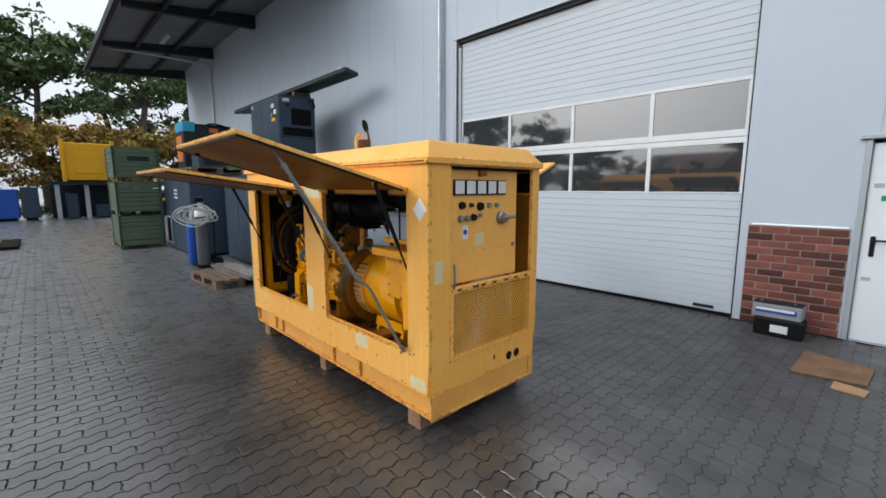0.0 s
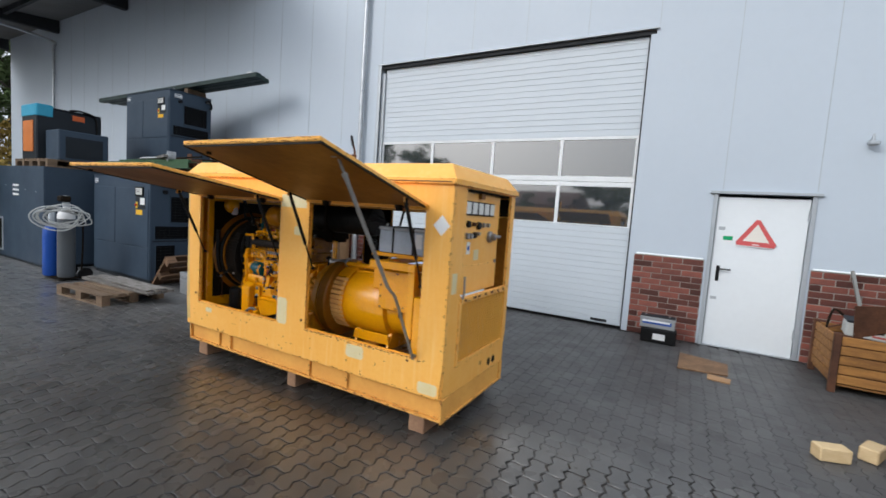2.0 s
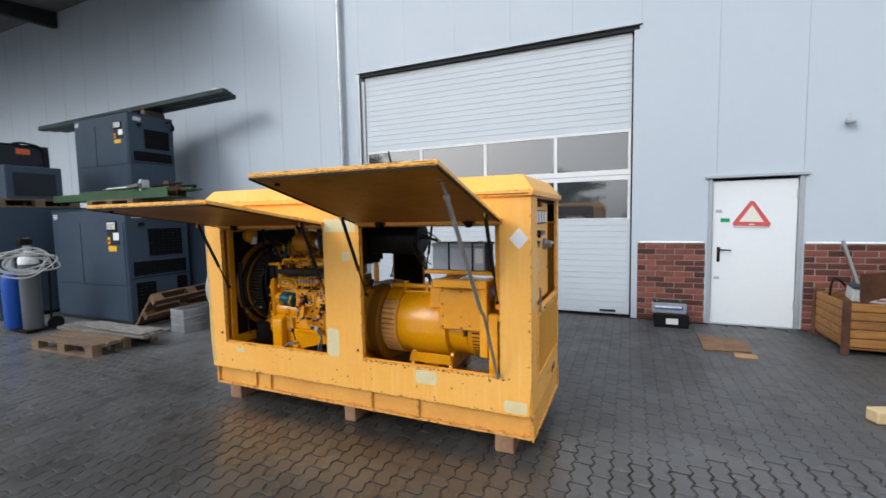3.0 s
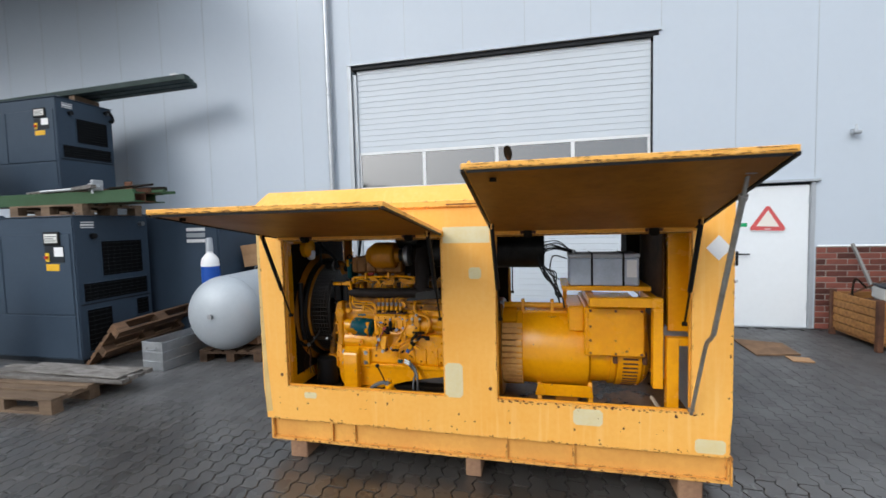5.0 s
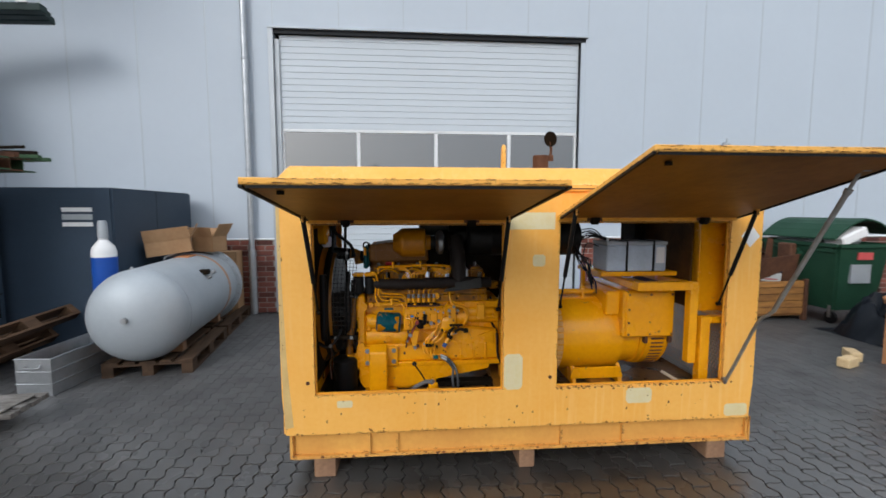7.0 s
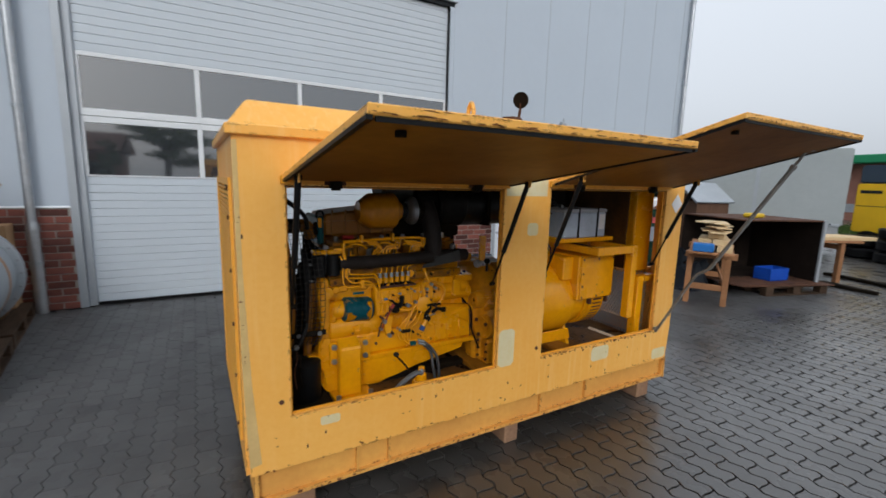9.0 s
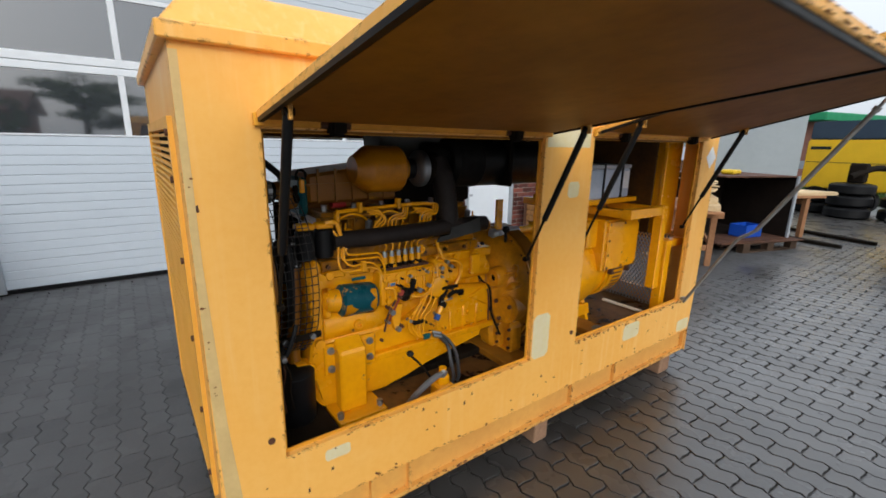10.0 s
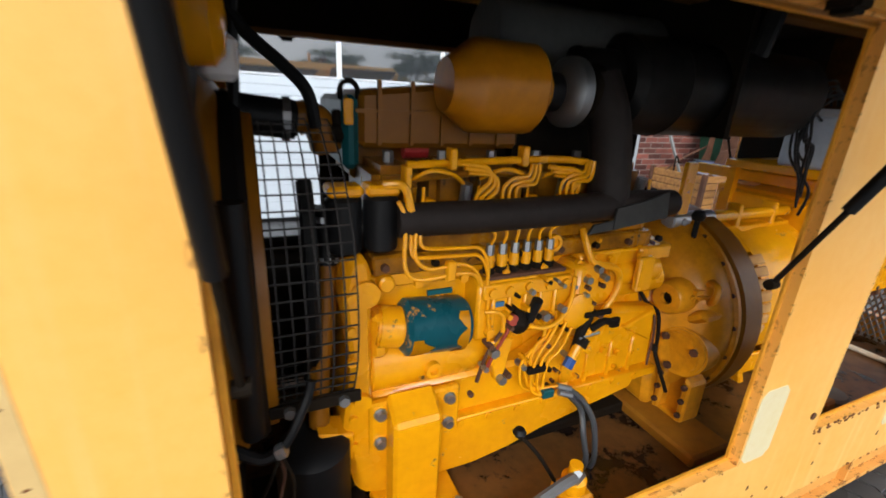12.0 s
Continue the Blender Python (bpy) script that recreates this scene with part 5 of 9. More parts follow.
# bell housing and alternator
bell = lathe((-3.13, CY, 0.715), (1, 0, 0), [(0, 0.05), (0.0, 0.14), (0.03, 0.17), (0.07, 0.195), (0.088, 0.225), (0.10, 0.265), (0.118, 0.30), (0.15, 0.322), (0.18, 0.331), (0.215, 0.334), (0.22, 0.345), (0.232, 0.345), (0.234, 0.30), (0.236, 0.0)], 64)
bellp = part("bell_housing", bell, BELL_PAINT, gen, "round yellow flywheel bell housing, stained with oil", smooth=True)
part("adapter_ring", lathe((-2.896, CY, 0.715), (1, 0, 0), [(0, 0.24), (0, 0.340), (0.012, 0.350), (0.09, 0.350), (0.10, 0.338), (0.10, 0.24)], 56), INTAKE, bellp, "oily brown adapter ring, darkened for shade", smooth=True)
bm = cyl((-2.95, 2.31, 0.665), (-3.045, 2.285, 0.675), 0.082, 0.076, seg=36, bevel=0.006)
cyl((-3.045, 2.285, 0.675), (-3.053, 2.285, 0.675), 0.064, seg=36, bevel=0.003, bm=bm)
cover = part("cover_plate", bm, BELL_PAINT, bellp, "round cover plate with bolts", smooth=True)
for a in (35, 150, 290):
    q = Vector((-3.052, 2.285 + 0.058 * math.cos(radians(a)), 0.675 + 0.058 * math.sin(radians(a))))
    part("cover_bolt", cyl(q, q + Vector((-0.014, 0, 0)), 0.0125, seg=6, bevel=0.002), RUST, cover)
part("inspection_hole", lathe((-3.065, 2.345, 0.835), (-1, -0.1, 0), [(-0.06, 0.060), (0.014, 0.050), (0.02, 0.044), (0.02, 0.019), (-0.004, 0.017), (-0.004, 0)], 26), BELL_PAINT, bellp, smooth=True)
part("hole_dark", cyl((-3.064, 2.345, 0.835), (-3.070, 2.3445, 0.835), 0.0175, seg=16), GRIME_SHADE, bellp)
part("lifting_eye", tube([(-2.985, 2.275, 0.835), (-3.006, 2.250, 0.862), (-3.0, 2.252, 0.892), (-2.985, 2.282, 0.897), (-2.975, 2.298, 0.868), (-2.985, 2.275, 0.835)], 0.0115, seg=8), BELL_PAINT, bellp, smooth=True)
part("casting_boss", box(-3.045, -2.94, 2.275, 2.40, 0.835, 0.872, 0.014, 2), BELL_PAINT, bellp, smooth=True)
part("casting_boss", slab([(2.235, 0.80), (2.30, 0.755), (2.315, 0.79), (2.265, 0.825)], "x", -3.03, -2.95, 0.012), BELL_PAINT, bellp, smooth=True)
for y0, y1, z0 in ((2.232, 2.258, 0.445), (2.318, 2.345, 0.44)):
    ear = part("foot_lug", slab([(y0, z0), (y1, z0 - 0.012), (y1, 0.60), (y0, 0.585)], "x", -3.035, -2.955, 0.007), BELL_PAINT, bellp)
    for z in (0.47, 0.52, 0.57):
        part("foot_bolt", cyl((-3.035, (y0 + y1) / 2, z), (-3.046, (y0 + y1) / 2, z), 0.009, seg=6), RUST, ear)
part("housing_foot", slab([(2.25, 0.425), (2.47, 0.425), (2.47, 0.60), (2.25, 0.60)], "x", -3.0, -2.945, 0.01), BELL_PAINT, bellp)
part("foot_bridge", box(-3.03, -2.96, 2.25, 2.33, 0.425, 0.452, 0.005), BELL_PAINT, bellp)
part("foot_web", slab([(2.34, 0.43), (2.44, 0.435), (2.47, 0.56), (2.36, 0.60)], "x", -3.07, -2.97, 0.02), BELL_PAINT, bellp, smooth=True)
for k in range(10):
    a = math.radians(104 + 17 * k)
    p = Vector((-2.905, CY + 0.334 * math.cos(a), 0.715 + 0.334 * math.sin(a)))
    part("flange_bolt", cyl(p, p + Vector((-0.012, 0, 0)), 0.008, seg=6), RUST, bellp)
part("loom", tube([(-3.14, 2.405, 0.86), (-3.11, 2.39, 0.81), (-3.10, 2.345, 0.786), (-3.10, 2.328, 0.708), (-3.10, 2.325, 0.662), (-3.095, 2.305, 0.62), (-3.07, 2.28, 0.54)], 0.006, seg=8), GRIME_SHADE, bellp, smooth=True)
part("loom", tube([(-3.14, 2.41, 0.86), (-3.115, 2.40, 0.80), (-3.107, 2.352, 0.775), (-3.106, 2.338, 0.70), (-3.10, 2.345, 0.64), (-3.09, 2.35, 0.56)], 0.004, seg=8), RUST, bellp, smooth=True)
part("loom_tie", cyl((-3.10, 2.328, 0.665), (-3.10, 2.330, 0.685), 0.009, seg=8), BLACK, bellp)
part("floor_beam", box(-3.12, -2.95, 2.12, 3.0, 0.40, 0.44, 0.008), FLAP_UNDER, gen, "brown cross beam on the pan")
part("floor_beam", box(-2.45, -2.30, 2.12, 3.0, 0.40, 0.44, 0.008), FLAP_UNDER, gen)

alt = part("alternator", lathe((-2.66, CY, 0.735), (1, 0, 0), [(0, 0.10), (0, 0.268), (0.07, 0.272), (0.10, 0.278), (0.40, 0.278), (0.425, 0.272), (0.44, 0.24), (0.58, 0.23), (0.59, 0.235), (0.77, 0.235), (0.80, 0.20), (0.80, 0)], 44), ENGINE, gen, "large round yellow alternator", smooth=True)
part("vent_ring", cyl((-2.86, CY, 0.735), (-2.65, CY, 0.735), 0.24, seg=36), GRIME_SHADE, alt, smooth=True)
BAR_PAINT = material("chalky_orange_bar", (0.78, 0.43, 0.13), 0.55, dark=(0.5, 0.2, 0.05), amount=0.6, scale=9, fine=40)
for k in range(12):
    a = radians(140 + 8.2 * k)
    part("vent_bar", box(-0.06, 0.075, 0.24, 0.290, -0.0165, 0.0165, 0.004, m=Matrix.Translation((-2.735, CY, 0.735)) @ Matrix.Rotation(a, 4, "X")), BAR_PAINT, alt, "chalky orange vent bar" if k == 0 else "")
bm = bmesh.new()
ring = []
for k in range(41):
    a = radians(236 + 258 * k / 40)
    ring.append([bm.verts.new((x, CY + r * math.cos(a), 0.735 + r * math.sin(a))) for x, r in ((-2.84, 0.245), (-2.84, 0.284), (-2.70, 0.284), (-2.70, 0.245))])
for p, q in zip(ring, ring[1:]):
    for i in range(4):
        bm.faces.new((p[i], q[i], q[(i + 1) % 4], p[(i + 1) % 4]))
bm.faces.new(ring[0])
bm.faces.new(ring[-1])
part("vent_band", lathe((-2.697, CY, 0.735), (1, 0, 0), [(0, 0.24), (0, 0.2835), (0.036, 0.2835), (0.04, 0.26)], 44), ENGINE, alt, smooth=True)
part("vent_cover", bm, ENGINE, alt, "smooth cover band round the vent", smooth=True)
ev = part("end_vent", lathe((-2.065, CY, 0.735), (1, 0, 0), [(0, 0.232), (0.006, 0.252), (0.15, 0.252), (0.165, 0.238), (0.165, 0.20)], 48), ENGINE, alt, "round slotted end cover", smooth=True)
for k in range(13):
    a = radians(182 + 7.0 * k)
    part("end_slot", box(-0.045, 0.045, 0.249, 0.2535, -0.006, 0.006, m=Matrix.Translation((-1.98, CY, 0.735)) @ Matrix.Rotation(a, 4, "X")), RUST, ev)
for x in (-2.075, -1.90):
    part("clasp", box(x - 0.012, x + 0.012, CY - 0.275, CY - 0.24, 0.70, 0.78, 0.004), RUST, alt)
part("end_band", lathe((-2.10, CY, 0.735), (1, 0, 0), [(0, 0.234), (0, 0.245), (0.03, 0.245), (0.03, 0.234)], 36), ENGINE, alt, smooth=True)
for x in (-2.55, -2.22):
    part("foot", slab([(CY - 0.22, 0.40), (CY + 0.22, 0.40), (CY + 0.17, 0.53), (CY - 0.17, 0.53)], "x", x - 0.015, x + 0.015, 0.003), ENGINE, alt)
tb = part("terminal_box", box(-2.265, -1.905, 2.25, 2.82, 0.757, 1.075, 0.008), ENGINE, alt, "square yellow terminal box with screws")
part("apron", slab([(-2.58, 0.441), (-2.20, 0.441), (-2.22, 0.52), (-2.56, 0.52)], "y", CY - 0.215, CY - 0.200, 0.003), ENGINE, alt, "yellow foot plate under the alternator")
part("terminal_lid", box(-2.245, -1.915, 2.238, 2.25, 0.765, 1.065, 0.004), ENGINE, tb)
for x in (-2.23, -2.08, -1.93):
    for z in (0.78, 1.05):
        part("screw", cyl((x, 2.234, z), (x, 2.24, z), 0.008, seg=8), RUST, tb)
for z in (0.86, 0.95):
    part("screw", cyl((-2.23, 2.234, z), (-2.23, 2.24, z), 0.008, seg=8), RUST, tb)
part("side_box", box(-2.36, -2.265, 2.30, 2.75, 0.90, 1.065, 0.008), ENGINE, tb)
part("lift_pipe", tube([(-2.95, 2.47, 1.036), (-2.37, 2.47, 1.036)], 0.020, seg=12), ENGINE, alt, smooth=True)
part("pipe_sleeve", cyl((-2.99, 2.47, 1.035), (-2.79, 2.47, 1.035), 0.027, seg=14, bevel=0.004), ZINC, alt, "bare grey sleeve on the pipe", smooth=True)
for x in (-2.66, -2.46):
    part("pipe_lug", box(x - 0.012, x + 0.012, 2.45, 2.50, 0.98, 1.075, 0.004), ENGINE, alt)
part("pipe_rail", box(-2.80, -2.36, 2.448, 2.50, 0.955, 1.0, 0.004), ENGINE, alt)
part("rod_light", tube([(-1.815, 2.50, 0.413), (-1.803, 2.16, 0.413)], 0.012, seg=8), plain("pale_rod", (0.75, 0.66, 0.5), 0.5), gen, "pale rod lying on the pan")

# bearer frames for battery and switch cabinet
bf = part("bearer", box(-2.25, -1.84, 2.105, 2.165, 1.10, 1.155, 0.004), ENGINE, gen, "yellow bearer frame under the battery shelf")
part("bearer_leg", box(-1.895, -1.84, 2.105, 2.165, 0.62, 1.10, 0.004), ENGINE, bf)
part("bearer_arm", box(-2.25, -2.20, 2.165, 2.95, 1.10, 1.145, 0.004), ENGINE, bf)
part("bearer_arm", box(-1.89, -1.84, 2.165, 2.95, 1.10, 1.145, 0.004), ENGINE, bf)
lf = part("lower_frame", box(-1.825, -1.76, 2.09, 2.15, 0.40, 0.93, 0.004), ENGINE, gen, "yellow upright of the mesh guard")
part("top_rail", box(-1.76, -1.60, 2.09, 2.15, 0.885, 0.93, 0.004), ENGINE, lf)
part("guard_mesh", expanded_mesh("x", -1.65, 2.15, 2.95, 0.42, 0.90), ZINC, lf, "bare expanded metal guard")
part("cabinet_side", box(-1.80, -1.615, 2.175, 2.2, 0.95, 1.69, 0.003), ENGINE, gen)
part("cabinet_back", box(-1.93, -1.84, 2.75, 2.98, 1.16, 1.70, 0.004), GRIME_SHADE, gen)
# Sheet over the cabinet's inner face, with its shade as dark brown.
part("cabinet_lining", box(-1.818, -1.803, 2.235, 2.93, 0.96, 1.70, 0.003), material("shaded_brown_sheet", (0.11, 0.045, 0.008), 0.6, dark=(0.03, 0.014, 0.006), amount=0.9, scale=4), gen, "added brown sheet for the shade behind the switch cabinet")
part("battery_shelf", box(-2.40, -1.86, 2.31, 2.72, 1.165, 1.195, 0.004), ENGINE, gen, "yellow battery shelf")
part("shelf_leg", box(-2.38, -2.35, 2.68, 2.71, 0.95, 1.165), ENGINE, gen)
part("inner_roof_beam", box(X0 + 0.03, X1 - 0.03, 2.5, 2.56, 1.66, 1.73), FLAP_UNDER, gen)
# Black sheet added for the shade under the roof.
part("inner_ceiling", box(X0 + 0.025, X1 - 0.025, Y0 + 0.06, Y1 - 0.06, 1.70, 1.715), GRIME_SHADE, gen, "added black sheet under the roof, in place of shade")
part("inner_partition", box(-2.985, -2.965, Y0 + 0.35, Y1 - 0.06, 1.3, 1.70), GRIME_SHADE, gen)

bat = thing("battery", "grey starter battery with straps on a shelf", "battery", Matrix.Translation((-2.14, 2.5, 1.195)))
part("case", box(-2.35, -1.925, 2.335, 2.56, 1.195, 1.375, 0.008), plain("grey_battery_case", (0.47, 0.54, 0.64), 0.5, amount=0.5, scale=8), bat)
part("lid", box(-2.355, -1.92, 2.33, 2.565, 1.375, 1.40, 0.006), plain("grey_battery_lid", (0.40, 0.42, 0.45), 0.5), bat)
for x in (-2.21, -2.02):
    part("strap", box(x - 0.006, x + 0.006, 2.327, 2.57, 1.195, 1.405, 0.001), BLACK, bat)
part("label", box(-2.0, -1.94, 2.3335, 2.335, 1.25, 1.36), WHITE_STICKER, bat)
part("terminal", cyl((-2.32, 2.40, 1.40), (-2.32, 2.40, 1.425), 0.012), STEEL, bat)
part("cable", tube([(-2.32, 2.40, 1.42), (-2.42, 2.38, 1.44), (-2.50, 2.40, 1.42), (-2.52, 2.42, 1.30), (-2.46, 2.42, 1.20), (-2.40, 2.40, 1.12), (-2.38, 2.42, 1.03)], 0.005, seg=8), BLACK, bat, "black battery cable", smooth=True)
part("cable", tube([(-2.36, 2.45, 1.36), (-2.45, 2.44, 1.38), (-2.47, 2.44, 1.27), (-2.41, 2.44, 1.22)], 0.0045, seg=8), BLACK, bat, smooth=True)

# radiator, fan and guard
WIRE = plain("dull_guard_wire", (0.035, 0.032, 0.03), 0.5, 0.4)
rad = part("radiator", box(-4.36, -4.27, 2.10, 3.0, 0.45, 1.66, 0.01), ENGINE, gen, "yellow framed radiator")
part("radiator_core", box(-4.269, -4.262, 2.16, 2.95, 0.55, 1.50), GRIME_SHADE, rad)
bm = lathe((-4.268, 2.58, 0.98), (1, 0, 0), [(0, 0.43), (0.045, 0.365), (0.085, 0.36), (0.085, 0.348), (0.045, 0.35), (0.008, 0.41)], 48)
# Shroud in the same dark brown, for the shade round the fan.
part("fan_shroud", bm, INTAKE, rad, "fan shroud in brown, darkened for shade", smooth=True)
part("rubber_ring", lathe((-4.262, 2.58, 0.98), (1, 0, 0), [(0, 0.353), (0, 0.385), (0.05, 0.385), (0.062, 0.372), (0.062, 0.353)], 48), BLACK, rad, "black rubber fan ring", smooth=True)
ring = part("fan_ring", lathe((-4.192, 2.58, 0.98), (1, 0, 0), [(0, 0.340), (0, 0.350), (0.009, 0.350), (0.009, 0.340)], 48), WIRE, rad, "dull steel ring of the fan guard", smooth=True)
hub = part("fan_hub", cyl((-4.26, 2.58, 0.98), (-4.08, 2.58, 0.98), 0.06), GRIME_SHADE, rad)
for k in range(8):
    m = Matrix.Translation((-4.222, 2.58, 0.98)) @ Matrix.Rotation(2 * math.pi * k / 8, 4, "X") @ Matrix.Rotation(0.9, 4, "Z")
    part("fan_blade", box(-0.045, 0.045, -0.003, 0.003, 0.05, 0.325, 0.002, m=m), GRIME_SHADE, hub)
GR = 0.345
for k in range(7):
    x = -4.172 + 0.0225 * k
    pts = [(x, 2.58 + GR * math.cos(a), 0.98 + GR * math.sin(a)) for a in (math.radians(76 + 8.6 * j) for j in range(25))]
    part("guard_wire", tube(pts, 0.0019, seg=4, smooth=1), WIRE, rad)
for k in range(42):
    a = math.radians(76 + 5 * k)
    p = (2.58 + (GR + 0.003) * math.cos(a), 0.98 + (GR + 0.003) * math.sin(a))
    part("guard_wire", tube([(-4.19, *p), (-4.038, *p)], 0.0019, seg=4, smooth=1), WIRE, rad)
part("guard_strap", box(-4.20, -4.03, 2.252, 2.262, 0.79, 0.815, 0.002), GRIME_SHADE, rad)
for x in (-4.165, -4.065):
    part("strap_bolt", cyl((x, 2.252, 0.803), (x, 2.24, 0.803), 0.011, seg=6), STEEL, rad)
part("belt", tube([(-4.10, 2.42, 1.20), (-4.10, 2.36, 1.06), (-4.10, 2.40, 0.80), (-4.10, 2.52, 0.68)], 0.016, seg=8), BLACK, rad, smooth=True)
part("water_pipe", tube([(-4.06, 2.44, 1.02), (-4.07, 2.42, 0.90), (-4.09, 2.40, 0.78), (-4.10, 2.38, 0.64)], 0.024, seg=10), INTAKE, rad, "yellow water pipe behind the guard", smooth=True)
part("pump_hose", tube([(-4.055, 2.45, 1.14), (-4.06, 2.44, 1.02)], 0.033, seg=12), BLACK, rad, smooth=True)
for z in (1.12, 1.035):
    part("hose_clamp", cyl((-4.059, 2.445, z), (-4.061, 2.443, z - 0.012), 0.036, seg=14), STEEL, rad)
part("water_pump", lathe((-4.09, 2.55, 1.02), (1, 0, 0), [(0, 0.0), (0, 0.09), (0.03, 0.10), (0.07, 0.08), (0.08, 0)], 22), GRIME_SHADE, rad, smooth=True)
part("thermostat_pipe", tube([(-4.10, 2.52, 1.31), (-4.075, 2.515, 1.318), (-4.05, 2.52, 1.30), (-4.035, 2.53, 1.25)], 0.034, seg=12), INTAKE, rad, smooth=True)
part("water_hose", tube([(-4.28, 2.50, 1.325), (-4.20, 2.51, 1.32), (-4.10, 2.52, 1.31)], 0.040, seg=12), BLACK, rad, "black water hose", smooth=True)
part("hose_clamp", cyl((-4.125, 2.52, 1.312), (-4.11, 2.52, 1.311), 0.044, seg=16), STEEL, rad)
part("vent_hose", tube([(-4.24, 2.45, 1.55), (-4.186, 2.45, 1.467), (-4.12, 2.45, 1.41), (-4.08, 2.45, 1.365), (-4.066, 2.46, 1.30)], 0.012, seg=8), BLACK, rad, smooth=True)
part("vent_hose", tube([(-4.19, 2.45, 1.60), (-4.20, 2.45, 1.466), (-4.21, 2.46, 1.33)], 0.010, seg=8), BLACK, rad, smooth=True)
part("drain_hose", tube([(-4.123, 2.25, 0.862), (-4.135, 2.24, 0.83), (-4.165, 2.215, 0.785), (-4.187, 2.20, 0.767)], 0.009, seg=8), BLACK, rad, smooth=True)
part("drain_hose", tube([(-4.30, 2.22, 0.80), (-4.262, 2.21, 0.782), (-4.22, 2.20, 0.758), (-4.187, 2.20, 0.766)], 0.011, seg=8), BLACK, rad, smooth=True)
part("drain_clip", cyl((-4.195, 2.20, 0.762), (-4.178, 2.197, 0.770), 0.014, seg=10, bevel=0.003), STEEL, rad)
for k, (dx, dy) in enumerate(((-0.02, 0.0), (0.006, 0.01), (0.02, -0.006))):
    part("wire", tube([(-4.188, 2.20, 0.758), (-4.19 + dx, 2.20 + dy, 0.70), (-4.205 + dx * 1.6, 2.205 + dy, 0.63), (-4.20 + dx * 2, 2.21, 0.55)], 0.0035, seg=6), RUST if k == 1 else GRIME_SHADE, rad, smooth=True)
part("dark_hose", tube([(-4.222, 2.18, 1.22), (-4.222, 2.18, 1.05), (-4.225, 2.19, 0.90), (-4.228, 2.22, 0.80)], 0.020, seg=12), BLACK, rad, "thick black hose before the fan guard", smooth=True)
part("expansion_tank", lathe((-4.31, 2.33, 1.465), (1, 0, 0), [(0, 0), (0, 0.06), (0.015, 0.072), (0.085, 0.072), (0.10, 0.055), (0.105, 0)], 24), ENGINE, rad, "yellow expansion tank", smooth=True)
part("sight_bottle", lathe((-4.225, 2.35, 1.375), (0, 0, 1), [(0, 0), (0, 0.02), (0.01, 0.03), (0.06, 0.032), (0.07, 0.02), (0.07, 0)], 18), WHITE_STICKER, rad, "white plastic bottle under the tank", smooth=True)
# Added flat black tray that keeps this corner of the pan dark.
part("drip_tray", box(-4.26, -4.0, 2.12, 2.50, 0.402, 0.43, 0.006), GRIME_SHADE, gen, "added black tray over the dark pan corner")
part("drain_can", lathe((-4.12, 2.34, 0.43), (0, 0, 1), [(0, 0), (0, 0.075), (0.008, 0.08), (0.20, 0.08), (0.215, 0.065), (0.22, 0.03), (0.22, 0)], 26), BLACK, gen, "black oil can on the tray", smooth=True)
# hand pump on the pan
hp = part("hand_pump", box(-3.59, -3.51, 2.09, 2.17, 0.40, 0.50, 0.01), ENGINE, gen, "yellow hand pump with a black ball lever")
part("pump_head", lathe((-3.55, 2.13, 0.50), (0, 0, 1), [(0, 0.03), (0.03, 0.03), (0.04, 0.018), (0.07, 0.016), (0.07, 0)], 16), ENGINE, hp)
part("pump_pipe", tube([(-3.55, 2.12, 0.54), (-3.60, 2.11, 0.55), (-3.68, 2.12, 0.50), (-3.72, 2.16, 0.42)], 0.013, seg=8), plain("grey_pump_hose", (0.12, 0.12, 0.12), 0.5), hp, smooth=True)
part("union_nut", cyl((-3.565, 2.12, 0.535), (-3.545, 2.12, 0.56), 0.016, seg=6), STEEL, hp)
part("lever", tube([(-3.58, 2.16, 0.50), (-3.62, 2.185, 0.57), (-3.665, 2.21, 0.625)], 0.005, seg=6), GRIME_SHADE, hp)
part("lever_ball", lathe((-3.665, 2.21, 0.618), (0, 0, 1), [(0, 0.0), (0.004, 0.011), (0.014, 0.017), (0.024, 0.011), (0.028, 0)], 14), BLACK, hp, smooth=True)
part("engine_bearer", box(-4.05, -3.0, 2.38, 2.46, 0.40, 0.435, 0.004), GRIME_SHADE, gen)
# more of the engine's small fittings
for z0, dx in ((1.048, 0.0), (1.066, 0.02)):
    part("feed_pipe", tube([(-3.90 + dx, 2.345, 1.10), (-3.90 + dx, 2.34, z0 + 0.01), (-3.88 + dx, 2.338, z0), (-3.78, 2.338, z0 - 0.005), (-3.74, 2.338, z0 - 0.01), (-3.715, 2.34, z0 - 0.05), (-3.712, 2.335, 0.94), (-3.705, 2.33, 0.86), (-3.70, 2.328, 0.80)], 0.0044, seg=8), ENGINE, eng, smooth=True)
part("washer_plug", lathe((-3.513, 2.372, 1.04), (0, -1, 0), [(0, 0.022), (0.012, 0.022), (0.012, 0.013), (0.004, 0.013), (0.004, 0)], 18), ENGINE, eng)
for x, z in ((-3.947, 0.985), (-3.66, 0.985), (-3.39, 0.985), (-3.20, 0.985)):
    part("core_plug", lathe((x, 2.385, z), (0, -1, 0), [(0, 0.019), (0.026, 0.019), (0.030, 0.014), (0.030, 0)], 16), ENGINE, eng)
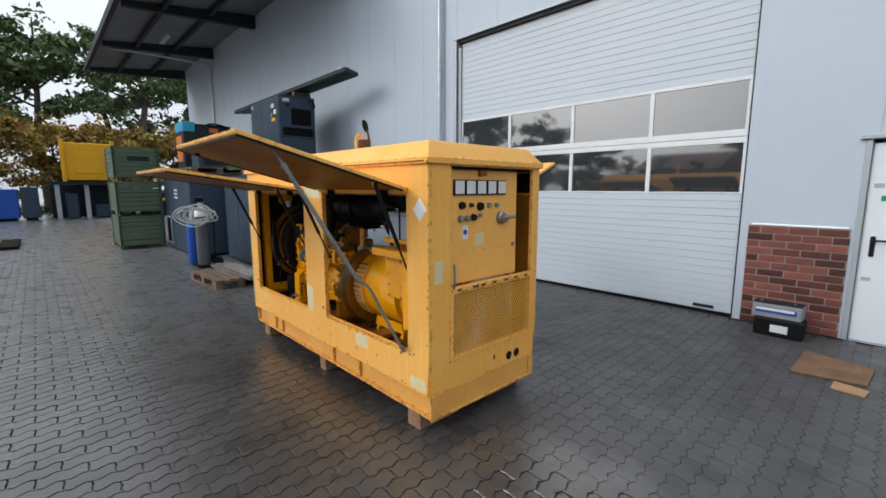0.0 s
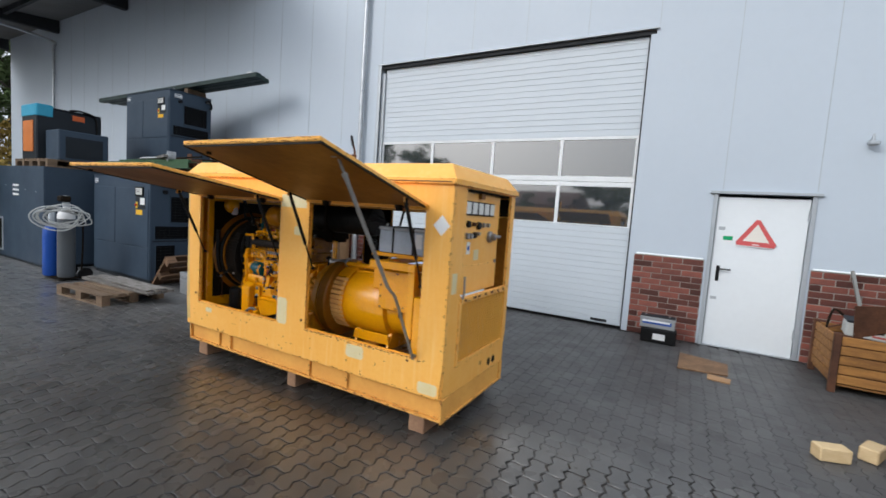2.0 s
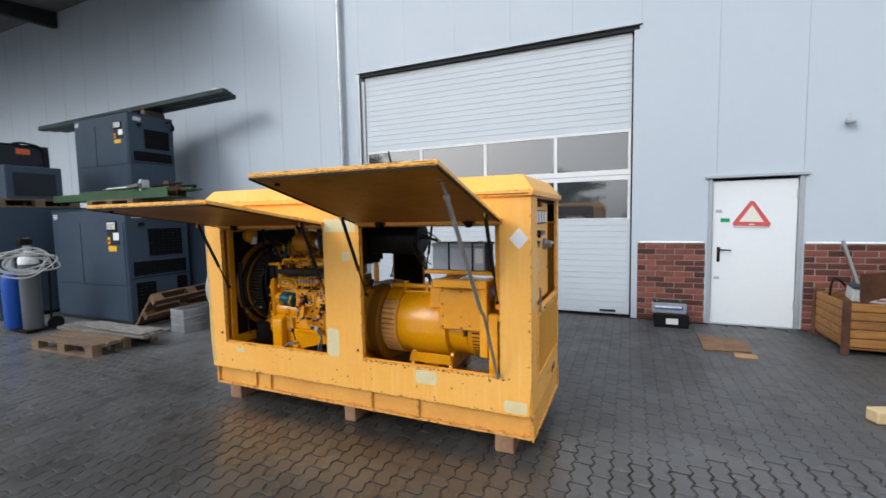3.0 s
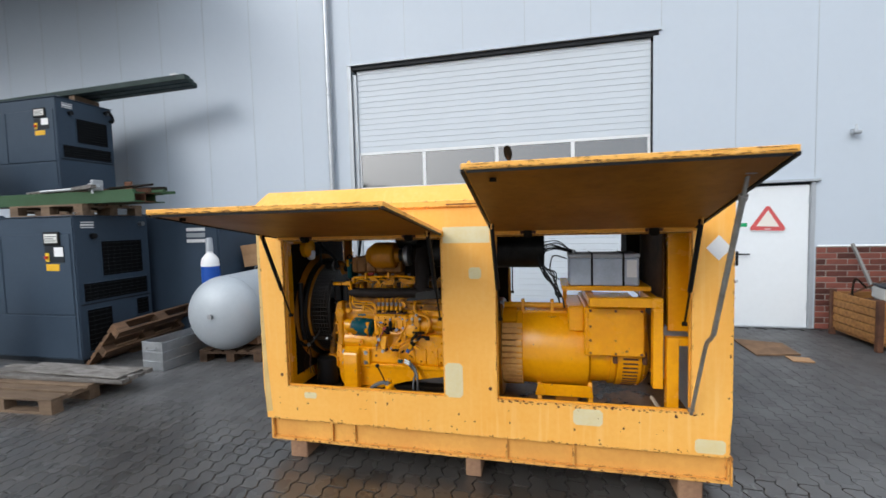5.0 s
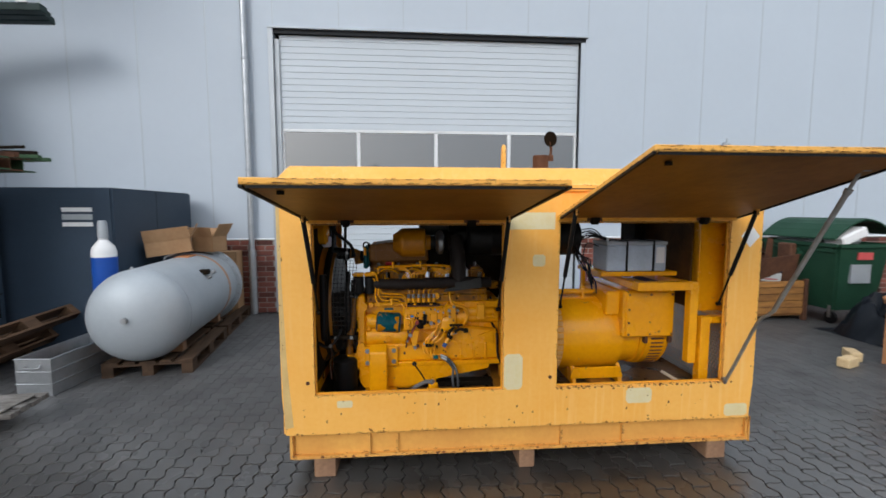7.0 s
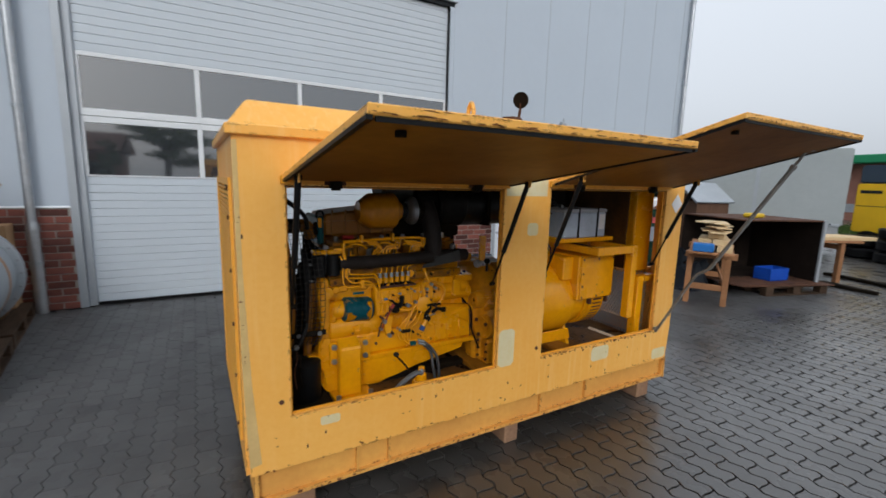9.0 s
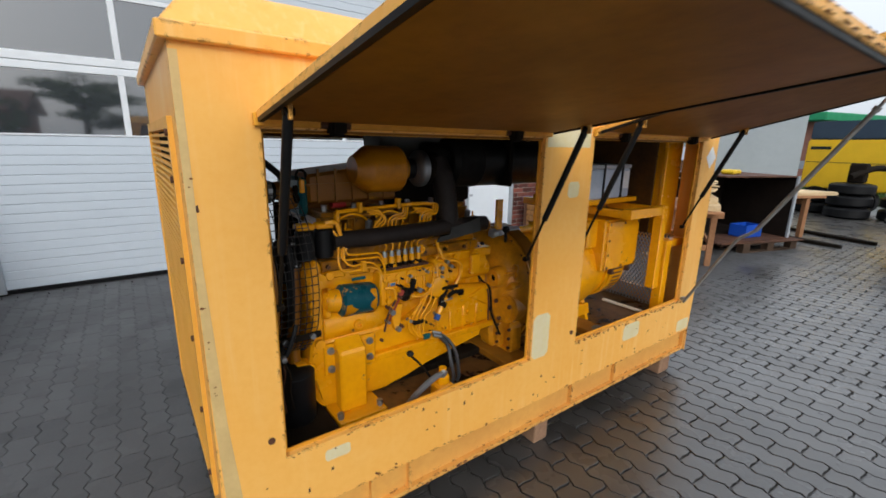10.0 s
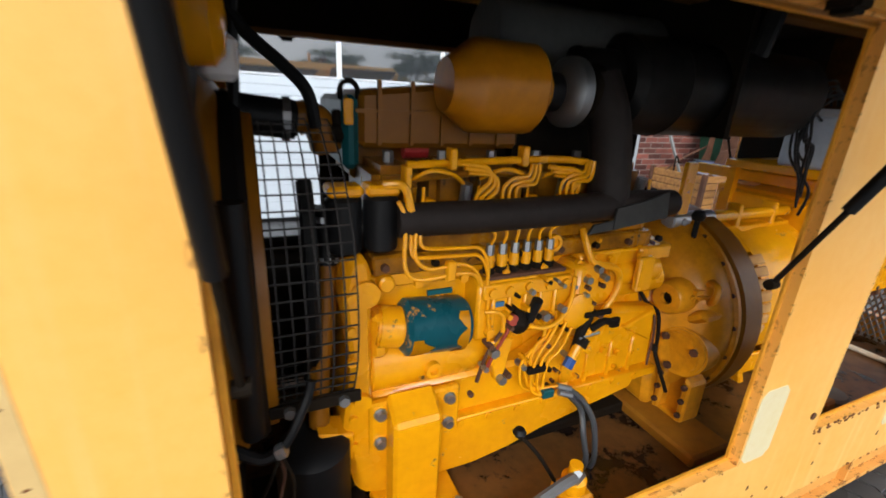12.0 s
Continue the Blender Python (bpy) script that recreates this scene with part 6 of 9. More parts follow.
for x, z, r in ((-3.551, 0.867, 0.012), (-3.40, 0.975, 0.010), (-3.375, 0.95, 0.010), (-3.43, 0.95, 0.011), (-3.421, 0.80, 0.014), (-3.50, 0.88, 0.010), (-3.66, 0.705, 0.012), (-3.69, 0.79, 0.013)):
    part("banjo_bolt", cyl((x, 2.326, z), (x, 2.306, z), r, seg=6), STEEL, eng)
part("red_hose", tube([(-3.645, 2.318, 0.865), (-3.665, 2.315, 0.83), (-3.69, 2.318, 0.78), (-3.705, 2.322, 0.74)], 0.0045, seg=8), plain("faded_red_hose", (0.30, 0.04, 0.02), 0.5), eng, smooth=True)
part("return_pipe", tube([(-3.72, 2.325, 0.90), (-3.695, 2.318, 0.90), (-3.675, 2.315, 0.885), (-3.672, 2.315, 0.845)], 0.0055, seg=8), ENGINE, eng, smooth=True)
part("return_pipe", tube([(-3.60, 2.312, 0.85), (-3.56, 2.306, 0.84), (-3.51, 2.31, 0.85), (-3.48, 2.312, 0.90), (-3.475, 2.315, 0.965)], 0.0058, seg=8), ENGINE, eng, smooth=True)
for k in range(3):
    d = 0.020 * k
    part("drop_pipe", tube([(-3.50 + d, 2.315, 0.86 - d), (-3.53 + d, 2.312, 0.80 - d), (-3.565 + d, 2.308, 0.75 - d * 0.4), (-3.575 + d, 2.305, 0.68 - d * 0.4), (-3.555 + d, 2.30, 0.645 - d * 0.3), (-3.48 + d, 2.296, 0.63 - d * 0.4)], 0.0044, seg=8), ENGINE, eng, smooth=True)
part("pipe_clip", box(-3.59, -3.535, 2.298, 2.316, 0.71, 0.728, 0.003), GRIME_SHADE, eng)
part("pipe_clip", box(-3.54, -3.505, 2.288, 2.306, 0.63, 0.655, 0.003), TEAL, eng)
part("shut_off_valve", tube([(-3.405, 2.31, 0.80), (-3.43, 2.305, 0.775), (-3.455, 2.30, 0.735)], 0.014, seg=10), ENGINE, eng, smooth=True)
part("valve_body", cyl((-3.42, 2.307, 0.785), (-3.435, 2.303, 0.765), 0.019, seg=10), GRIME_SHADE, eng)
part("valve_cap", cyl((-3.456, 2.30, 0.733), (-3.47, 2.297, 0.71), 0.015, seg=8), plain("blue_cap", (0.02, 0.07, 0.25), 0.4), eng)
part("valve_lever", tube([(-3.395, 2.31, 0.805), (-3.36, 2.305, 0.825), (-3.325, 2.303, 0.815)], 0.010, seg=8), GRIME_SHADE, eng)
part("valve_tip", box(-3.335, -3.305, 2.297, 2.312, 0.80, 0.83, 0.004), GRIME_SHADE, eng)
part("link_rod", tube([(-3.44, 2.30, 0.79), (-3.38, 2.295, 0.80)], 0.004, seg=6), STEEL, eng)
part("bracket_arm", slab([(-3.42, 0.765), (-3.375, 0.73), (-3.385, 0.72), (-3.43, 0.75)], "y", 2.31, 2.318, 0.002), ENGINE, eng)
for k in range(7):
    x = -3.93 + 0.125 * k
    part("head_bolt", cyl((x, 2.40, 1.085), (x, 2.40, 1.11), 0.011, seg=6), RUST, eng)
    part("head_port", box(x + 0.02, x + 0.085, 2.355, 2.405, 1.085, 1.135, 0.008), GRIME_SHADE if k % 3 else OILY_SHADED, eng)
for k in range(8):
    x = -3.95 + 0.115 * k
    part("flange_nut", cyl((x, 2.372, 1.022), (x, 2.358, 1.022), 0.009, seg=6), GRIME_SHADE if k % 2 else RUST, eng)
for k in range(3):
    x0 = -3.89 + 0.17 * k
    part("spill_pipe", tube([(x0, 2.40, 1.20), (x0 + 0.04, 2.37, 1.225), (x0 + 0.09, 2.37, 1.215), (x0 + 0.13, 2.40, 1.19)], 0.0048, seg=6), ENGINE, eng, smooth=True)
for x, z in ((-3.80, 1.245), (-3.62, 1.25), (-3.90, 1.21)):
    part("rail_clip", box(x - 0.008, x + 0.008, 2.368, 2.40, z - 0.02, z + 0.025, 0.003), ENGINE, eng)
for x, z in ((-3.66, 1.15), (-3.50, 1.155)):
    part("pipe_comb", box(x - 0.028, x + 0.028, 2.358, 2.37, z - 0.009, z + 0.009, 0.002), ENGINE, eng)
    for k in range(3):
        part("comb_pipe", tube([(x - 0.018 + 0.018 * k, 2.364, z), (x - 0.018 + 0.018 * k, 2.362, z + 0.035), (x + 0.01 + 0.018 * k, 2.365, z + 0.055 - 0.008 * k), (x + 0.05 + 0.012 * k, 2.37, z + 0.06 - 0.008 * k), (x + 0.06 + 0.012 * k, 2.375, z + 0.085)], 0.0048, seg=6), ENGINE, eng, smooth=True)
random.seed(91)
for k in range(34):
    x, z = random.uniform(-3.74, -3.36), random.uniform(0.70, 0.97)
    rr = random.uniform(0.0045, 0.0085)
    part("nut", cyl((x, 2.345, z), (x, 2.312 - random.uniform(0, 0.008), z), rr, seg=6), (STEEL, RUST, ENGINE, GRIME_SHADE)[k % 4], eng)
for k in range(16):
    x, z = random.uniform(-3.95, -3.14), random.choice((0.63, 0.665, 1.012, 1.03)) + random.uniform(-0.008, 0.008)
    part("nut", cyl((x, 2.38, z), (x, 2.338 if z < 0.8 else 2.362, z), random.uniform(0.005, 0.008), seg=6), (RUST, ENGINE)[k % 2], eng)
part("oil_tag", box(-3.905, -3.86, 2.383, 2.387, 1.008, 1.024), TEAL, eng)
# support post by the bell housing with a black knobbed lever
post = part("support_post", box(-2.965, -2.922, 2.455, 2.475, 0.90, 1.22, 0.003), ENGINE, gen, "yellow support post with bolts")
for z in (0.925, 1.035):
    part("post_bolt", cyl((-2.944, 2.455, z), (-2.946, 2.438, z), 0.012, seg=6), STEEL, post)
part("knob_lever", tube([(-2.965, 2.45, 0.945), (-2.955, 2.42, 0.95), (-2.95, 2.40, 0.957), (-2.95, 2.398, 1.0), (-2.95, 2.398, 1.06)], 0.0085, seg=8), BLACK, gen, "black knobbed lever", smooth=True)
part("lever_knob", lathe((-2.95, 2.398, 1.05), (0, 0, 1), [(0, 0), (0.004, 0.016), (0.018, 0.021), (0.032, 0.015), (0.038, 0)], 16), BLACK, gen, smooth=True)
part("pan_lid", lathe((-2.35, 2.16, 0.40), (0, 0, 1), [(0, 0.05), (0.03, 0.06), (0.04, 0.05), (0.045, 0)], 22), plain("dull_grey_lid", (0.10, 0.11, 0.12), 0.5), gen, "grey lid lying on the pan")
for k, (dy, dz) in enumerate(((0.03, 0.02), (-0.02, -0.015), (0.01, 0.035))):
    part("cable", tube([(-2.33, 2.42 + dy, 1.41), (-2.43, 2.40 + dy, 1.45 + dz), (-2.53 - 0.02 * k, 2.40 + dy, 1.40 + dz), (-2.51, 2.41 + dy, 1.28 - dz), (-2.45 + 0.01 * k, 2.42, 1.17), (-2.41, 2.42, 1.06)], 0.0042, seg=6), BLACK, bat, smooth=True)
# Made-up black sheets that block the bright view behind the fan.
part("rear_guard", box(-4.25, -4.0, 2.90, 2.915, 0.42, 0.86), GRIME_SHADE, rad, "added black sheet darkening the view behind the fan")
part("rear_guard", box(-4.25, -4.175, 2.90, 2.915, 0.861, 1.30), GRIME_SHADE, rad)
part("rear_guard", box(-4.0, -3.80, 2.90, 2.915, 0.42, 1.22), GRIME_SHADE, rad)
# added dark sheets: the shade on the shell's inner faces, put in as colour
part("sound_lining", box(X0 + 0.03, X1 - 0.03, Y1 - T - 0.012, Y1 - T - 0.004, O1[3] + 0.008, 1.69), GRIME_SHADE, gen, "added black sheet standing in for shade on the inner faces")
part("sound_lining", box(X0 + 0.03, X1 - 0.03, Y0 + T + 0.004, Y0 + T + 0.012, O2[3] + 0.012, 1.69), GRIME_SHADE, gen)
part("sound_lining", box(O1[1] + 0.01, O2[0] - 0.01, Y1 - T - 0.012, Y1 - T - 0.004, 0.42, O1[3]), GRIME_SHADE, gen)
part("sound_lining", box(O1[1] + 0.012, O2[0] - 0.012, Y0 + T + 0.004, Y0 + T + 0.012, 0.42, O1[3]), GRIME_SHADE, gen)
part("sound_lining", box(X0 + T + 0.004, X0 + T + 0.010, Y0 + 0.05, Y1 - 0.05, 0.42, 1.69), GRIME_SHADE, gen)
part("sound_lining", box(O2[1] + 0.006, X1 - 0.03, Y1 - T - 0.012, Y1 - T - 0.004, 0.42, 1.53), FLAP_UNDER, gen, "added brown sheet for the shade on the rear inner face")
for k in range(4):
    part("cable", tube([(-2.33 + 0.01 * k, 2.40, 1.405), (-2.42 - 0.02 * k, 2.385, 1.43 + 0.012 * k), (-2.50 - 0.012 * k, 2.39, 1.43 - 0.01 * k), (-2.53, 2.40, 1.36 - 0.02 * k), (-2.48 + 0.015 * k, 2.41, 1.27), (-2.44, 2.41, 1.22 - 0.03 * k), (-2.40, 2.42, 1.10)], 0.0038, seg=6), BLACK, bat, smooth=True)

# ---- the far yard side: cabinets, bottles, pallets, tank ----
def grille(parent, axis, at, a0, a1, b0, b1, n, name="vent_grille"):
    """A black grille of slats, proud of a face; at: the face, out: sign of its normal is negative on y and positive on x."""
    g = part(name, box(a0, a1, at - 0.006, at, b0, b1) if axis == "y" else box(at, at + 0.006, a0, a1, b0, b1), GRILLE, parent, "black slatted vent")
    for k in range(n):
        z = b0 + (k + 0.5) * (b1 - b0) / n
        part("slat", box(a0, a1, at - 0.010, at - 0.006, z - 0.003, z + 0.003) if axis == "y" else box(at + 0.006, at + 0.010, a0, a1, z - 0.003, z + 0.003), SLAT, g)
    m_ = max(2, round((a1 - a0) / 0.075))
    for k in range(1, m_):
        a = a0 + k * (a1 - a0) / m_
        part("grille_bar", box(a - 0.002, a + 0.002, at - 0.012, at - 0.0101, b0, b1) if axis == "y" else box(at + 0.0101, at + 0.012, a - 0.002, a + 0.002, b0, b1), SLAT, g)
    for e0, e1, f0, f1 in ((a0 - 0.008, a1 + 0.008, b0 - 0.008, b0), (a0 - 0.008, a1 + 0.008, b1, b1 + 0.008), (a0 - 0.008, a0, b0, b1), (a1, a1 + 0.008, b0, b1)):
        part("grille_frame", box(e0, e1, at - 0.012, at, f0, f1) if axis == "y" else box(at, at + 0.012, e0, e1, f0, f1), CAB_GREY, g)
    return g


def compressor(name, label, x0, x1, y0, y1, z0, z1, mat=CAB_GREY, low=True):
    c = thing(name, label, "compressor", Matrix.Translation(((x0 + x1) / 2, (y0 + y1) / 2, z0)), "compressor cabinets")
    h = z1 - z0
    part("body", box(x0, x1, y0, y1, z0 + 0.06, z1 - 0.012, 0.012, 2), mat, c)
    part("plinth", box(x0 + 0.03, x1 - 0.03, y0 + 0.03, y1 - 0.03, z0, z0 + 0.06), CAB_DARK, c)
    part("lid", box(x0 - 0.01, x1 + 0.01, y0 - 0.01, y1 + 0.01, z1 - 0.012, z1, 0.004), mat, c)
    split = x0 + (x1 - x0) * 0.42
    part("door", box(split, x1 - 0.05, y0 - 0.012, y0, z0 + 0.62, z0 + h * 0.88, 0.005), mat, c)
    part("lower_panel", box(x0 + 0.03, x1 - 0.05, y0 - 0.010, y0, z0 + 0.08, z0 + 0.60, 0.004), mat, c)
    part("side_panel_left", box(x0 + 0.03, split - 0.02, y0 - 0.010, y0, z0 + 0.62, z0 + h * 0.88, 0.004), mat, c)
    w = x1 - split
    cp_ = part("control_panel", box(x1 - 0.445, x1 - 0.14, y0 - 0.018, y0 - 0.012, z0 + h * 0.69, z0 + h * 0.80, 0.003), CAB_DARK, c, "dark control panel with stickers")
    dp = part("display_frame", box(x1 - 0.445, x1 - 0.186, y0 - 0.030, y0 - 0.012, z0 + h * 0.804, z0 + h * 0.895, 0.008), BLACK, c, "black display housing")
    part("display", box(x1 - 0.415, x1 - 0.216, y0 - 0.034, y0 - 0.0285, z0 + h * 0.822, z0 + h * 0.880, 0.002), METER, dp)
    for k in range(3):
        part("display_bar", box(x1 - 0.405, x1 - 0.235 - 0.03 * (k % 2), y0 - 0.036, y0 - 0.033, z0 + h * (0.833 + 0.014 * k), z0 + h * (0.838 + 0.014 * k)), CAB_DARK, dp)
    part("sticker", box(x1 - 0.29, x1 - 0.15, y0 - 0.021, y0 - 0.0175, z0 + h * 0.73, z0 + h * 0.792), WHITE_STICKER, cp_)
    part("yellow_label", box(x1 - 0.44, x1 - 0.235, y0 - 0.015, y0 - 0.0115, z0 + h * 0.635, z0 + h * 0.680), plain("warning_yellow_" + name, (0.75, 0.42, 0.02), 0.5), c)
    part("switch_plate", box(x1 - 0.435, x1 - 0.375, y0 - 0.022, y0 - 0.0175, z0 + h * 0.695, z0 + h * 0.755, 0.002), plain("stop_yellow_" + name, (0.7, 0.45, 0.02), 0.4), cp_)
    part("stop_button", cyl((x1 - 0.405, y0 - 0.045, z0 + h * 0.725), (x1 - 0.405, y0 - 0.021, z0 + h * 0.725), 0.018, seg=12), plain("stop_red_" + name, (0.5, 0.03, 0.02), 0.4), cp_)
    # badge bars: a maker's mark drawn as plain bars
    for xa, face in ((x1, 1), (x0 + 0.1, 0)):
        for k, hh in enumerate((0.012, 0.022, 0.012)):
            z = z1 - 0.085 - 0.032 * k
            if face:
                part("badge_bar", box(x1, x1 + 0.002, y0 + 0.09, y0 + 0.25, z - hh / 2, z + hh / 2), WHITE_STICKER, c)
            else:
                part("badge_bar", box(xa - 0.05, xa + 0.07, y0 - 0.002, y0, z - hh / 2, z + hh / 2), WHITE_STICKER, c)
    d = y1 - y0
    grille(c, "x", x1, y0 + 0.32 * d, y0 + 0.88 * d, z0 + h * 0.58, z0 + h * 0.82, 9)
    grille(c, "x", x1, y0 + 0.07 * d, y0 + 0.93 * d, z0 + h * 0.42, z0 + h * 0.54, 5)
    if low:
        grille(c, "x", x1, y0 + 0.09 * d, y0 + 0.40 * d, z0 + h * 0.08, z0 + h * 0.36, 9)
        grille(c, "x", x1, y0 + 0.75 * d, y0 + 0.93 * d, z0 + h * 0.26, z0 + h * 0.38, 5)
    part("side_rail", box(x1, x1 + 0.006, y0 + 0.03, y0 + d - 0.03, z0 + h * 0.395, z0 + h * 0.405), CAB_DARK, c)
    part("outlet", cyl((x1, y0 + 0.22 * d, z0 + h * 0.86), (x1 + 0.05, y0 + 0.22 * d, z0 + h * 0.86), 0.035, seg=16), BLACK, c)
    part("outlet", cyl((x1, y0 + 0.88 * d, z0 + h * 0.94), (x1 + 0.06, y0 + 0.88 * d, z0 + h * 0.94), 0.03, seg=16), STEEL, c)
    part("eye_bolt", tube([(x1 - 0.1, y0 + 0.1, z1), (x1 - 0.1, y0 + 0.1, z1 + 0.03), (x1 - 0.1, y0 + 0.14, z1 + 0.03), (x1 - 0.1, y0 + 0.14, z1)], 0.007, seg=6), STEEL, c)
    return c


compressor("compressor_cabinet", "dark blue-grey compressor cabinet with black vents on the paving", -10.0, -8.0, 3.42, 4.42, 0.0, 1.83)
c2 = compressor("compressor_cabinet", "blue-grey compressor cabinet stacked high on two pallets", -11.8, -9.98, 4.75, 5.66, 2.148, 3.78, low=False)
part("hose_loop", tube([(-9.98, 5.52, 3.68), (-9.90, 5.54, 3.70), (-9.87, 5.58, 3.62), (-9.92, 5.62, 3.55), (-9.98, 5.62, 3.56)], 0.022, seg=8), BLACK, c2, "black hose stub", smooth=True)
big = thing("machine_housing", "large plain dark blue-grey machine housing beside the hall wall", "housing", Matrix.Translation((-9, 5.4, 0)), "compressor cabinets")
part("body", box(-11.95, -6.92, 4.52, 6.24, 0.05, 1.86, 0.02, 2), CAB_GREY, big)
part("plinth", box(-11.9, -6.97, 4.56, 6.2, 0, 0.05), CAB_DARK, big)
for k, hh in enumerate((0.045, 0.06, 0.045)):
    part("badge_bar", box(-7.44, -7.13, 4.515, 4.52, 1.62 - 0.08 * k - hh / 2, 1.62 - 0.08 * k + hh / 2), WHITE_STICKER if k != 1 else TRIM_GREY, big, "plain white badge bar")
part("panel_gap", box(-6.9205, -6.918, 5.35, 5.36, 0.08, 1.84), CAB_DARK, big)
part("panel_gap", box(-8.4, -8.39, 4.518, 4.521, 0.08, 1.84), CAB_DARK, big)
far_cab = thing("cooler_cabinet", "blue-grey cooler cabinet with a low side opening on the paving", "cabinet", Matrix.Translation((-11.8, 3.4, 0)), "compressor cabinets")
part("body", box(-13.1, -10.5, 2.85, 4.3, 0.05, 1.90, 0.015, 2), CAB_GREY, far_cab)
part("plinth", box(-13.05, -10.55, 2.89, 4.26, 0, 0.05), CAB_DARK, far_cab)
part("opening", box(-13.0, -12.55, 2.835, 2.85, 0.15, 0.85, 0.003), TRIM_GREY, far_cab)
part("opening_dark", box(-12.96, -12.59, 2.830, 2.836, 0.19, 0.81), GRILLE, far_cab)
for k in range(3):
    part("badge_bar", box(-12.0, -11.7, 2.846, 2.85, 1.50 - 0.09 * k, 1.54 - 0.09 * k), WHITE_STICKER, far_cab)
for k in range(4):
    part("scratch", box(-12.4 + 0.5 * k, -12.33 + 0.5 * k, 2.847, 2.85, 1.5 - 0.03 * k, 1.51 - 0.03 * k), TRIM_GREY, far_cab)


def pallet(m, group="pallets", label="weathered wooden euro pallet", mat=PALLET):
    """A euro pallet, 1.2 by 0.8 m, its base at the origin of m."""
    p = thing("pallet", label, "pallet", Matrix.Identity(4), group)
    for y in (-0.3275, -0.16, 0.0, 0.16, 0.3275):
        w = 0.0725 if y in (-0.3275, 0.0, 0.3275) else 0.05
        part("deck_board", box(-0.6, 0.6, y - w, y + w, 0.122, 0.144, 0.002), mat, p)
    for x in (-0.5275, 0.0, 0.5275):
        part("cross_board", box(x - 0.0725, x + 0.0725, -0.4, 0.4, 0.10, 0.122), mat, p)
        for y in (-0.35, 0.0, 0.35):
            part("pallet_block", box(x - 0.07, x + 0.07, y - 0.05, y + 0.05, 0.022, 0.10), mat, p)
    for y in (-0.35, 0.0, 0.35):
        part("bottom_board", box(-0.6, 0.6, y - 0.05, y + 0.05, 0.0, 0.022), mat, p)
    p.matrix_basis = m
    return p


p1 = pallet(pose(-7.42, 2.62, 0, 0, 0, 3), label="pale weathered wooden pallet in front of the cabinets")
P = lambda *a: copy_thing(p1, pose(*a))
p2 = pallet(pose(-6.32, 4.42, 0, 0, 0, 97), label="dark damp wooden pallet under the silver tank", mat=PALLET_DARK)
tagged(copy_thing(p2, pose(-6.48, 5.68, 0, 0, 0, 97)), "dark damp wooden pallet under the silver tank")
tagged(P(-8.6, 3.95, 1.83, 0, 0, 0), "wooden pallet on top of a compressor cabinet")
for z in (1.86, 2.004):
    tagged(P(-10.6, 5.2, z, 0, 0, 0), "wooden pallet carrying a stacked compressor cabinet")
tagged(P(-11.65, 3.5, 1.90, 0, 0, 90), "wooden pallet on top of the cooler cabinet")
tagged(P(-10.9, 3.5, 1.90, 0, 0, 90), "wooden pallet on top of the cooler cabinet")
# one pallet leans in the corner before the cabinet, its end on the trough
foot, head = Vector((-8.0, 3.44, 0.0)), Vector((-7.455, 3.39, 0.557))
lean_y = (head - foot).normalized()
lean_x = Vector((-0.03, 0.999, -0.03))
lean_x = (lean_x - lean_y * lean_x.dot(lean_y)).normalized()
lean_z = lean_x.cross(lean_y)
if lean_z.x > 0:
    lean_x, lean_z = -lean_x, -lean_z
far = Vector((0, 1, 0)) * 0.6
at = (foot + head) / 2 + far - lean_z * 0.144
tagged(pallet(Matrix.Translation(at) @ Matrix((lean_x, lean_y, lean_z)).transposed().to_4x4(), label="brown wooden pallet leaning on edge against the trough", mat=PALLET_LEAN), "brown wooden pallet leaning on edge against the trough")

WEATHERED = material("weathered_grey_profile", (0.25, 0.235, 0.22), 0.6, dark=(0.05, 0.04, 0.03), amount=1.0, scale=5, fine=30, stretch=(1, 5, 5), per_piece=0.25)
sheets = thing("metal_profiles", "grey weathered metal profiles lying on a pallet", "metal profiles", Matrix.Translation((-7.3, 2.8, 0.144)))
for k in range(4):
    part("profile", box(-8.25, -6.50, 2.62 + 0.085 * k, 2.70 + 0.085 * k, 0.146 + 0.002 * k, 0.185 + 0.01 * (k % 2), 0.004, m=Matrix.Translation((-7.3, 2.8, 0)) @ Matrix.Rotation(radians(3 + k * 0.6), 4, "Z") @ Matrix.Translation((7.3, -2.8, 0))), WEATHERED, sheets)
part("cover_sheet", box(-7.9, -6.55, 2.66, 2.94, 0.197, 0.209, 0.003), WEATHERED, sheets, "bent grey cover sheet")

# gas bottle trolley with a coil of hose
tr = thing("bottle_trolley", "gas bottle trolley with a coil of grey hose hung over it", "trolley", Matrix.Translation((-9.3, 2.7, 0)))
part("foot_plate", box(-9.62, -9.0, 2.55, 2.85, 0.03, 0.05, 0.004), GRIME_SHADE, tr)
for x in (-9.6, -9.02):
    part("upright", tube([(x, 2.86, 0.03), (x, 2.88, 0.95), (x, 2.80, 1.12), (x, 2.74, 1.16)], 0.014, seg=8), GRIME_SHADE, tr, smooth=True)
    part("wheel", cyl((x - 0.03, 2.92, 0.10), (x + 0.03, 2.92, 0.10), 0.10, bevel=0.01), BLACK, tr)
COIL = plain("pale_grey_hose", (0.42, 0.43, 0.42), 0.5)
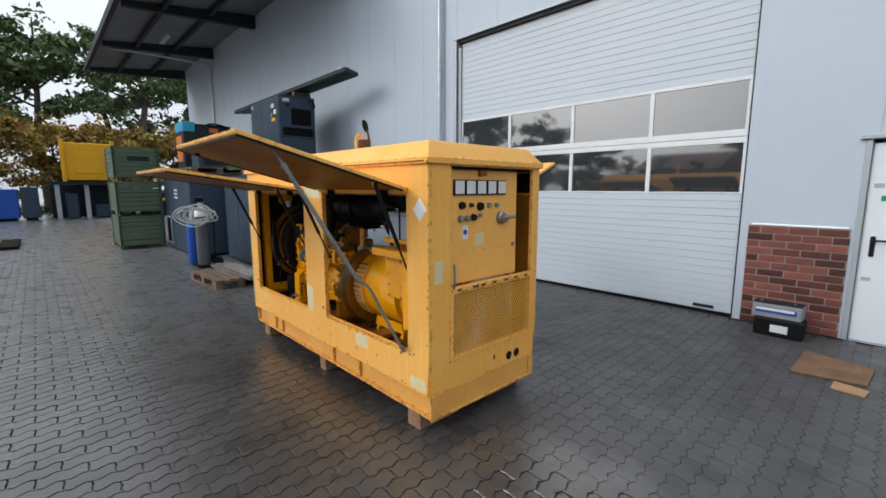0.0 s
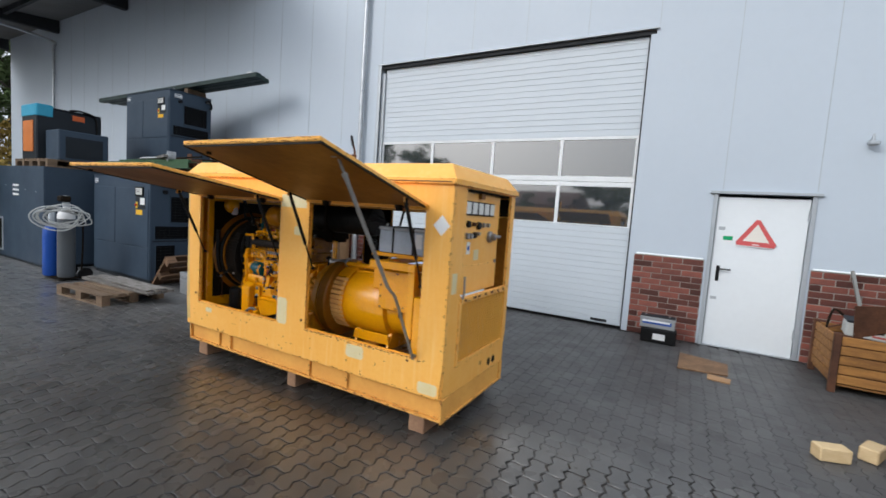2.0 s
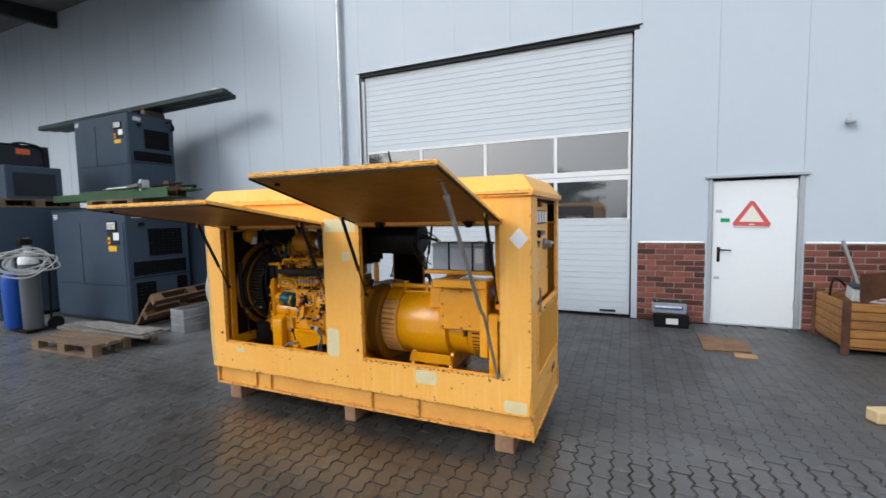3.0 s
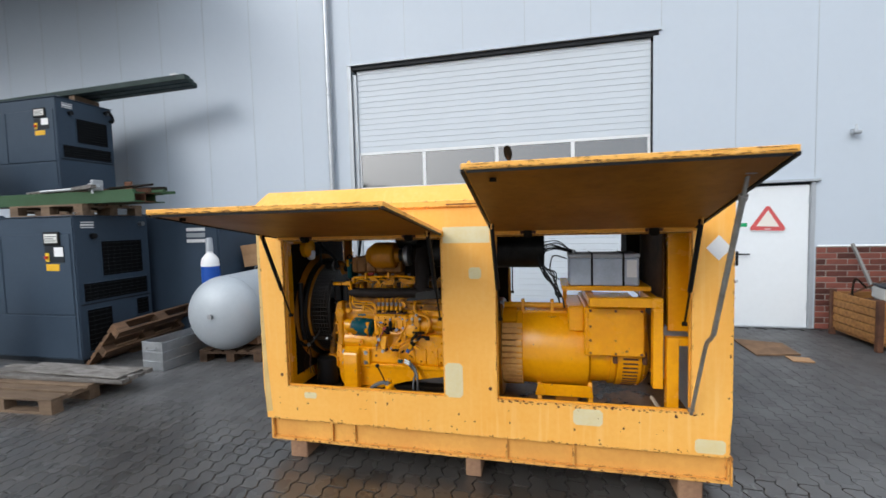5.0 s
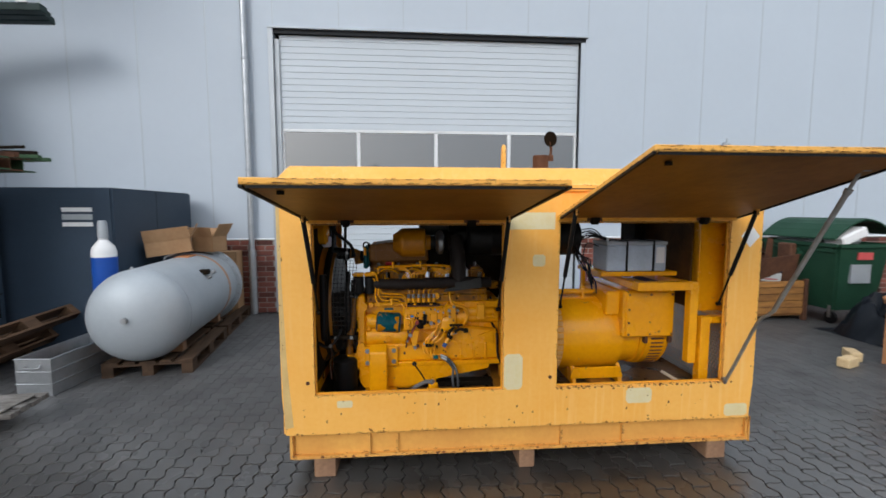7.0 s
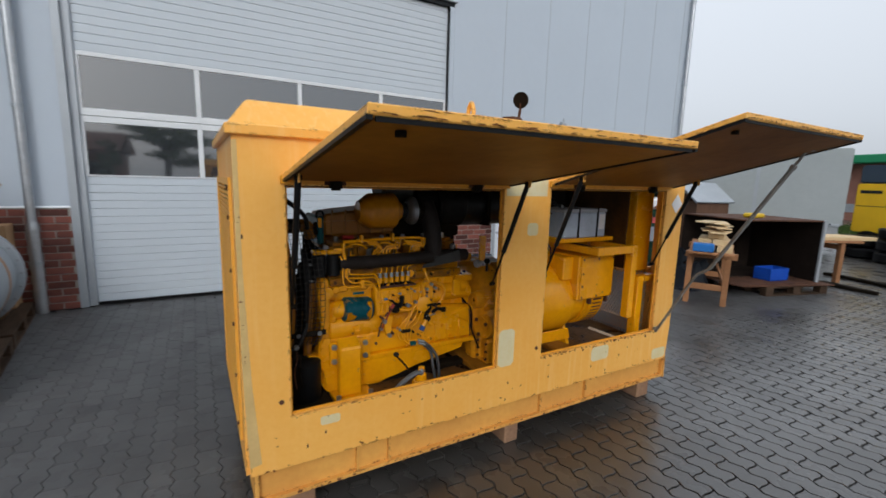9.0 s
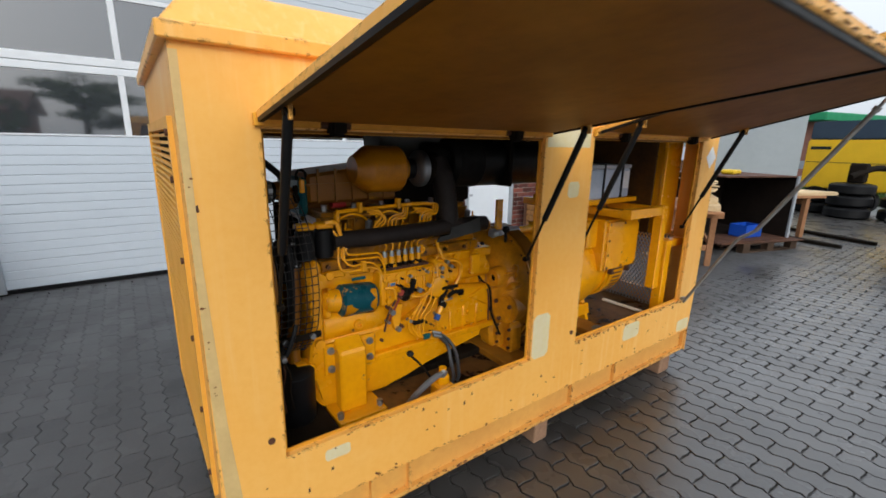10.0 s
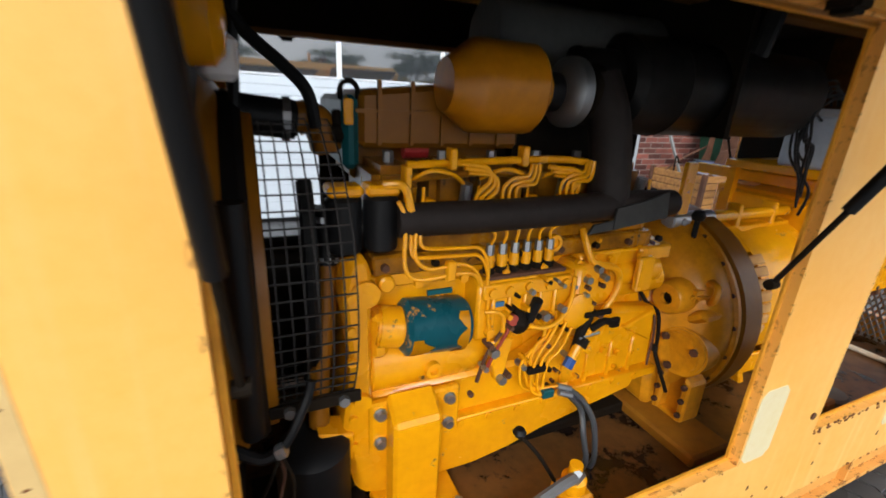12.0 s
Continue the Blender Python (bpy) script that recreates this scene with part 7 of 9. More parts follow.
for k in range(8):
    r = 0.19 + 0.024 * (k % 4)
    pts = []
    for i in range(15):
        a = 2 * math.pi * i / 14
        h = r * math.cos(a) * (1.2 + 0.12 * math.sin(k * 2.1)) + 0.03 * math.sin(3 * a + k) - 0.05 * math.sin(k * 1.3)
        up = r * math.sin(a) * (0.62 + 0.1 * math.cos(k * 1.7)) + 0.035 * math.cos(2 * a + k)
        pts.append((-8.90 + 0.45 * h + 0.015 * k, 2.58 + 0.9 * h - 0.008 * k, 1.06 + up))
    part("hose_loop", tube(pts, 0.011, seg=6, smooth=3), COIL, tr, "pale grey hose loop" if k == 0 else "", smooth=True)


def bottle(x, y, top, mat, cap, label, r=0.1, z=0.0):
    b = thing("gas_bottle", label, "gas bottle", Matrix.Translation((x, y, z)), "gas bottles")
    h = top - z - 0.30
    part("cylinder", lathe((x, y, z), (0, 0, 1), [(0, r * 0.9), (0.02, r), (h - 0.10, r)], 28), mat, b, smooth=True)
    sh = part("shoulder", lathe((x, y, z + h - 0.10), (0, 0, 1), [(0, r * 1.002), (0.06, r * 0.98), (0.11, r * 0.85), (0.16, r * 0.5), (0.18, r * 0.36), (0.20, r * 0.36)], 28), cap, b, smooth=True)
    part("valve_guard", lathe((x, y, z + h + 0.10), (0, 0, 1), [(0, r * 0.42), (0.15, r * 0.38), (0.185, r * 0.30), (0.185, 0)], 20), TRIM_GREY, b, smooth=True)
    return b


bottle(-9.46, 2.62, 1.14, BLUE, BLUE, "blue gas bottle standing on a trolley", z=0.05, r=0.125)
bottle(-9.14, 2.70, 1.42, plain("grey_bottle", (0.10, 0.11, 0.12), 0.5), WHITE_STICKER, "grey gas bottle with a white shoulder on a trolley", z=0.05, r=0.12)
part("regulator", box(-9.22, -9.05, 2.60, 2.74, 1.30, 1.40, 0.02), GRIME_SHADE, tr)
bottle(-6.93, 4.36, 1.52, BLUE, WHITE_STICKER, "blue gas bottle with a white shoulder beside the tank", r=0.115)

# pressure tank on pallets
tank = thing("pressure_tank", "silver-grey pressure tank lying on wooden pallets", "tank", Matrix.Translation((-6.2, 3.72, 0.144)))
R = 0.45
dome = [(0.26 * (1 - math.cos(a)) , R * math.sin(a)) for a in [math.pi / 2 * i / 9 for i in range(10)]]
part("shell", lathe((-6.20, 3.72, 0.584), (0.0, 1, 0), dome + [(2.02, R)], 48), TANK, tank, smooth=True)
fl = part("flange", lathe((-6.20, 5.70, 0.584), (0, 1, 0), [(0, R), (0, R + 0.06), (0.035, R + 0.06), (0.035, R + 0.02), (0.04, R + 0.06), (0.075, R + 0.06), (0.075, R - 0.02), (0.16, R - 0.2), (0.18, 0)], 48), TRIM_GREY, tank, smooth=True)
for k in range(24):
    a = 2 * math.pi * k / 24
    p = Vector((-6.20 + (R + 0.035) * math.cos(a), 5.68, 0.584 + (R + 0.035) * math.sin(a)))
    part("bolt", cyl(p, p + Vector((0, 0.12, 0)), 0.012, seg=6), STEEL, fl)
part("weld_seam", lathe((-6.20, 3.99, 0.584), (0, 1, 0), [(0, R), (0, R + 0.004), (0.012, R + 0.004), (0.012, R)], 48), TANK, tank, smooth=True)
part("strap", lathe((-6.20, 5.35, 0.584), (0, 1, 0), [(0, R), (0, R + 0.006), (0.05, R + 0.006), (0.05, R)], 48), plain("faded_strap", (0.45, 0.25, 0.14), 0.7), tank, "faded lashing strap")
part("end_plug", cyl((-6.217, 3.72, 0.596), (-6.217, 3.69, 0.596), 0.028, seg=12), STEEL, tank)
for y, a in ((4.5, 2.2), (4.75, 0.55), (4.95, 0.62)):
    p = Vector((-6.20 + R * math.cos(a), y, 0.584 + R * math.sin(a)))
    q = p + Vector((math.cos(a), 0, math.sin(a))) * 0.05
    part("nozzle", cyl(p - (q - p) * 0.3, q, 0.022, seg=12), STEEL, tank)
part("valve", box(-5.90, -5.80, 4.70, 4.80, 0.86, 0.92, 0.01), GRIME_SHADE, tank)
for y in (4.2, 5.4):
    part("saddle", box(-6.5, -5.9, y - 0.05, y + 0.05, 0.144, 0.24, 0.006), BLOCK_WOOD, tank)
part("handle_rail", tube([(-6.32, 4.9, 1.02), (-6.30, 4.92, 1.06), (-6.28, 5.4, 1.06), (-6.28, 5.42, 1.02)], 0.01, seg=6), STEEL, tank)
part("cap_strip", box(-6.28, -6.12, 5.05, 5.35, 1.018, 1.04, 0.006, m=None), plain("orange_strap", (0.5, 0.2, 0.08), 0.7), tank)
tank.matrix_basis = Matrix.Translation((-6.27, 3.60, 0.156)) @ Matrix.Rotation(radians(7.2), 4, "Z")


def carton(name, label, x, y, z, w, d, h, turn=0.0, open_flaps=True, tilt=0.0, lean=0.0):
    m = pose(x, y, z, tilt, lean, turn)
    c = thing(name, label, "cardboard box", m, "cardboard boxes")
    for a in ((-w / 2, w / 2, -d / 2, -d / 2 + 0.006), (-w / 2, w / 2, d / 2 - 0.006, d / 2), (-w / 2, -w / 2 + 0.006, -d / 2, d / 2), (w / 2 - 0.006, w / 2, -d / 2, d / 2)):
        part("side", box(*a, 0, h, m=m), CARD, c)
    part("bottom", box(-w / 2, w / 2, -d / 2, d / 2, 0, 0.006, m=m), CARD, c)
    if open_flaps:
        for sgn, ang in ((-1, -72), (1, 48)):
            part("lid_flap", box(-w / 2, w / 2, 0, d * 0.45, 0, 0.005, m=m @ Matrix.Translation((0, sgn * d / 2, h)) @ Matrix.Rotation(radians(ang if sgn > 0 else 180 + ang), 4, "X")), CARD, c)
        part("lid_flap", box(0, 0.2, -d / 2, d / 2, 0, 0.005, m=m @ Matrix.Translation((w / 2, 0, h)) @ Matrix.Rotation(radians(-58), 4, "Y")), CARD, c)
    else:
        part("lid", box(-w / 2, w / 2, -d / 2, d / 2, h - 0.006, h + 0.001, m=m), CARD, c)
    return c


carton("cardboard_box", "torn open brown cardboard box lying on the tank", -6.66, 5.14, 1.065, 0.48, 0.34, 0.17, 24, True, -4, -7)
carton("cardboard_box", "open brown cardboard box lying on the tank", -6.40, 5.62, 1.06, 0.30, 0.30, 0.20, -12)
carton("cardboard_box", "tall closed brown cardboard box against the hall wall", -6.40, 6.22, 0.0, 0.30, 0.30, 1.0, 4, False)

# galvanised trough
tg = thing("metal_trough", "open galvanised sheet metal trough on the paving", "trough", pose(-6.915, 3.81, 0, 0, 0, -4))
m = WORLD[tg.name]
for a in ((-0.155, 0.155, -0.40, -0.395), (-0.155, 0.155, 0.395, 0.40), (-0.155, -0.15, -0.4, 0.4), (0.15, 0.155, -0.4, 0.4)):
    w_ = part("wall", box(*a, 0.0, 0.335, m=m), ZINC, tg)
part("base", box(-0.155, 0.155, -0.4, 0.4, 0.0, 0.006, m=m), ZINC, tg)
for z in (0.105, 0.215, 0.328):
    part("bead", tube([m @ Vector(p) for p in ((-0.155, -0.4, z), (0.155, -0.4, z), (0.155, 0.4, z), (-0.155, 0.4, z), (-0.155, -0.4, z))], 0.007, seg=6, smooth=0), ZINC, tg)
for k, (a0, a1, tn) in enumerate(((-0.30, 0.05, 20), (-0.1, 0.3, -15), (-0.2, 0.25, 5))):
    part("scrap", box(-0.05, 0.05, a0, a1, 0.02 + 0.08 * k, 0.09 + 0.08 * k, 0.01, m=m @ Matrix.Rotation(radians(tn), 4, "Z")), RUST, tg)
part("handle", tube([m @ Vector(p) for p in ((-0.06, -0.402, 0.275), (-0.06, -0.425, 0.255), (0.06, -0.425, 0.255), (0.06, -0.402, 0.275))], 0.006, seg=6), STEEL, tg)

# long green steel sections across the stack, and dark ones on top
beam = thing("steel_sections", "green and rusty steel sections lying across the pallet stack", "steel sections", Matrix.Translation((-9, 3.8, 1.944)))
for k in range(3):
    part("green_section", slab([(3.60 + 0.17 * k, 1.976), (3.74 + 0.17 * k, 1.976), (3.74 + 0.17 * k, 1.988), (3.61 + 0.17 * k, 1.988), (3.61 + 0.17 * k, 2.08), (3.74 + 0.17 * k, 2.08), (3.74 + 0.17 * k, 2.092), (3.60 + 0.17 * k, 2.092)], "x", -10.3 + 0.3 * k, -7.26 - 0.03 * k), GREEN_STEEL if k != 1 else RUST, beam)
for k in range(5):
    y = 3.65 + 0.12 * k
    part("bar", box(-9.6 + 0.4 * (k % 2), -7.34 + 0.10 * (k % 3), y, y + 0.05, 2.094, 2.13 + 0.012 * (k % 2), 0.004), RUST if k % 2 else GREEN_STEEL, beam)
random.seed(5)
for k in range(9):
    x, y = random.uniform(-9.1, -7.8), random.uniform(3.62, 4.1)
    part("offcut", box(-random.uniform(0.2, 0.55), 0.5, -0.03, 0.03, 0.0, random.uniform(0.02, 0.05), 0.003, m=pose(x, y, 2.142, 0, random.uniform(-2, 2), random.uniform(-25, 25))), (RUST, WEATHERED, GRIME_SHADE)[k % 3], beam)
part("clamp_head", box(-8.05, -7.92, 3.65, 3.76, 2.13, 2.23, 0.02), ZINC, beam, "zinc clamp on a rod")
part("clamp_rod", tube([(-8.75, 3.62, 2.15), (-8.3, 3.66, 2.165), (-7.9, 3.70, 2.18)], 0.014, seg=8, smooth=0), ZINC, beam)
part("clamp_jaw", box(-7.97, -7.93, 3.64, 3.78, 2.05, 2.27, 0.008), ZINC, beam)
part("angle_end", slab([(3.70, 2.13), (3.80, 2.13), (3.80, 2.24), (3.79, 2.24), (3.79, 2.14), (3.70, 2.14)], "x", -7.62, -7.5), RUST, beam)
part("pipe_end", tube([(-7.7, 3.66, 2.15), (-7.13, 3.74, 2.18)], 0.014, seg=8), GRIME_SHADE, beam)
DARK_GREEN = material("dark_green_steel", (0.026, 0.045, 0.042), 0.5, dark=(0.014, 0.022, 0.021), amount=0.6, scale=4, fine=30, spots=(0.08, 0.04, 0.025), spot_at=0.72)
top = thing("steel_sections", "dark green steel sections lying on a high cabinet", "steel sections", Matrix.Translation((-10.70, 5.44, 3.87)))
m = Matrix.Translation((-10.70, 5.44, 3.87)) @ Matrix.Rotation(radians(7.5), 4, "Z") @ Matrix.Rotation(radians(-4.0), 4, "Y")
for k in range(3):
    part("section", box(-2.75 + 0.1 * k, 2.45 - 0.05 * k, -0.24 + 0.16 * k, -0.10 + 0.16 * k, 0.06, 0.15, 0.006, m=m), DARK_GREEN, top)
for x in (-0.9, 0.35):
    part("spacer", box(x - 0.05, x + 0.05, -0.22, 0.25, -0.09, 0.06, m=m), PALLET, top)
part("tie", box(2.2, 2.32, -0.26, 0.26, 0.145, 0.17, 0.004, m=m), WHITE_STICKER, top, "white wrapping on the ends")

# machine with a blue top and orange panel, and low boxes, on the cooler cabinet
mc = thing("welding_machine", "black machine with a blue top and orange panel, on a pallet", "machine", Matrix.Translation((-11.65, 3.6, 2.044)))
part("body", box(-12.0, -11.28, 2.99, 4.05, 2.046, 3.05, 0.02), CAB_DARK, mc)
part("blue_top", box(-12.01, -11.27, 2.98, 3.25, 2.88, 3.12, 0.02), plain("sky_blue_plastic", (0.03, 0.30, 0.45), 0.45), mc)
part("lid", box(-12.0, -11.28, 3.25, 4.05, 3.05, 3.08, 0.01), CAB_DARK, mc)
part("orange_panel", box(-11.9, -11.42, 2.975, 2.99, 2.2, 2.80, 0.006), plain("orange_panel", (0.55, 0.16, 0.03), 0.5), mc)
part("frame_tube", tube([(-11.27, 3.9, 2.1), (-11.25, 3.95, 2.95), (-11.25, 3.7, 3.1), (-11.27, 3.5, 3.08)], 0.02, seg=8), BLACK, mc)
part("orange_tag", box(-11.279, -11.272, 3.55, 3.75, 2.90, 3.0), plain("orange_tag", (0.6, 0.12, 0.03), 0.5), mc)
lb = thing("cabinet_box", "low blue-grey equipment box on the stacked pallets", "box", Matrix.Translation((-10.9, 3.6, 2.044)))
part("body", box(-11.2, -10.6, 3.1, 3.9, 2.046, 2.62, 0.015), CAB_GREY, lb)
part("panel", box(-10.6, -10.594, 3.2, 3.8, 2.1, 2.5), CAB_DARK, lb)

# stacked green stillages
def stillage(z):
    s = thing("steel_stillage", "olive green corrugated steel stillage in a stack", "stillage", Matrix.Translation((-13.9, 2.3, z)), "stacked stillages")
    x0, x1, y0, y1 = -14.6, -13.25, 1.83, 2.80
    for k in range(6):
        zz = z + 0.12 + 0.115 * k
        part("side_rib", box(x1 - 0.03 + 0.018 * (k % 2), x1, y0, y1, zz, zz + 0.105, 0.006), STILLAGE_GREEN, s)
        part("side_rib", box(x0, x1, y0, y0 + 0.03 - 0.018 * (k % 2), zz, zz + 0.105, 0.006), STILLAGE_GREEN, s)
        part("side_rib", box(x0, x1, y1 - 0.03 + 0.018 * (k % 2), y1, zz, zz + 0.105, 0.006), STILLAGE_GREEN, s)
        part("side_rib", box(x0, x0 + 0.03, y0, y1, zz, zz + 0.105, 0.006), STILLAGE_GREEN, s)
    for x in (x0, x1 - 0.06):
        for y in (y0 - 0.02, y1 - 0.04):
            part("post", box(x, x + 0.06, y, y + 0.06, z, z + 0.86, 0.004), STILLAGE_GREEN, s)
    part("rim", sheet_with_holes("z", z + 0.81, z + 0.85, x0, x1, y0, y1, [(x0 + 0.04, x1 - 0.04, y0 + 0.04, y1 - 0.04)]), STILLAGE_GREEN, s)
    part("bottom", box(x0, x1, y0, y1, z + 0.09, z + 0.12), STILLAGE_GREEN, s)
    if z > 1.5:
        part("bar_text", box(x1, x1 + 0.002, y0 + 0.3, y1 - 0.2, z + 0.5, z + 0.62), CAB_DARK, s)


for z in (0.0, 0.88, 1.76):
    stillage(z)

# ---- beside the door and the work corner ----
bx = thing("battery_stack", "two old car batteries stacked by the brick plinth", "battery", Matrix.Translation((-0.40, 6.1, 0)))
part("lower_case", box(-0.62, -0.19, 5.97, 6.2, 0.0, 0.19, 0.012), BLACK, bx)
part("label", box(-0.47, -0.32, 5.966, 5.97, 0.05, 0.13), WHITE_STICKER, bx, "torn white paper label")
part("upper_case", box(-0.645, -0.215, 5.99, 6.21, 0.192, 0.345, 0.012), plain("grey_case", (0.28, 0.29, 0.30), 0.5), bx, "grey battery with a blue stripe")
part("stripe", box(-0.61, -0.26, 5.986, 5.99, 0.25, 0.30), BLUE, bx)
part("stripe_light", box(-0.61, -0.28, 5.984, 5.987, 0.275, 0.30), WHITE_STICKER, bx)
for x in (-0.58, -0.29):
    part("terminal", cyl((x, 6.08, 0.345), (x, 6.08, 0.37), 0.014, seg=10), STEEL, bx)
part("lid", box(-0.64, -0.22, 5.995, 6.205, 0.345, 0.352, 0.002), CAB_DARK, bx)

board = thing("chipboard_sheet", "worn brown board lying on the paving by the door", "board", pose(0.10, 5.30, 0.0, 0, 0, 4))
part("sheet", slab([(-0.15, 4.97), (0.33, 5.05), (0.36, 5.52), (-0.13, 5.66)], "z", 0.004, 0.018), material("damp_brown_board", (0.24, 0.135, 0.07), 0.8, dark=(0.10, 0.06, 0.035), amount=0.9, scale=4, fine=30, bump=0.2), board)
b2 = solid("wood_offcut", slab([(0.13, 4.80), (0.33, 4.78), (0.35, 4.93), (0.14, 4.98)], "z", 0.003, 0.015), CARD, "small pale wood offcut lying on the paving", "offcut", base=(0.24, 4.88, 0))

for x, y, tn in ((0.83, 3.50, 20), (1.10, 3.70, 62)):
    solid("wood_offcut", box(-0.10, 0.10, -0.055, 0.055, 0.002, 0.10, 0.008, m=pose(x, y, 0, 0, 0, tn)), NEW_WOOD, "pale square timber offcut on the paving", "offcut", "timber offcuts", base=(x, y, 0))

# timber slatted crate with scrap
cr = thing("scrap_crate", "yellow-brown slatted crate full of scrap against the hall wall", "crate", Matrix.Translation((1.67, 5.7, 0)))
CRATE = material("oiled_crate_wood", (0.36, 0.17, 0.045), 0.7, dark=(0.12, 0.05, 0.02), amount=0.8, scale=4, fine=40, bump=0.25, stretch=(1, 6, 6), per_piece=0.2)
for k in range(5):
    z = 0.10 + 0.098 * k
    part("slat", box(1.26, 2.10, 5.30, 5.325, z, z + 0.088, 0.006), CRATE, cr)
    part("slat", box(1.22, 1.245, 5.32, 6.15, z, z + 0.088, 0.006), CRATE, cr)
    part("slat", box(2.095, 2.12, 5.32, 6.15, z, z + 0.088, 0.006), CRATE, cr)
    part("slat", box(1.26, 2.10, 6.13, 6.155, z, z + 0.088, 0.006), CRATE, cr)
for x in (1.20, 2.075):
    for y in (5.28, 6.11):
        part("corner_post", box(x, x + 0.06, y, y + 0.06, 0, 0.61, 0.006), RUST, cr)
part("bottom", box(1.24, 2.10, 5.32, 6.13, 0.07, 0.09), CRATE, cr)
sc = thing("scrap_sheets", "rusty bent sheets and bars standing in the crate", "scrap", Matrix.Translation((1.7, 5.7, 0.09)))
part("sheet", box(1.45, 2.05, 5.55, 5.56, 0.09, 1.05, m=Matrix.Translation((1.7, 5.7, 0)) @ Matrix.Rotation(radians(18), 4, "X") @ Matrix.Rotation(radians(-8), 4, "Y") @ Matrix.Translation((-1.7, -5.7, 0))), RUST, sc)
part("sheet", slab([(1.55, 0.09), (2.09, 0.09), (2.09, 1.16), (2.0, 1.18), (1.95, 0.80)], "y", 5.9, 5.91), RUST, sc)
part("fill", box(1.25, 2.09, 5.33, 6.12, 0.09, 0.50, 0.05), RUST, sc)
part("lath", tube([(1.66, 5.9, 0.3), (1.52, 6.30, 1.20)], 0.022, seg=4), plain("grey_lath", (0.2, 0.2, 0.19), 0.7), sc)
part("bar", tube([(1.3, 6.0, 0.55), (1.7, 6.05, 0.72), (2.1, 6.0, 0.9)], 0.012, seg=6), RUST, sc)
part("bar", tube([(1.24, 5.8, 0.55), (1.30, 5.85, 0.78), (1.45, 5.9, 0.66)], 0.012, seg=6), GRIME_SHADE, sc)
part("mount", box(2.02, 2.12, 5.5, 5.75, 0.6, 1.12, 0.02), RUST, sc)
ob_ = thing("battery", "old grey battery with faded print lying on the scrap crate", "battery", pose(1.52, 5.46, 0.585, 4, 3, -6))
m = WORLD[ob_.name]
part("case", box(-0.22, 0.22, -0.12, 0.12, 0.0, 0.14, 0.012, m=m), plain("pale_case", (0.42, 0.43, 0.42), 0.5), ob_)
part("lid", box(-0.225, 0.225, -0.125, 0.125, 0.14, 0.165, 0.008, m=m), CAB_DARK, ob_)
part("print_bar", box(-0.16, 0.06, -0.123, -0.12, 0.07, 0.10, m=m), GRIME_SHADE, ob_)
part("print_bar", box(-0.02, 0.16, -0.123, -0.12, 0.03, 0.05, m=m), plain("faded_red", (0.35, 0.08, 0.07), 0.6), ob_)

# waste container
bn = thing("waste_container", "dark green plastic waste container with its lid ajar, overfull", "waste container", Matrix.Translation((2.6, 5.6, 0)))
bx0, bx1, by0, by1 = 2.2, 3.0, 4.95, 6.25
bm = bmesh.new()
prof = ((0.20, 0.10), (0.55, 0.05), (1.10, 0.0), (1.10, -0.035), (1.15, -0.035))
rings = [[bm.verts.new(p) for p in ((bx0 + d, by0 + d, z), (bx1 - d, by0 + d, z), (bx1 - d, by1 - d, z), (bx0 + d, by1 - d, z))] for z, d in prof]
bm.faces.new(rings[0][::-1])
for a, b in zip(rings, rings[1:]):
    for k in range(4):
        bm.faces.new((a[k], a[(k + 1) % 4], b[(k + 1) % 4], b[k]))
bmesh.ops.bevel(bm, geom=[e for e in bm.edges if abs(e.verts[0].co.z - e.verts[1].co.z) > 0.02], offset=0.03, segments=2, affect="EDGES")
part("tub", bm, BIN_GREEN, bn, smooth=True)
part("fill", box(bx0 + 0.03, bx1 - 0.03, by0 + 0.03, by1 - 0.03, 0.9, 1.12, 0.04), GRIME_SHADE, bn)
for xa, za, xb, zb in ((2.17, 1.20, 2.60, 1.47), (3.06, 1.27, 2.61, 1.475)):
    for k in range(4):
        t0, t1 = k / 4, (k + 1) / 4
        bow = lambda t: 0.05 * math.sin(math.pi * t)
        p = [(xa + (xb - xa) * t, za + (zb - za) * t + bow(t)) for t in (t0, t1)]
        part("lid_panel", slab([p[0], p[1], (p[1][0], p[1][1] + 0.028), (p[0][0], p[0][1] + 0.028)], "y", 4.98, 6.22, 0.004), BIN_GREEN, bn)
for x, y in ((2.32, 5.1), (2.88, 5.1), (2.32, 6.1), (2.88, 6.1)):
    w_ = part("wheel", cyl((x - 0.025, y, 0.09), (x + 0.025, y, 0.09), 0.09, bevel=0.01), BLACK, bn)
    part("fork", box(x - 0.04, x + 0.04, y - 0.02, y + 0.02, 0.09, 0.26), STEEL, w_)
part("trunnion", cyl((bx0 - 0.07, 5.55, 0.98), (bx0 + 0.02, 5.55, 0.98), 0.06), BIN_GREEN, bn)
part("red_sticker", box(2.50, 2.72, by0 - 0.008, by0 + 0.03, 0.93, 1.03), RED, bn, "red and white sticker")
part("paper_notice", box(2.42, 2.72, by0 + 0.006, by0 + 0.04, 0.60, 0.86), TRIM_GREY, bn, "torn grey paper notice")
part("side_rib", box(bx0 - 0.012, bx0 + 0.03, 5.0, 6.2, 1.02, 1.09, 0.006), BIN_GREEN, bn)
wb = solid("foam_offcut", box(-0.20, 0.20, -0.15, 0.15, -0.07, 0.07, 0.02, m=pose(2.47, 5.12, 1.25, 0, -24, 0)), WHITE_STICKER, "white foam block sticking out of the waste container", "foam", base=(2.4, 5.2, 1.12))
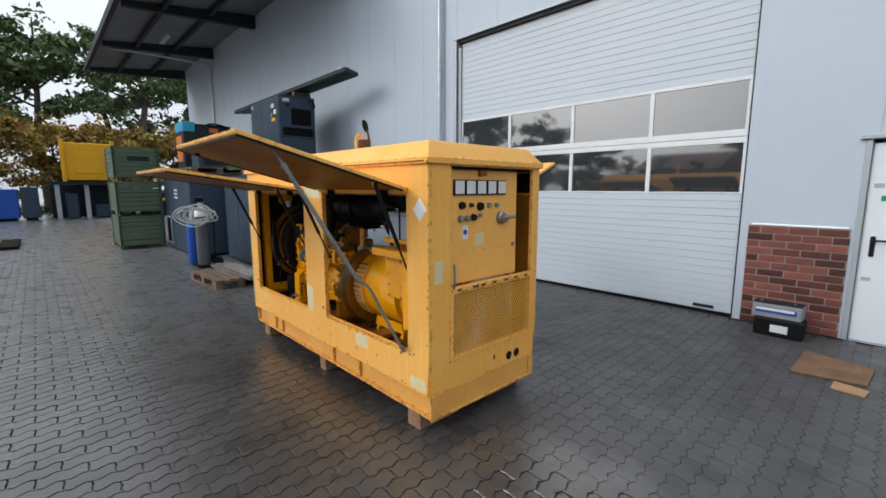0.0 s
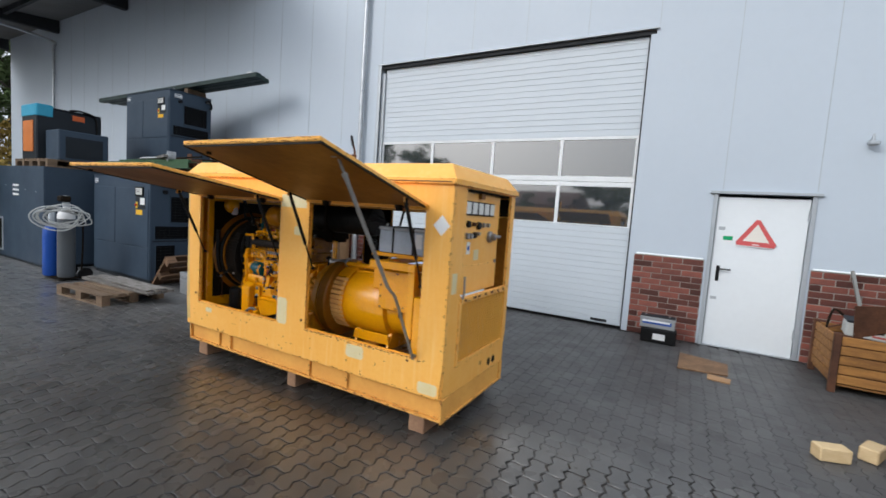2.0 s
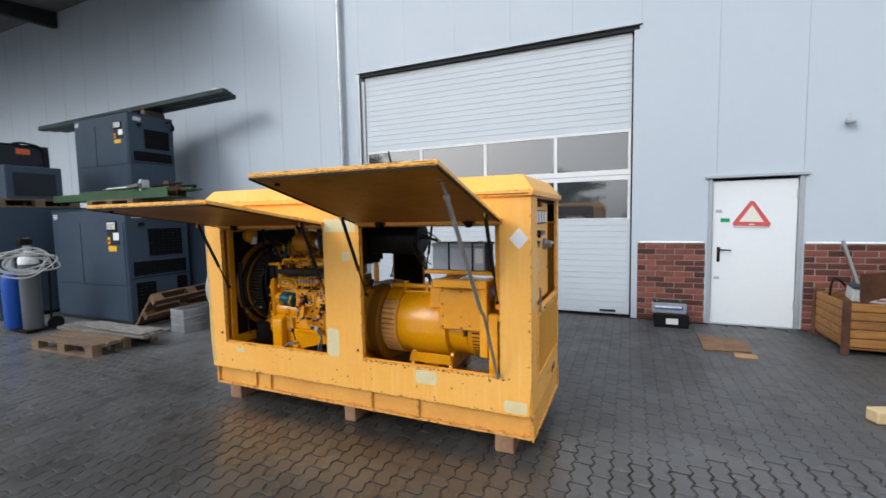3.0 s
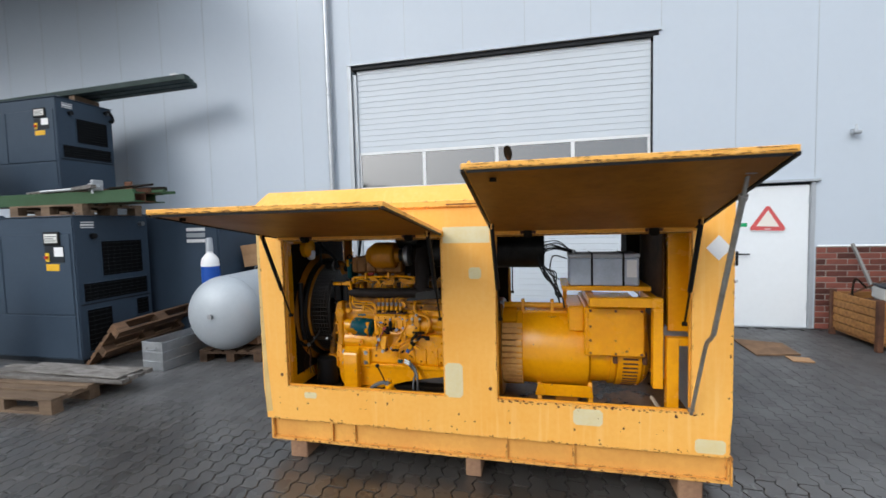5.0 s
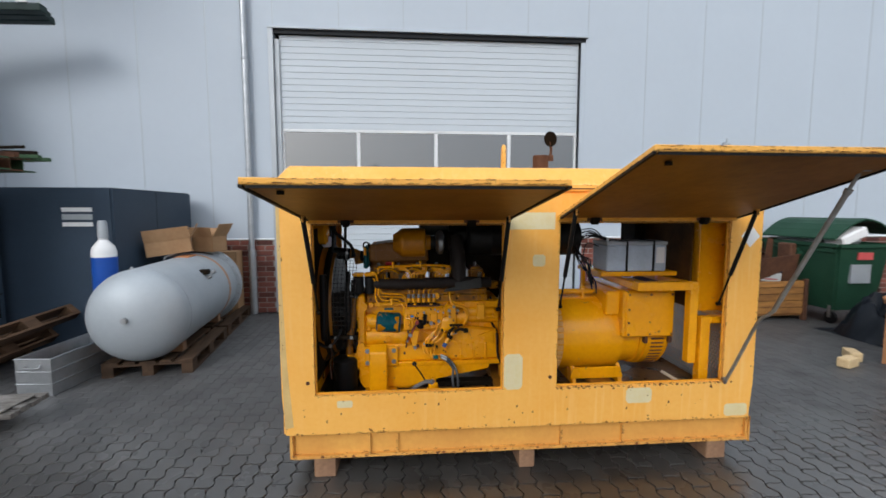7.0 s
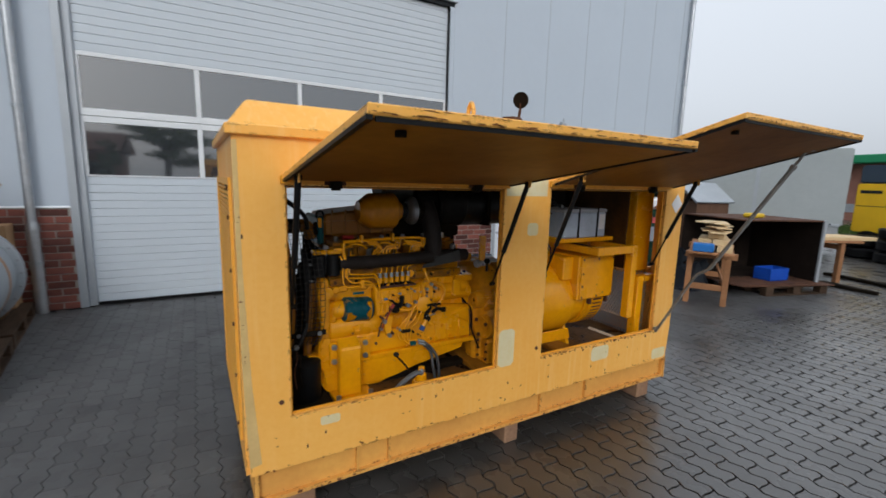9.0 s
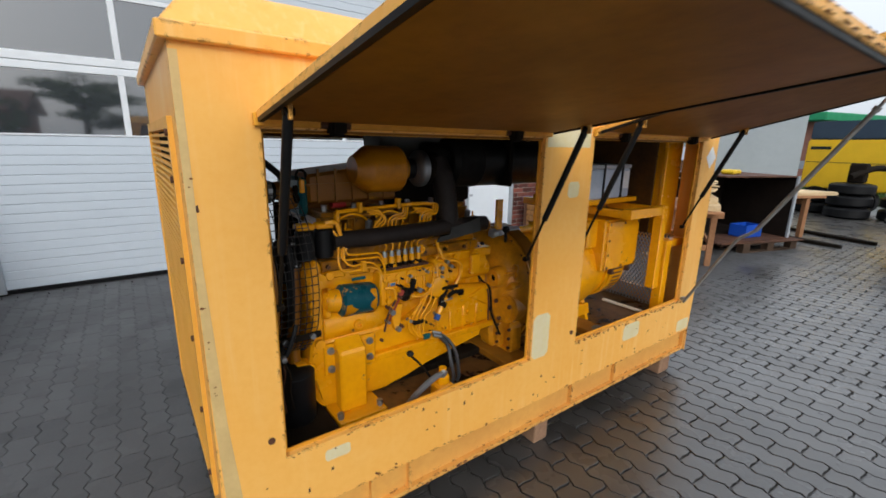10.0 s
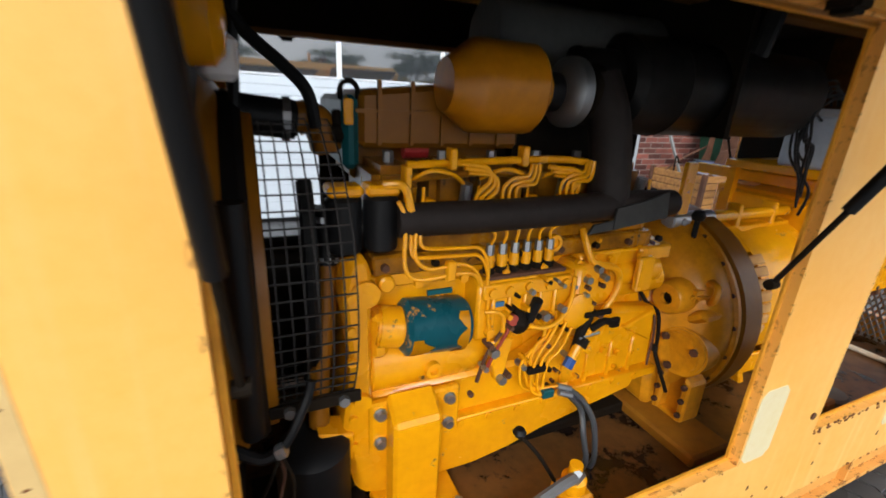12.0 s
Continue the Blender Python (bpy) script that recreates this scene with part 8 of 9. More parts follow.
gb_ = solid("plastic_sheet", box(2.30, 2.95, 5.3, 6.1, 1.12, 1.20, 0.03), TARP, "crumpled grey plastic sheet in the waste container", "plastic sheet", base=(2.5, 5.7, 1.12))

tarp_heap = thing("tarpaulin_heap", "dark blue-black tarpaulin heap on the ground", "tarpaulin", Matrix.Translation((2.3, 4.4, 0)))
bm = bmesh.new()
bmesh.ops.create_grid(bm, x_segments=22, y_segments=22, size=0.5)
for v in bm.verts:
    r2 = max(0.0, 1 - (v.co.x ** 2 + v.co.y ** 2) * 4.2)
    v.co.z = 0.002 + 0.56 * r2 ** 0.5 * (0.72 + 0.75 * noise.noise(v.co * 4.5) + 0.25 * noise.noise(v.co * 13))
    v.co.x, v.co.y = v.co.x * 1.1, v.co.y * 1.1
bm.transform(Matrix.Translation((2.40, 4.35, 0)))
part("cover", bm, plain("black_blue_tarp", (0.010, 0.013, 0.018), 0.42), tarp_heap, smooth=True)

# saw bench: boards over trestles
wt = thing("work_table", "rough wooden trestle table", "table", pose(1.15, 3.17, 0, 0, 0, 28.6))
m = WORLD[wt.name]
TABLE_WOOD = material("orange_brown_timber", (0.36, 0.17, 0.075), 0.7, dark=(0.2, 0.09, 0.04), amount=0.6, scale=4, fine=40, bump=0.2, stretch=(1, 7, 7), per_piece=0.15)
part("table_board", box(0.0, 1.7, -0.25, 0.0, 0.72, 0.75, 0.004, m=m), TABLE_WOOD, wt)
part("table_board", box(0.03, 1.66, 0.006, 0.26, 0.72, 0.75, 0.004, m=m), TABLE_WOOD, wt)
for x in (0.33, 1.45):
    part("trestle_beam", box(x - 0.04, x + 0.04, -0.3, 0.3, 0.64, 0.72, 0.004, m=m), TABLE_WOOD, wt)
    for y in (-0.20, 0.24):
        part("leg", box(x - 0.035, x + 0.035, y - 0.035, y + 0.035, 0.0, 0.64, 0.004, m=m), TABLE_WOOD, wt)
    part("stretcher", box(x - 0.02, x + 0.02, -0.165, 0.205, 0.20, 0.28, 0.003, m=m), TABLE_WOOD, wt)
part("brace", tube([m @ Vector((0.36, -0.2, 0.25)), m @ Vector((0.95, 0.0, 0.70))], 0.018, seg=4), TABLE_WOOD, wt)
k = 0
for x0, x1, y0, y1, z0, z1 in ((0.10, 1.2, -0.22, -0.05, 0.75, 0.83), (0.20, 1.1, -0.03, 0.16, 0.75, 0.83), (0.18, 1.0, -0.20, 0.0, 0.83, 0.91), (0.22, 0.9, 0.02, 0.18, 0.83, 0.90), (0.30, 1.0, -0.12, 0.06, 0.91, 0.985)):
    solid("timber", box(x0, x1, y0, y1, z0 + 0.001, z1, 0.004, m=m @ Matrix.Rotation(radians(2.0 * (k % 3 - 1)), 4, "Z")), NEW_WOOD, "pale sawn timber lying stacked on the trestle table", "timber", "stacked timber", base=m @ Vector((x0, y0, z0)))
    k += 1

random.seed(31)
for k in range(11):
    q = m @ Vector((random.uniform(0.32, 0.95), random.uniform(-0.10, 0.10), 0.996 + 0.0125 * k))
    L, W = random.uniform(0.30, 0.52), random.uniform(0.06, 0.11)
    solid("board_offcut", box(-L / 2, L / 2, -W, W, -0.006, 0.006, 0.002, m=Matrix.Translation(q) @ m.to_3x3().to_4x4() @ Matrix.Rotation(radians(random.uniform(-16, 16)), 4, "Z") @ Matrix.Rotation(radians(random.uniform(-1.5, 1.5)), 4, "Y")), NEW_WOOD,
          "thin pale board offcut heaped on the bench", "offcut", "board offcuts", base=q)

bl = solid("blue_bin", box(0.02, 0.16, -0.02, 0.22, 0.752, 0.86, 0.01, m=m), plain("sky_blue_plastic", (0.02, 0.16, 0.48), 0.4), "small sky-blue plastic bin on the trestle table", "bin", base=m @ Vector((0.1, 0.1, 0.752)))
# open steel box on its side, on a pallet, with a blue crate
tagged(copy_thing(p2, pose(3.42, 3.38, 0, 0, 0, -16)), "dark wooden pallet under rusty sheets")
ss = thing("rusty_sheets", "rusty flat steel sheets lying on a pallet", "steel sheets", Matrix.Translation((2.9, 3.3, 0.144)))
mm = pose(3.28, 3.42, 0.146, 0, 0, -20)
part("sheet", box(-0.85, 0.80, -0.42, 0.55, 0.0, 0.014, m=mm), RUST, ss)
part("sheet", box(-0.95, 0.6, -0.36, 0.60, 0.015, 0.03, m=mm @ Matrix.Rotation(radians(4), 4, "Z")), RUST, ss)
sbx = thing("steel_box", "rust-brown open steel box standing on its side", "steel box", pose(3.35, 3.75, 0.17, 0, 0, -20))
m = WORLD[sbx.name]
# Near-black brown: the shade inside the open box is put into its walls.
SHADED_RUST = material("shaded_brown_steel", (0.018, 0.012, 0.009), 0.75, dark=(0.009, 0.006, 0.005), amount=0.8, scale=3, fine=30, bump=0.2)
part("back", box(-0.75, 0.66, 0.62, 0.64, 0.0, 0.94, m=m), SHADED_RUST, sbx)
part("side", box(0.64, 0.66, -0.62, 0.62, 0.0, 0.94, m=m), SHADED_RUST, sbx)
part("top", box(-0.75, 0.66, -0.62, 0.64, 0.94, 0.96, m=m), RUST, sbx)
part("rim", box(0.63, 0.67, -0.64, -0.61, 0.0, 0.96, m=m), TRIM_GREY, sbx, "bare steel edge")
part("bottom", box(-0.75, 0.66, -0.2, 0.64, 0.0, 0.02, m=m), SHADED_RUST, sbx)
bb = thing("stacking_crate", "bright blue plastic stacking bin on rusty sheets", "crate", pose(3.28, 3.36, 0.178, 0, 0, -12))
m = WORLD[bb.name]
BB = plain("blue_plastic", (0.01, 0.07, 0.42), 0.35)
part("floor", box(-0.2, 0.2, -0.13, 0.13, 0.0, 0.012, m=m), BB, bb)
for a in ((-0.2, 0.2, -0.13, -0.12), (-0.2, 0.2, 0.12, 0.13), (-0.2, -0.19, -0.13, 0.13), (0.19, 0.2, -0.13, 0.13)):
    part("wall", box(*a, 0.0, 0.19, m=m), BB, bb)
yl = solid("yellow_pack", box(3.0, 3.28, 3.55, 3.75, 1.132, 1.20, 0.02), plain("yellow_plastic", (0.7, 0.45, 0.02), 0.5), "yellow plastic pack lying on the steel box", "pack", base=(3.1, 3.65, 1.13))
for (xa, ya), (xb, yb) in (((4.70, 3.20), (4.53, 2.42)), ((5.80, 3.50), (5.36, 2.15))):
    d = Vector((xb - xa, yb - ya, 0)).normalized()
    q = Vector((-d.y, d.x, 0)) * 0.06
    e = Vector((xb, yb, 0))
    pts = [(xa + q.x, ya + q.y), tuple((e - d * 0.25 + q).xy), tuple((e + q * 0.5).xy), tuple((e - q * 0.5).xy), tuple((e - d * 0.25 - q).xy), (xa - q.x, ya - q.y)]
    solid("fork_tine", slab(pts, "z", 0.001, 0.055, 0.004), GRIME_SHADE, "dark steel fork tine lying on the paving", "fork tine", "fork tines", base=(xa, ya, 0))

t2 = thing("work_table", "brown trestle table with pale boards on it", "table", pose(4.75, 3.55, 0, 0, 0, -25))
m = WORLD[t2.name]
part("top", box(-0.6, 0.85, -0.3, 0.3, 0.70, 0.74, 0.004, m=m), TABLE_WOOD, t2)
for x in (-0.45, 0.5):
    for y in (-0.24, 0.24):
        part("leg", box(x - 0.04, x + 0.04, y - 0.04, y + 0.04, 0, 0.70, 0.004, m=m), TABLE_WOOD, t2)
    part("rail", box(x - 0.02, x + 0.02, -0.24, 0.24, 0.58, 0.66, m=m), TABLE_WOOD, t2)
for k in range(3):
    solid("timber", box(-0.7 + 0.05 * k, 1.15 - 0.1 * k, -0.25 + 0.17 * k, -0.10 + 0.17 * k, 0.741, 0.80, 0.004, m=m), NEW_WOOD, "pale board lying on a trestle table", "timber", "boards on the table", base=m @ Vector((0, 0, 0.74)))

# ---- beyond the yard: trailer, machines, tyres, houses, trees ----
def turned(x, y, turn):
    return pose(x, y, 0, 0, 0, turn)


m = turned(9.24, 5.97, 20)
tl = thing("tarp_trailer", "trailer with a grey tarpaulin cover at the yard edge", "trailer", m)
part("tarp", box(-0.9, 0.9, -1.42, 2.9, 0.75, 2.60, 0.03, 2, m=m), TARP, tl, "taut grey tarpaulin", smooth=True)
part("tarp_edge", box(-0.92, 0.92, -1.37, 2.92, 0.72, 0.80, 0.01, m=m), TRIM_GREY, tl)
part("seam", box(-0.908, -0.90, 0.32, 0.40, 0.75, 2.58, m=m), TRIM_GREY, tl)
for k in range(9):
    part("eyelet", cyl(m @ Vector((-0.93, -1.2 + 0.45 * k, 0.78)), m @ Vector((-0.915, -1.2 + 0.45 * k, 0.78)), 0.02, seg=8), CAB_DARK, tl)
part("side_board", box(-0.91, 0.91, -1.36, 2.91, 0.42, 0.72, 0.01, m=m), ZINC, tl)
for y in (0.3, 1.1):
    w_ = part("wheel", cyl(m @ Vector((-0.95, y, 0.32)), m @ Vector((-0.75, y, 0.32)), 0.32, bevel=0.03), BLACK, tl)
    part("rim", cyl(m @ Vector((-0.96, y, 0.32)), m @ Vector((-0.94, y, 0.32)), 0.18), ZINC, w_)
for y in (2.8,):
    part("corner_pole", box(-0.93, -0.90, y - 0.03, y + 0.03, 0.42, 2.35, m=m), ZINC, tl)

m = turned(11.1, 3.62, -12)
cy = thing("mobile_compressor", "yellow mobile compressor with a dark grey top", "compressor", m)
part("lower_body", box(-0.8, 0.8, -1.0, 0.9, 0.55, 1.80, 0.03, 2, m=m), plain("machine_yellow", (0.82, 0.50, 0.02), 0.4), cy)
part("upper_body", box(-0.78, 0.78, -0.98, 0.88, 1.80, 2.27, 0.04, 2, m=m), CAB_GREY, cy)
part("door_gap", box(-0.805, -0.80, -0.95, 0.85, 1.22, 1.235, m=m), CAB_DARK, cy)
part("badge_bar", box(-0.806, -0.80, 0.35, 0.80, 1.55, 1.63, m=m), CAB_DARK, cy)
part("badge_bar", box(-0.806, -0.80, -0.75, -0.35, 1.12, 1.17, m=m), CAB_DARK, cy)
for y in (-0.5, 0.5):
    part("wheel", cyl(m @ Vector((-0.85, y, 0.30)), m @ Vector((-0.6, y, 0.30)), 0.30, bevel=0.03), BLACK, cy)
part("tow_bar", tube([m @ Vector((0, -1.0, 0.5)), m @ Vector((0, -1.9, 0.45))], 0.05, seg=8), GRIME_SHADE, cy)


def tyre(x, y, z, r=0.42, w=0.26, group="stacked tyres"):
    t = thing("tyre", "worn black tyre lying in a stack", "tyre", Matrix.Translation((x, y, z)), group)
    part("tread", lathe((x, y, z), (0, 0, 1), [(0.02, r * 0.55), (0.0, r * 0.7), (0.02, r * 0.93), (0.05, r), (w - 0.05, r), (w - 0.02, r * 0.93), (w, r * 0.7), (w - 0.02, r * 0.55), (w / 2, r * 0.5), (0.02, r * 0.55)], 26), BLACK, t, smooth=True)
    return t


for x, y, n in ((9.0, 3.3, 3), (9.3, 2.4, 2), (10.0, 1.7, 1), (9.6, 4.1, 2)):
    for k in range(n):
        tyre(x + 0.03 * k, y, 0.27 * k)
big_t = thing("tractor_tyre", "large black tractor wheel standing at the yard edge", "wheel", Matrix.Translation((4.85, 1.48, 0)))
part("tyre", lathe((4.70, 1.48, 0.575), (1, -0.15, 0), [(0.0, 0.30), (0.02, 0.45), (0.05, 0.53), (0.10, 0.55), (0.28, 0.55), (0.33, 0.53), (0.36, 0.45), (0.38, 0.30), (0.19, 0.27)], 36), BLACK, big_t, smooth=True)
part("rim", lathe((4.76, 1.47, 0.575), (1, -0.15, 0), [(0, 0.0), (0.02, 0.29), (0.24, 0.29), (0.26, 0)], 24), GRIME_SHADE, big_t)
for k in range(18):
    a = 2 * math.pi * k / 18
    part("lug", box(-0.02, 0.36, -0.03, 0.03, 0.53, 0.575, 0.006, m=Matrix.Translation((4.72, 1.48, 0.575)) @ Matrix.Rotation(a, 4, "X")), BLACK, big_t)

scrap = thing("machine_part", "dark steel machine part on the tyres", "machine part", Matrix.Translation((9.1, 3.0, 0.81)))
part("arm", tube([(8.7, 3.3, 0.95), (9.2, 3.0, 1.15), (9.7, 2.7, 1.1)], 0.07, seg=8), GRIME_SHADE, scrap)
part("bracket", box(8.9, 9.25, 3.1, 3.4, 0.811, 1.25, 0.03), GRIME_SHADE, scrap)

shed = thing("garden_shed", "small brown timber shed with a grey pitched roof", "shed", turned(7.0, 6.85, -15))
m = WORLD[shed.name]
WOOD_DARK = material("dark_stained_boards", (0.12, 0.06, 0.035), 0.75, amount=0.6, scale=3, fine=20, stretch=(6, 6, 1))
part("wall", box(-0.5, 0.5, -0.6, 0.6, 0, 1.25, m=m), WOOD_DARK, shed)
part("gable", box(-0.48, 0.48, -0.35, 0.35, 1.25, 1.42, m=m), WOOD_DARK, shed)
for s_ in (1, -1):
    part("roof_slope", box(-0.6, 0.6, 0.0, 0.82, -0.02, 0.02, m=m @ Matrix.Translation((0, 0, 1.70)) @ Matrix.Rotation(radians(-36 if s_ > 0 else 180 + 36), 4, "X")), TRIM_GREY, shed)

HOUSE_BRICK = material("far_red_brick", (0.26, 0.12, 0.085), 0.85, dark=(0.18, 0.08, 0.06), amount=0.6, scale=2, fine=14, bump=0.2)
GREEN_ROOF = plain("green_roof_trim", (0.01, 0.22, 0.09), 0.5)
hs = thing("brick_house", "red brick outbuilding with a green roof edge beyond the yard", "house", turned(33, 9, -15))
m = WORLD[hs.name]
part("wall", box(-6, 8, -2, 16, 0, 3.1, m=m), HOUSE_BRICK, hs)
part("roof", box(-6.8, 8.8, -2.8, 16.8, 3.1, 3.55, 0.05, m=m), GREEN_ROOF, hs, "flat roof with a green fascia")
for k in range(4):
    w_ = part("window", box(-6.05, -6.0, 0 + 3.6 * k, 1.6 + 3.6 * k, 1.0, 2.3, m=m), FRAME_WHITE, hs)
    part("pane", box(-6.07, -6.05, 0.1 + 3.6 * k, 1.5 + 3.6 * k, 1.1, 2.2, m=m), GLASS, w_)
hs2 = thing("brick_house", "red brick gabled house with a green verge beyond the yard", "house", turned(30, -3.5, -10))
m = WORLD[hs2.name]
part("wall", box(-4, 8, -4, 4, 0, 3.0, m=m), HOUSE_BRICK, hs2)
bm = slab([(-4.0, 3.0), (4.0, 3.0), (0, 5.6)], "x", -4, 8)
bm.transform(m)
part("gable", bm, plain("orange_brown_boards", (0.34, 0.15, 0.06), 0.7), hs2)
for s_ in (1, -1):
    part("roof_slope", box(-4.6, 8.6, 0.0, 5.3, 0, 0.16, m=m @ Matrix.Translation((0, 0, 5.65)) @ Matrix.Rotation(radians(-33 if s_ > 0 else 180 + 33), 4, "X")), GREEN_ROOF, hs2)
part("window", box(-4.05, -4.0, -1.0, 1.0, 1.0, 2.2, m=m), FRAME_WHITE, hs2)
fence = thing("fence", "low grey rail fence at the yard edge", "fence", Matrix.Translation((16, 0, 0)))
for k in range(9):
    part("post", box(15.95, 16.05, -6 + 1.6 * k, -5.9 + 1.6 * k, 0, 1.3), TRIM_GREY, fence)
part("rail", box(15.93, 15.97, -6.2, 7.2, 0.85, 1.15), ZINC, fence)

GRASS = material("rough_grass", (0.05, 0.09, 0.02), 0.9, dark=(0.03, 0.05, 0.012), amount=0.8, scale=3, fine=50, bump=0.6)
rng = np.random.default_rng(5)


def blades(name, label, x0, x1, y0, y1, n, h, mat):
    p = np.stack([rng.uniform(x0, x1, n), rng.uniform(y0, y1, n), np.zeros(n)], 1)
    a = rng.uniform(0, 2 * np.pi, n)
    w = np.stack([np.cos(a), np.sin(a), 0 * a], 1) * 0.03
    lean = np.stack([rng.normal(0, 0.1, n), rng.normal(0, 0.1, n), rng.uniform(0.4, 1, n) * h], 1)
    v = np.stack([p - w, p + w, p + lean], 1).reshape(-1, 3)
    me = bpy.data.meshes.new(name)
    me.from_pydata(v.tolist(), [], np.arange(3 * n).reshape(-1, 3).tolist())
    me.materials.append(mat)
    return tagged(new(name, me), label, "grass", kind="stuff")


blades("grass", "rough green grass strip along the yard edge", 12.5, 22, -8, 8, 9000, 0.30, GRASS)
blades("grass", "rough green grass verge under the far trees", -46, -33, -12, 26, 9000, 0.5, GRASS)

# far end of the yard: rack with machines, yellow tank box, blue containers
rk = thing("machine_rack", "grey steel rack with machines under a yellow box", "rack", Matrix.Translation((-28.7, 2.3, 0)))
for y in (1.15, 2.3, 3.5, 4.4):
    part("post", box(-28.9, -28.7, y - 0.09, y + 0.09, 0, 1.85), TRIM_GREY, rk)
part("beam", box(-29.2, -28.5, 0.9, 5.0, 1.72, 1.88), CAB_DARK, rk)
part("back", box(-30.0, -29.9, 0.9, 5.0, 0.0, 1.72), CAB_DARK, rk)
for y, w_, h_ in ((1.7, 0.5, 1.3), (2.9, 0.6, 0.7), (3.95, 0.4, 1.2)):
    part("machine", box(-29.6, -28.95, y - w_ / 2, y + w_ / 2, 0, h_, 0.05), CAB_GREY, rk)
yb = thing("yellow_tank_box", "orange-yellow steel box with corner rails on a rack", "steel box", Matrix.Translation((-28.8, 2.4, 1.88)))
YB = plain("orange_yellow_paint", (0.72, 0.36, 0.01), 0.45)
part("body", box(-30, -28.75, 1.5, 3.5, 1.95, 3.85, 0.04), YB, yb)
for y in (1.43, 3.45):
    part("rail", box(-28.8, -28.62, y - 0.02, y + 0.16, 1.88, 4.0, 0.02), YB, yb)
part("hatch", box(-28.75, -28.72, 1.95, 3.1, 2.3, 3.4, 0.01), YB, yb)
part("lock", box(-28.72, -28.68, 3.15, 3.3, 2.8, 2.95), STEEL, yb)
part("base", box(-30, -28.7, 1.5, 3.5, 1.88, 1.95), GRIME_SHADE, yb)
for k, (y0, y1, h_, mt) in enumerate(((-1.6, -0.3, 1.5, BLUE), (-0.2, 0.45, 1.6, CAB_GREY), (-5.5, -2.0, 1.5, BLUE), (5.1, 6.4, 1.3, CAB_DARK))):
    ct = thing("equipment_box", "blue steel equipment box at the far yard end" if mt is BLUE else "grey steel equipment box at the far yard end", "box", Matrix.Translation((-29.3, (y0 + y1) / 2, 0)))
    part("body", box(-30, -28.6, y0, y1, 0.1, h_, 0.03), mt, ct)
    part("base", box(-29.9, -28.7, y0 + 0.1, y1 - 0.1, 0, 0.1), GRIME_SHADE, ct)
    for j in range(int((y1 - y0) / 0.3)):
        part("rib", box(-28.6, -28.57, y0 + 0.1 + 0.3 * j, y0 + 0.2 + 0.3 * j, 0.15, h_ - 0.05), mt, ct)
yf = solid("steel_bar", box(-28.8, -28.4, 4.7, 6.0, 0.85, 1.0, 0.02), YB, "yellow steel bar on the far equipment", "bar", base=(-28.6, 5.3, 0.9))
yf2 = solid("machine_stand", box(-28.9, -28.3, 4.6, 5.0, 0.0, 0.85, 0.02), GRIME_SHADE, "dark steel stand at the far yard end", "stand", base=(-28.6, 4.8, 0))
fk = solid("pallet_fork", box(-17.5, -15.2, -0.5, -0.1, 0.0, 0.08, 0.01), GRIME_SHADE, "dark steel fork arms lying on the paving", "fork", base=(-16, -0.3, 0))


# trees
def leaves_material(name, base, dark):
    return material(name, base, 0.65, dark=dark, amount=0.8, scale=0.7, fine=4, bump=0.0, per_piece=0.5)


LEAF = leaves_material("green_leaves", (0.10, 0.145, 0.05), (0.045, 0.075, 0.025))
AUTUMN = leaves_material("autumn_leaves", (0.32, 0.20, 0.04), (0.16, 0.13, 0.03))
BARK = material("grey_brown_bark", (0.10, 0.085, 0.07), 0.9, amount=0.7, scale=5, fine=30, bump=0.5)


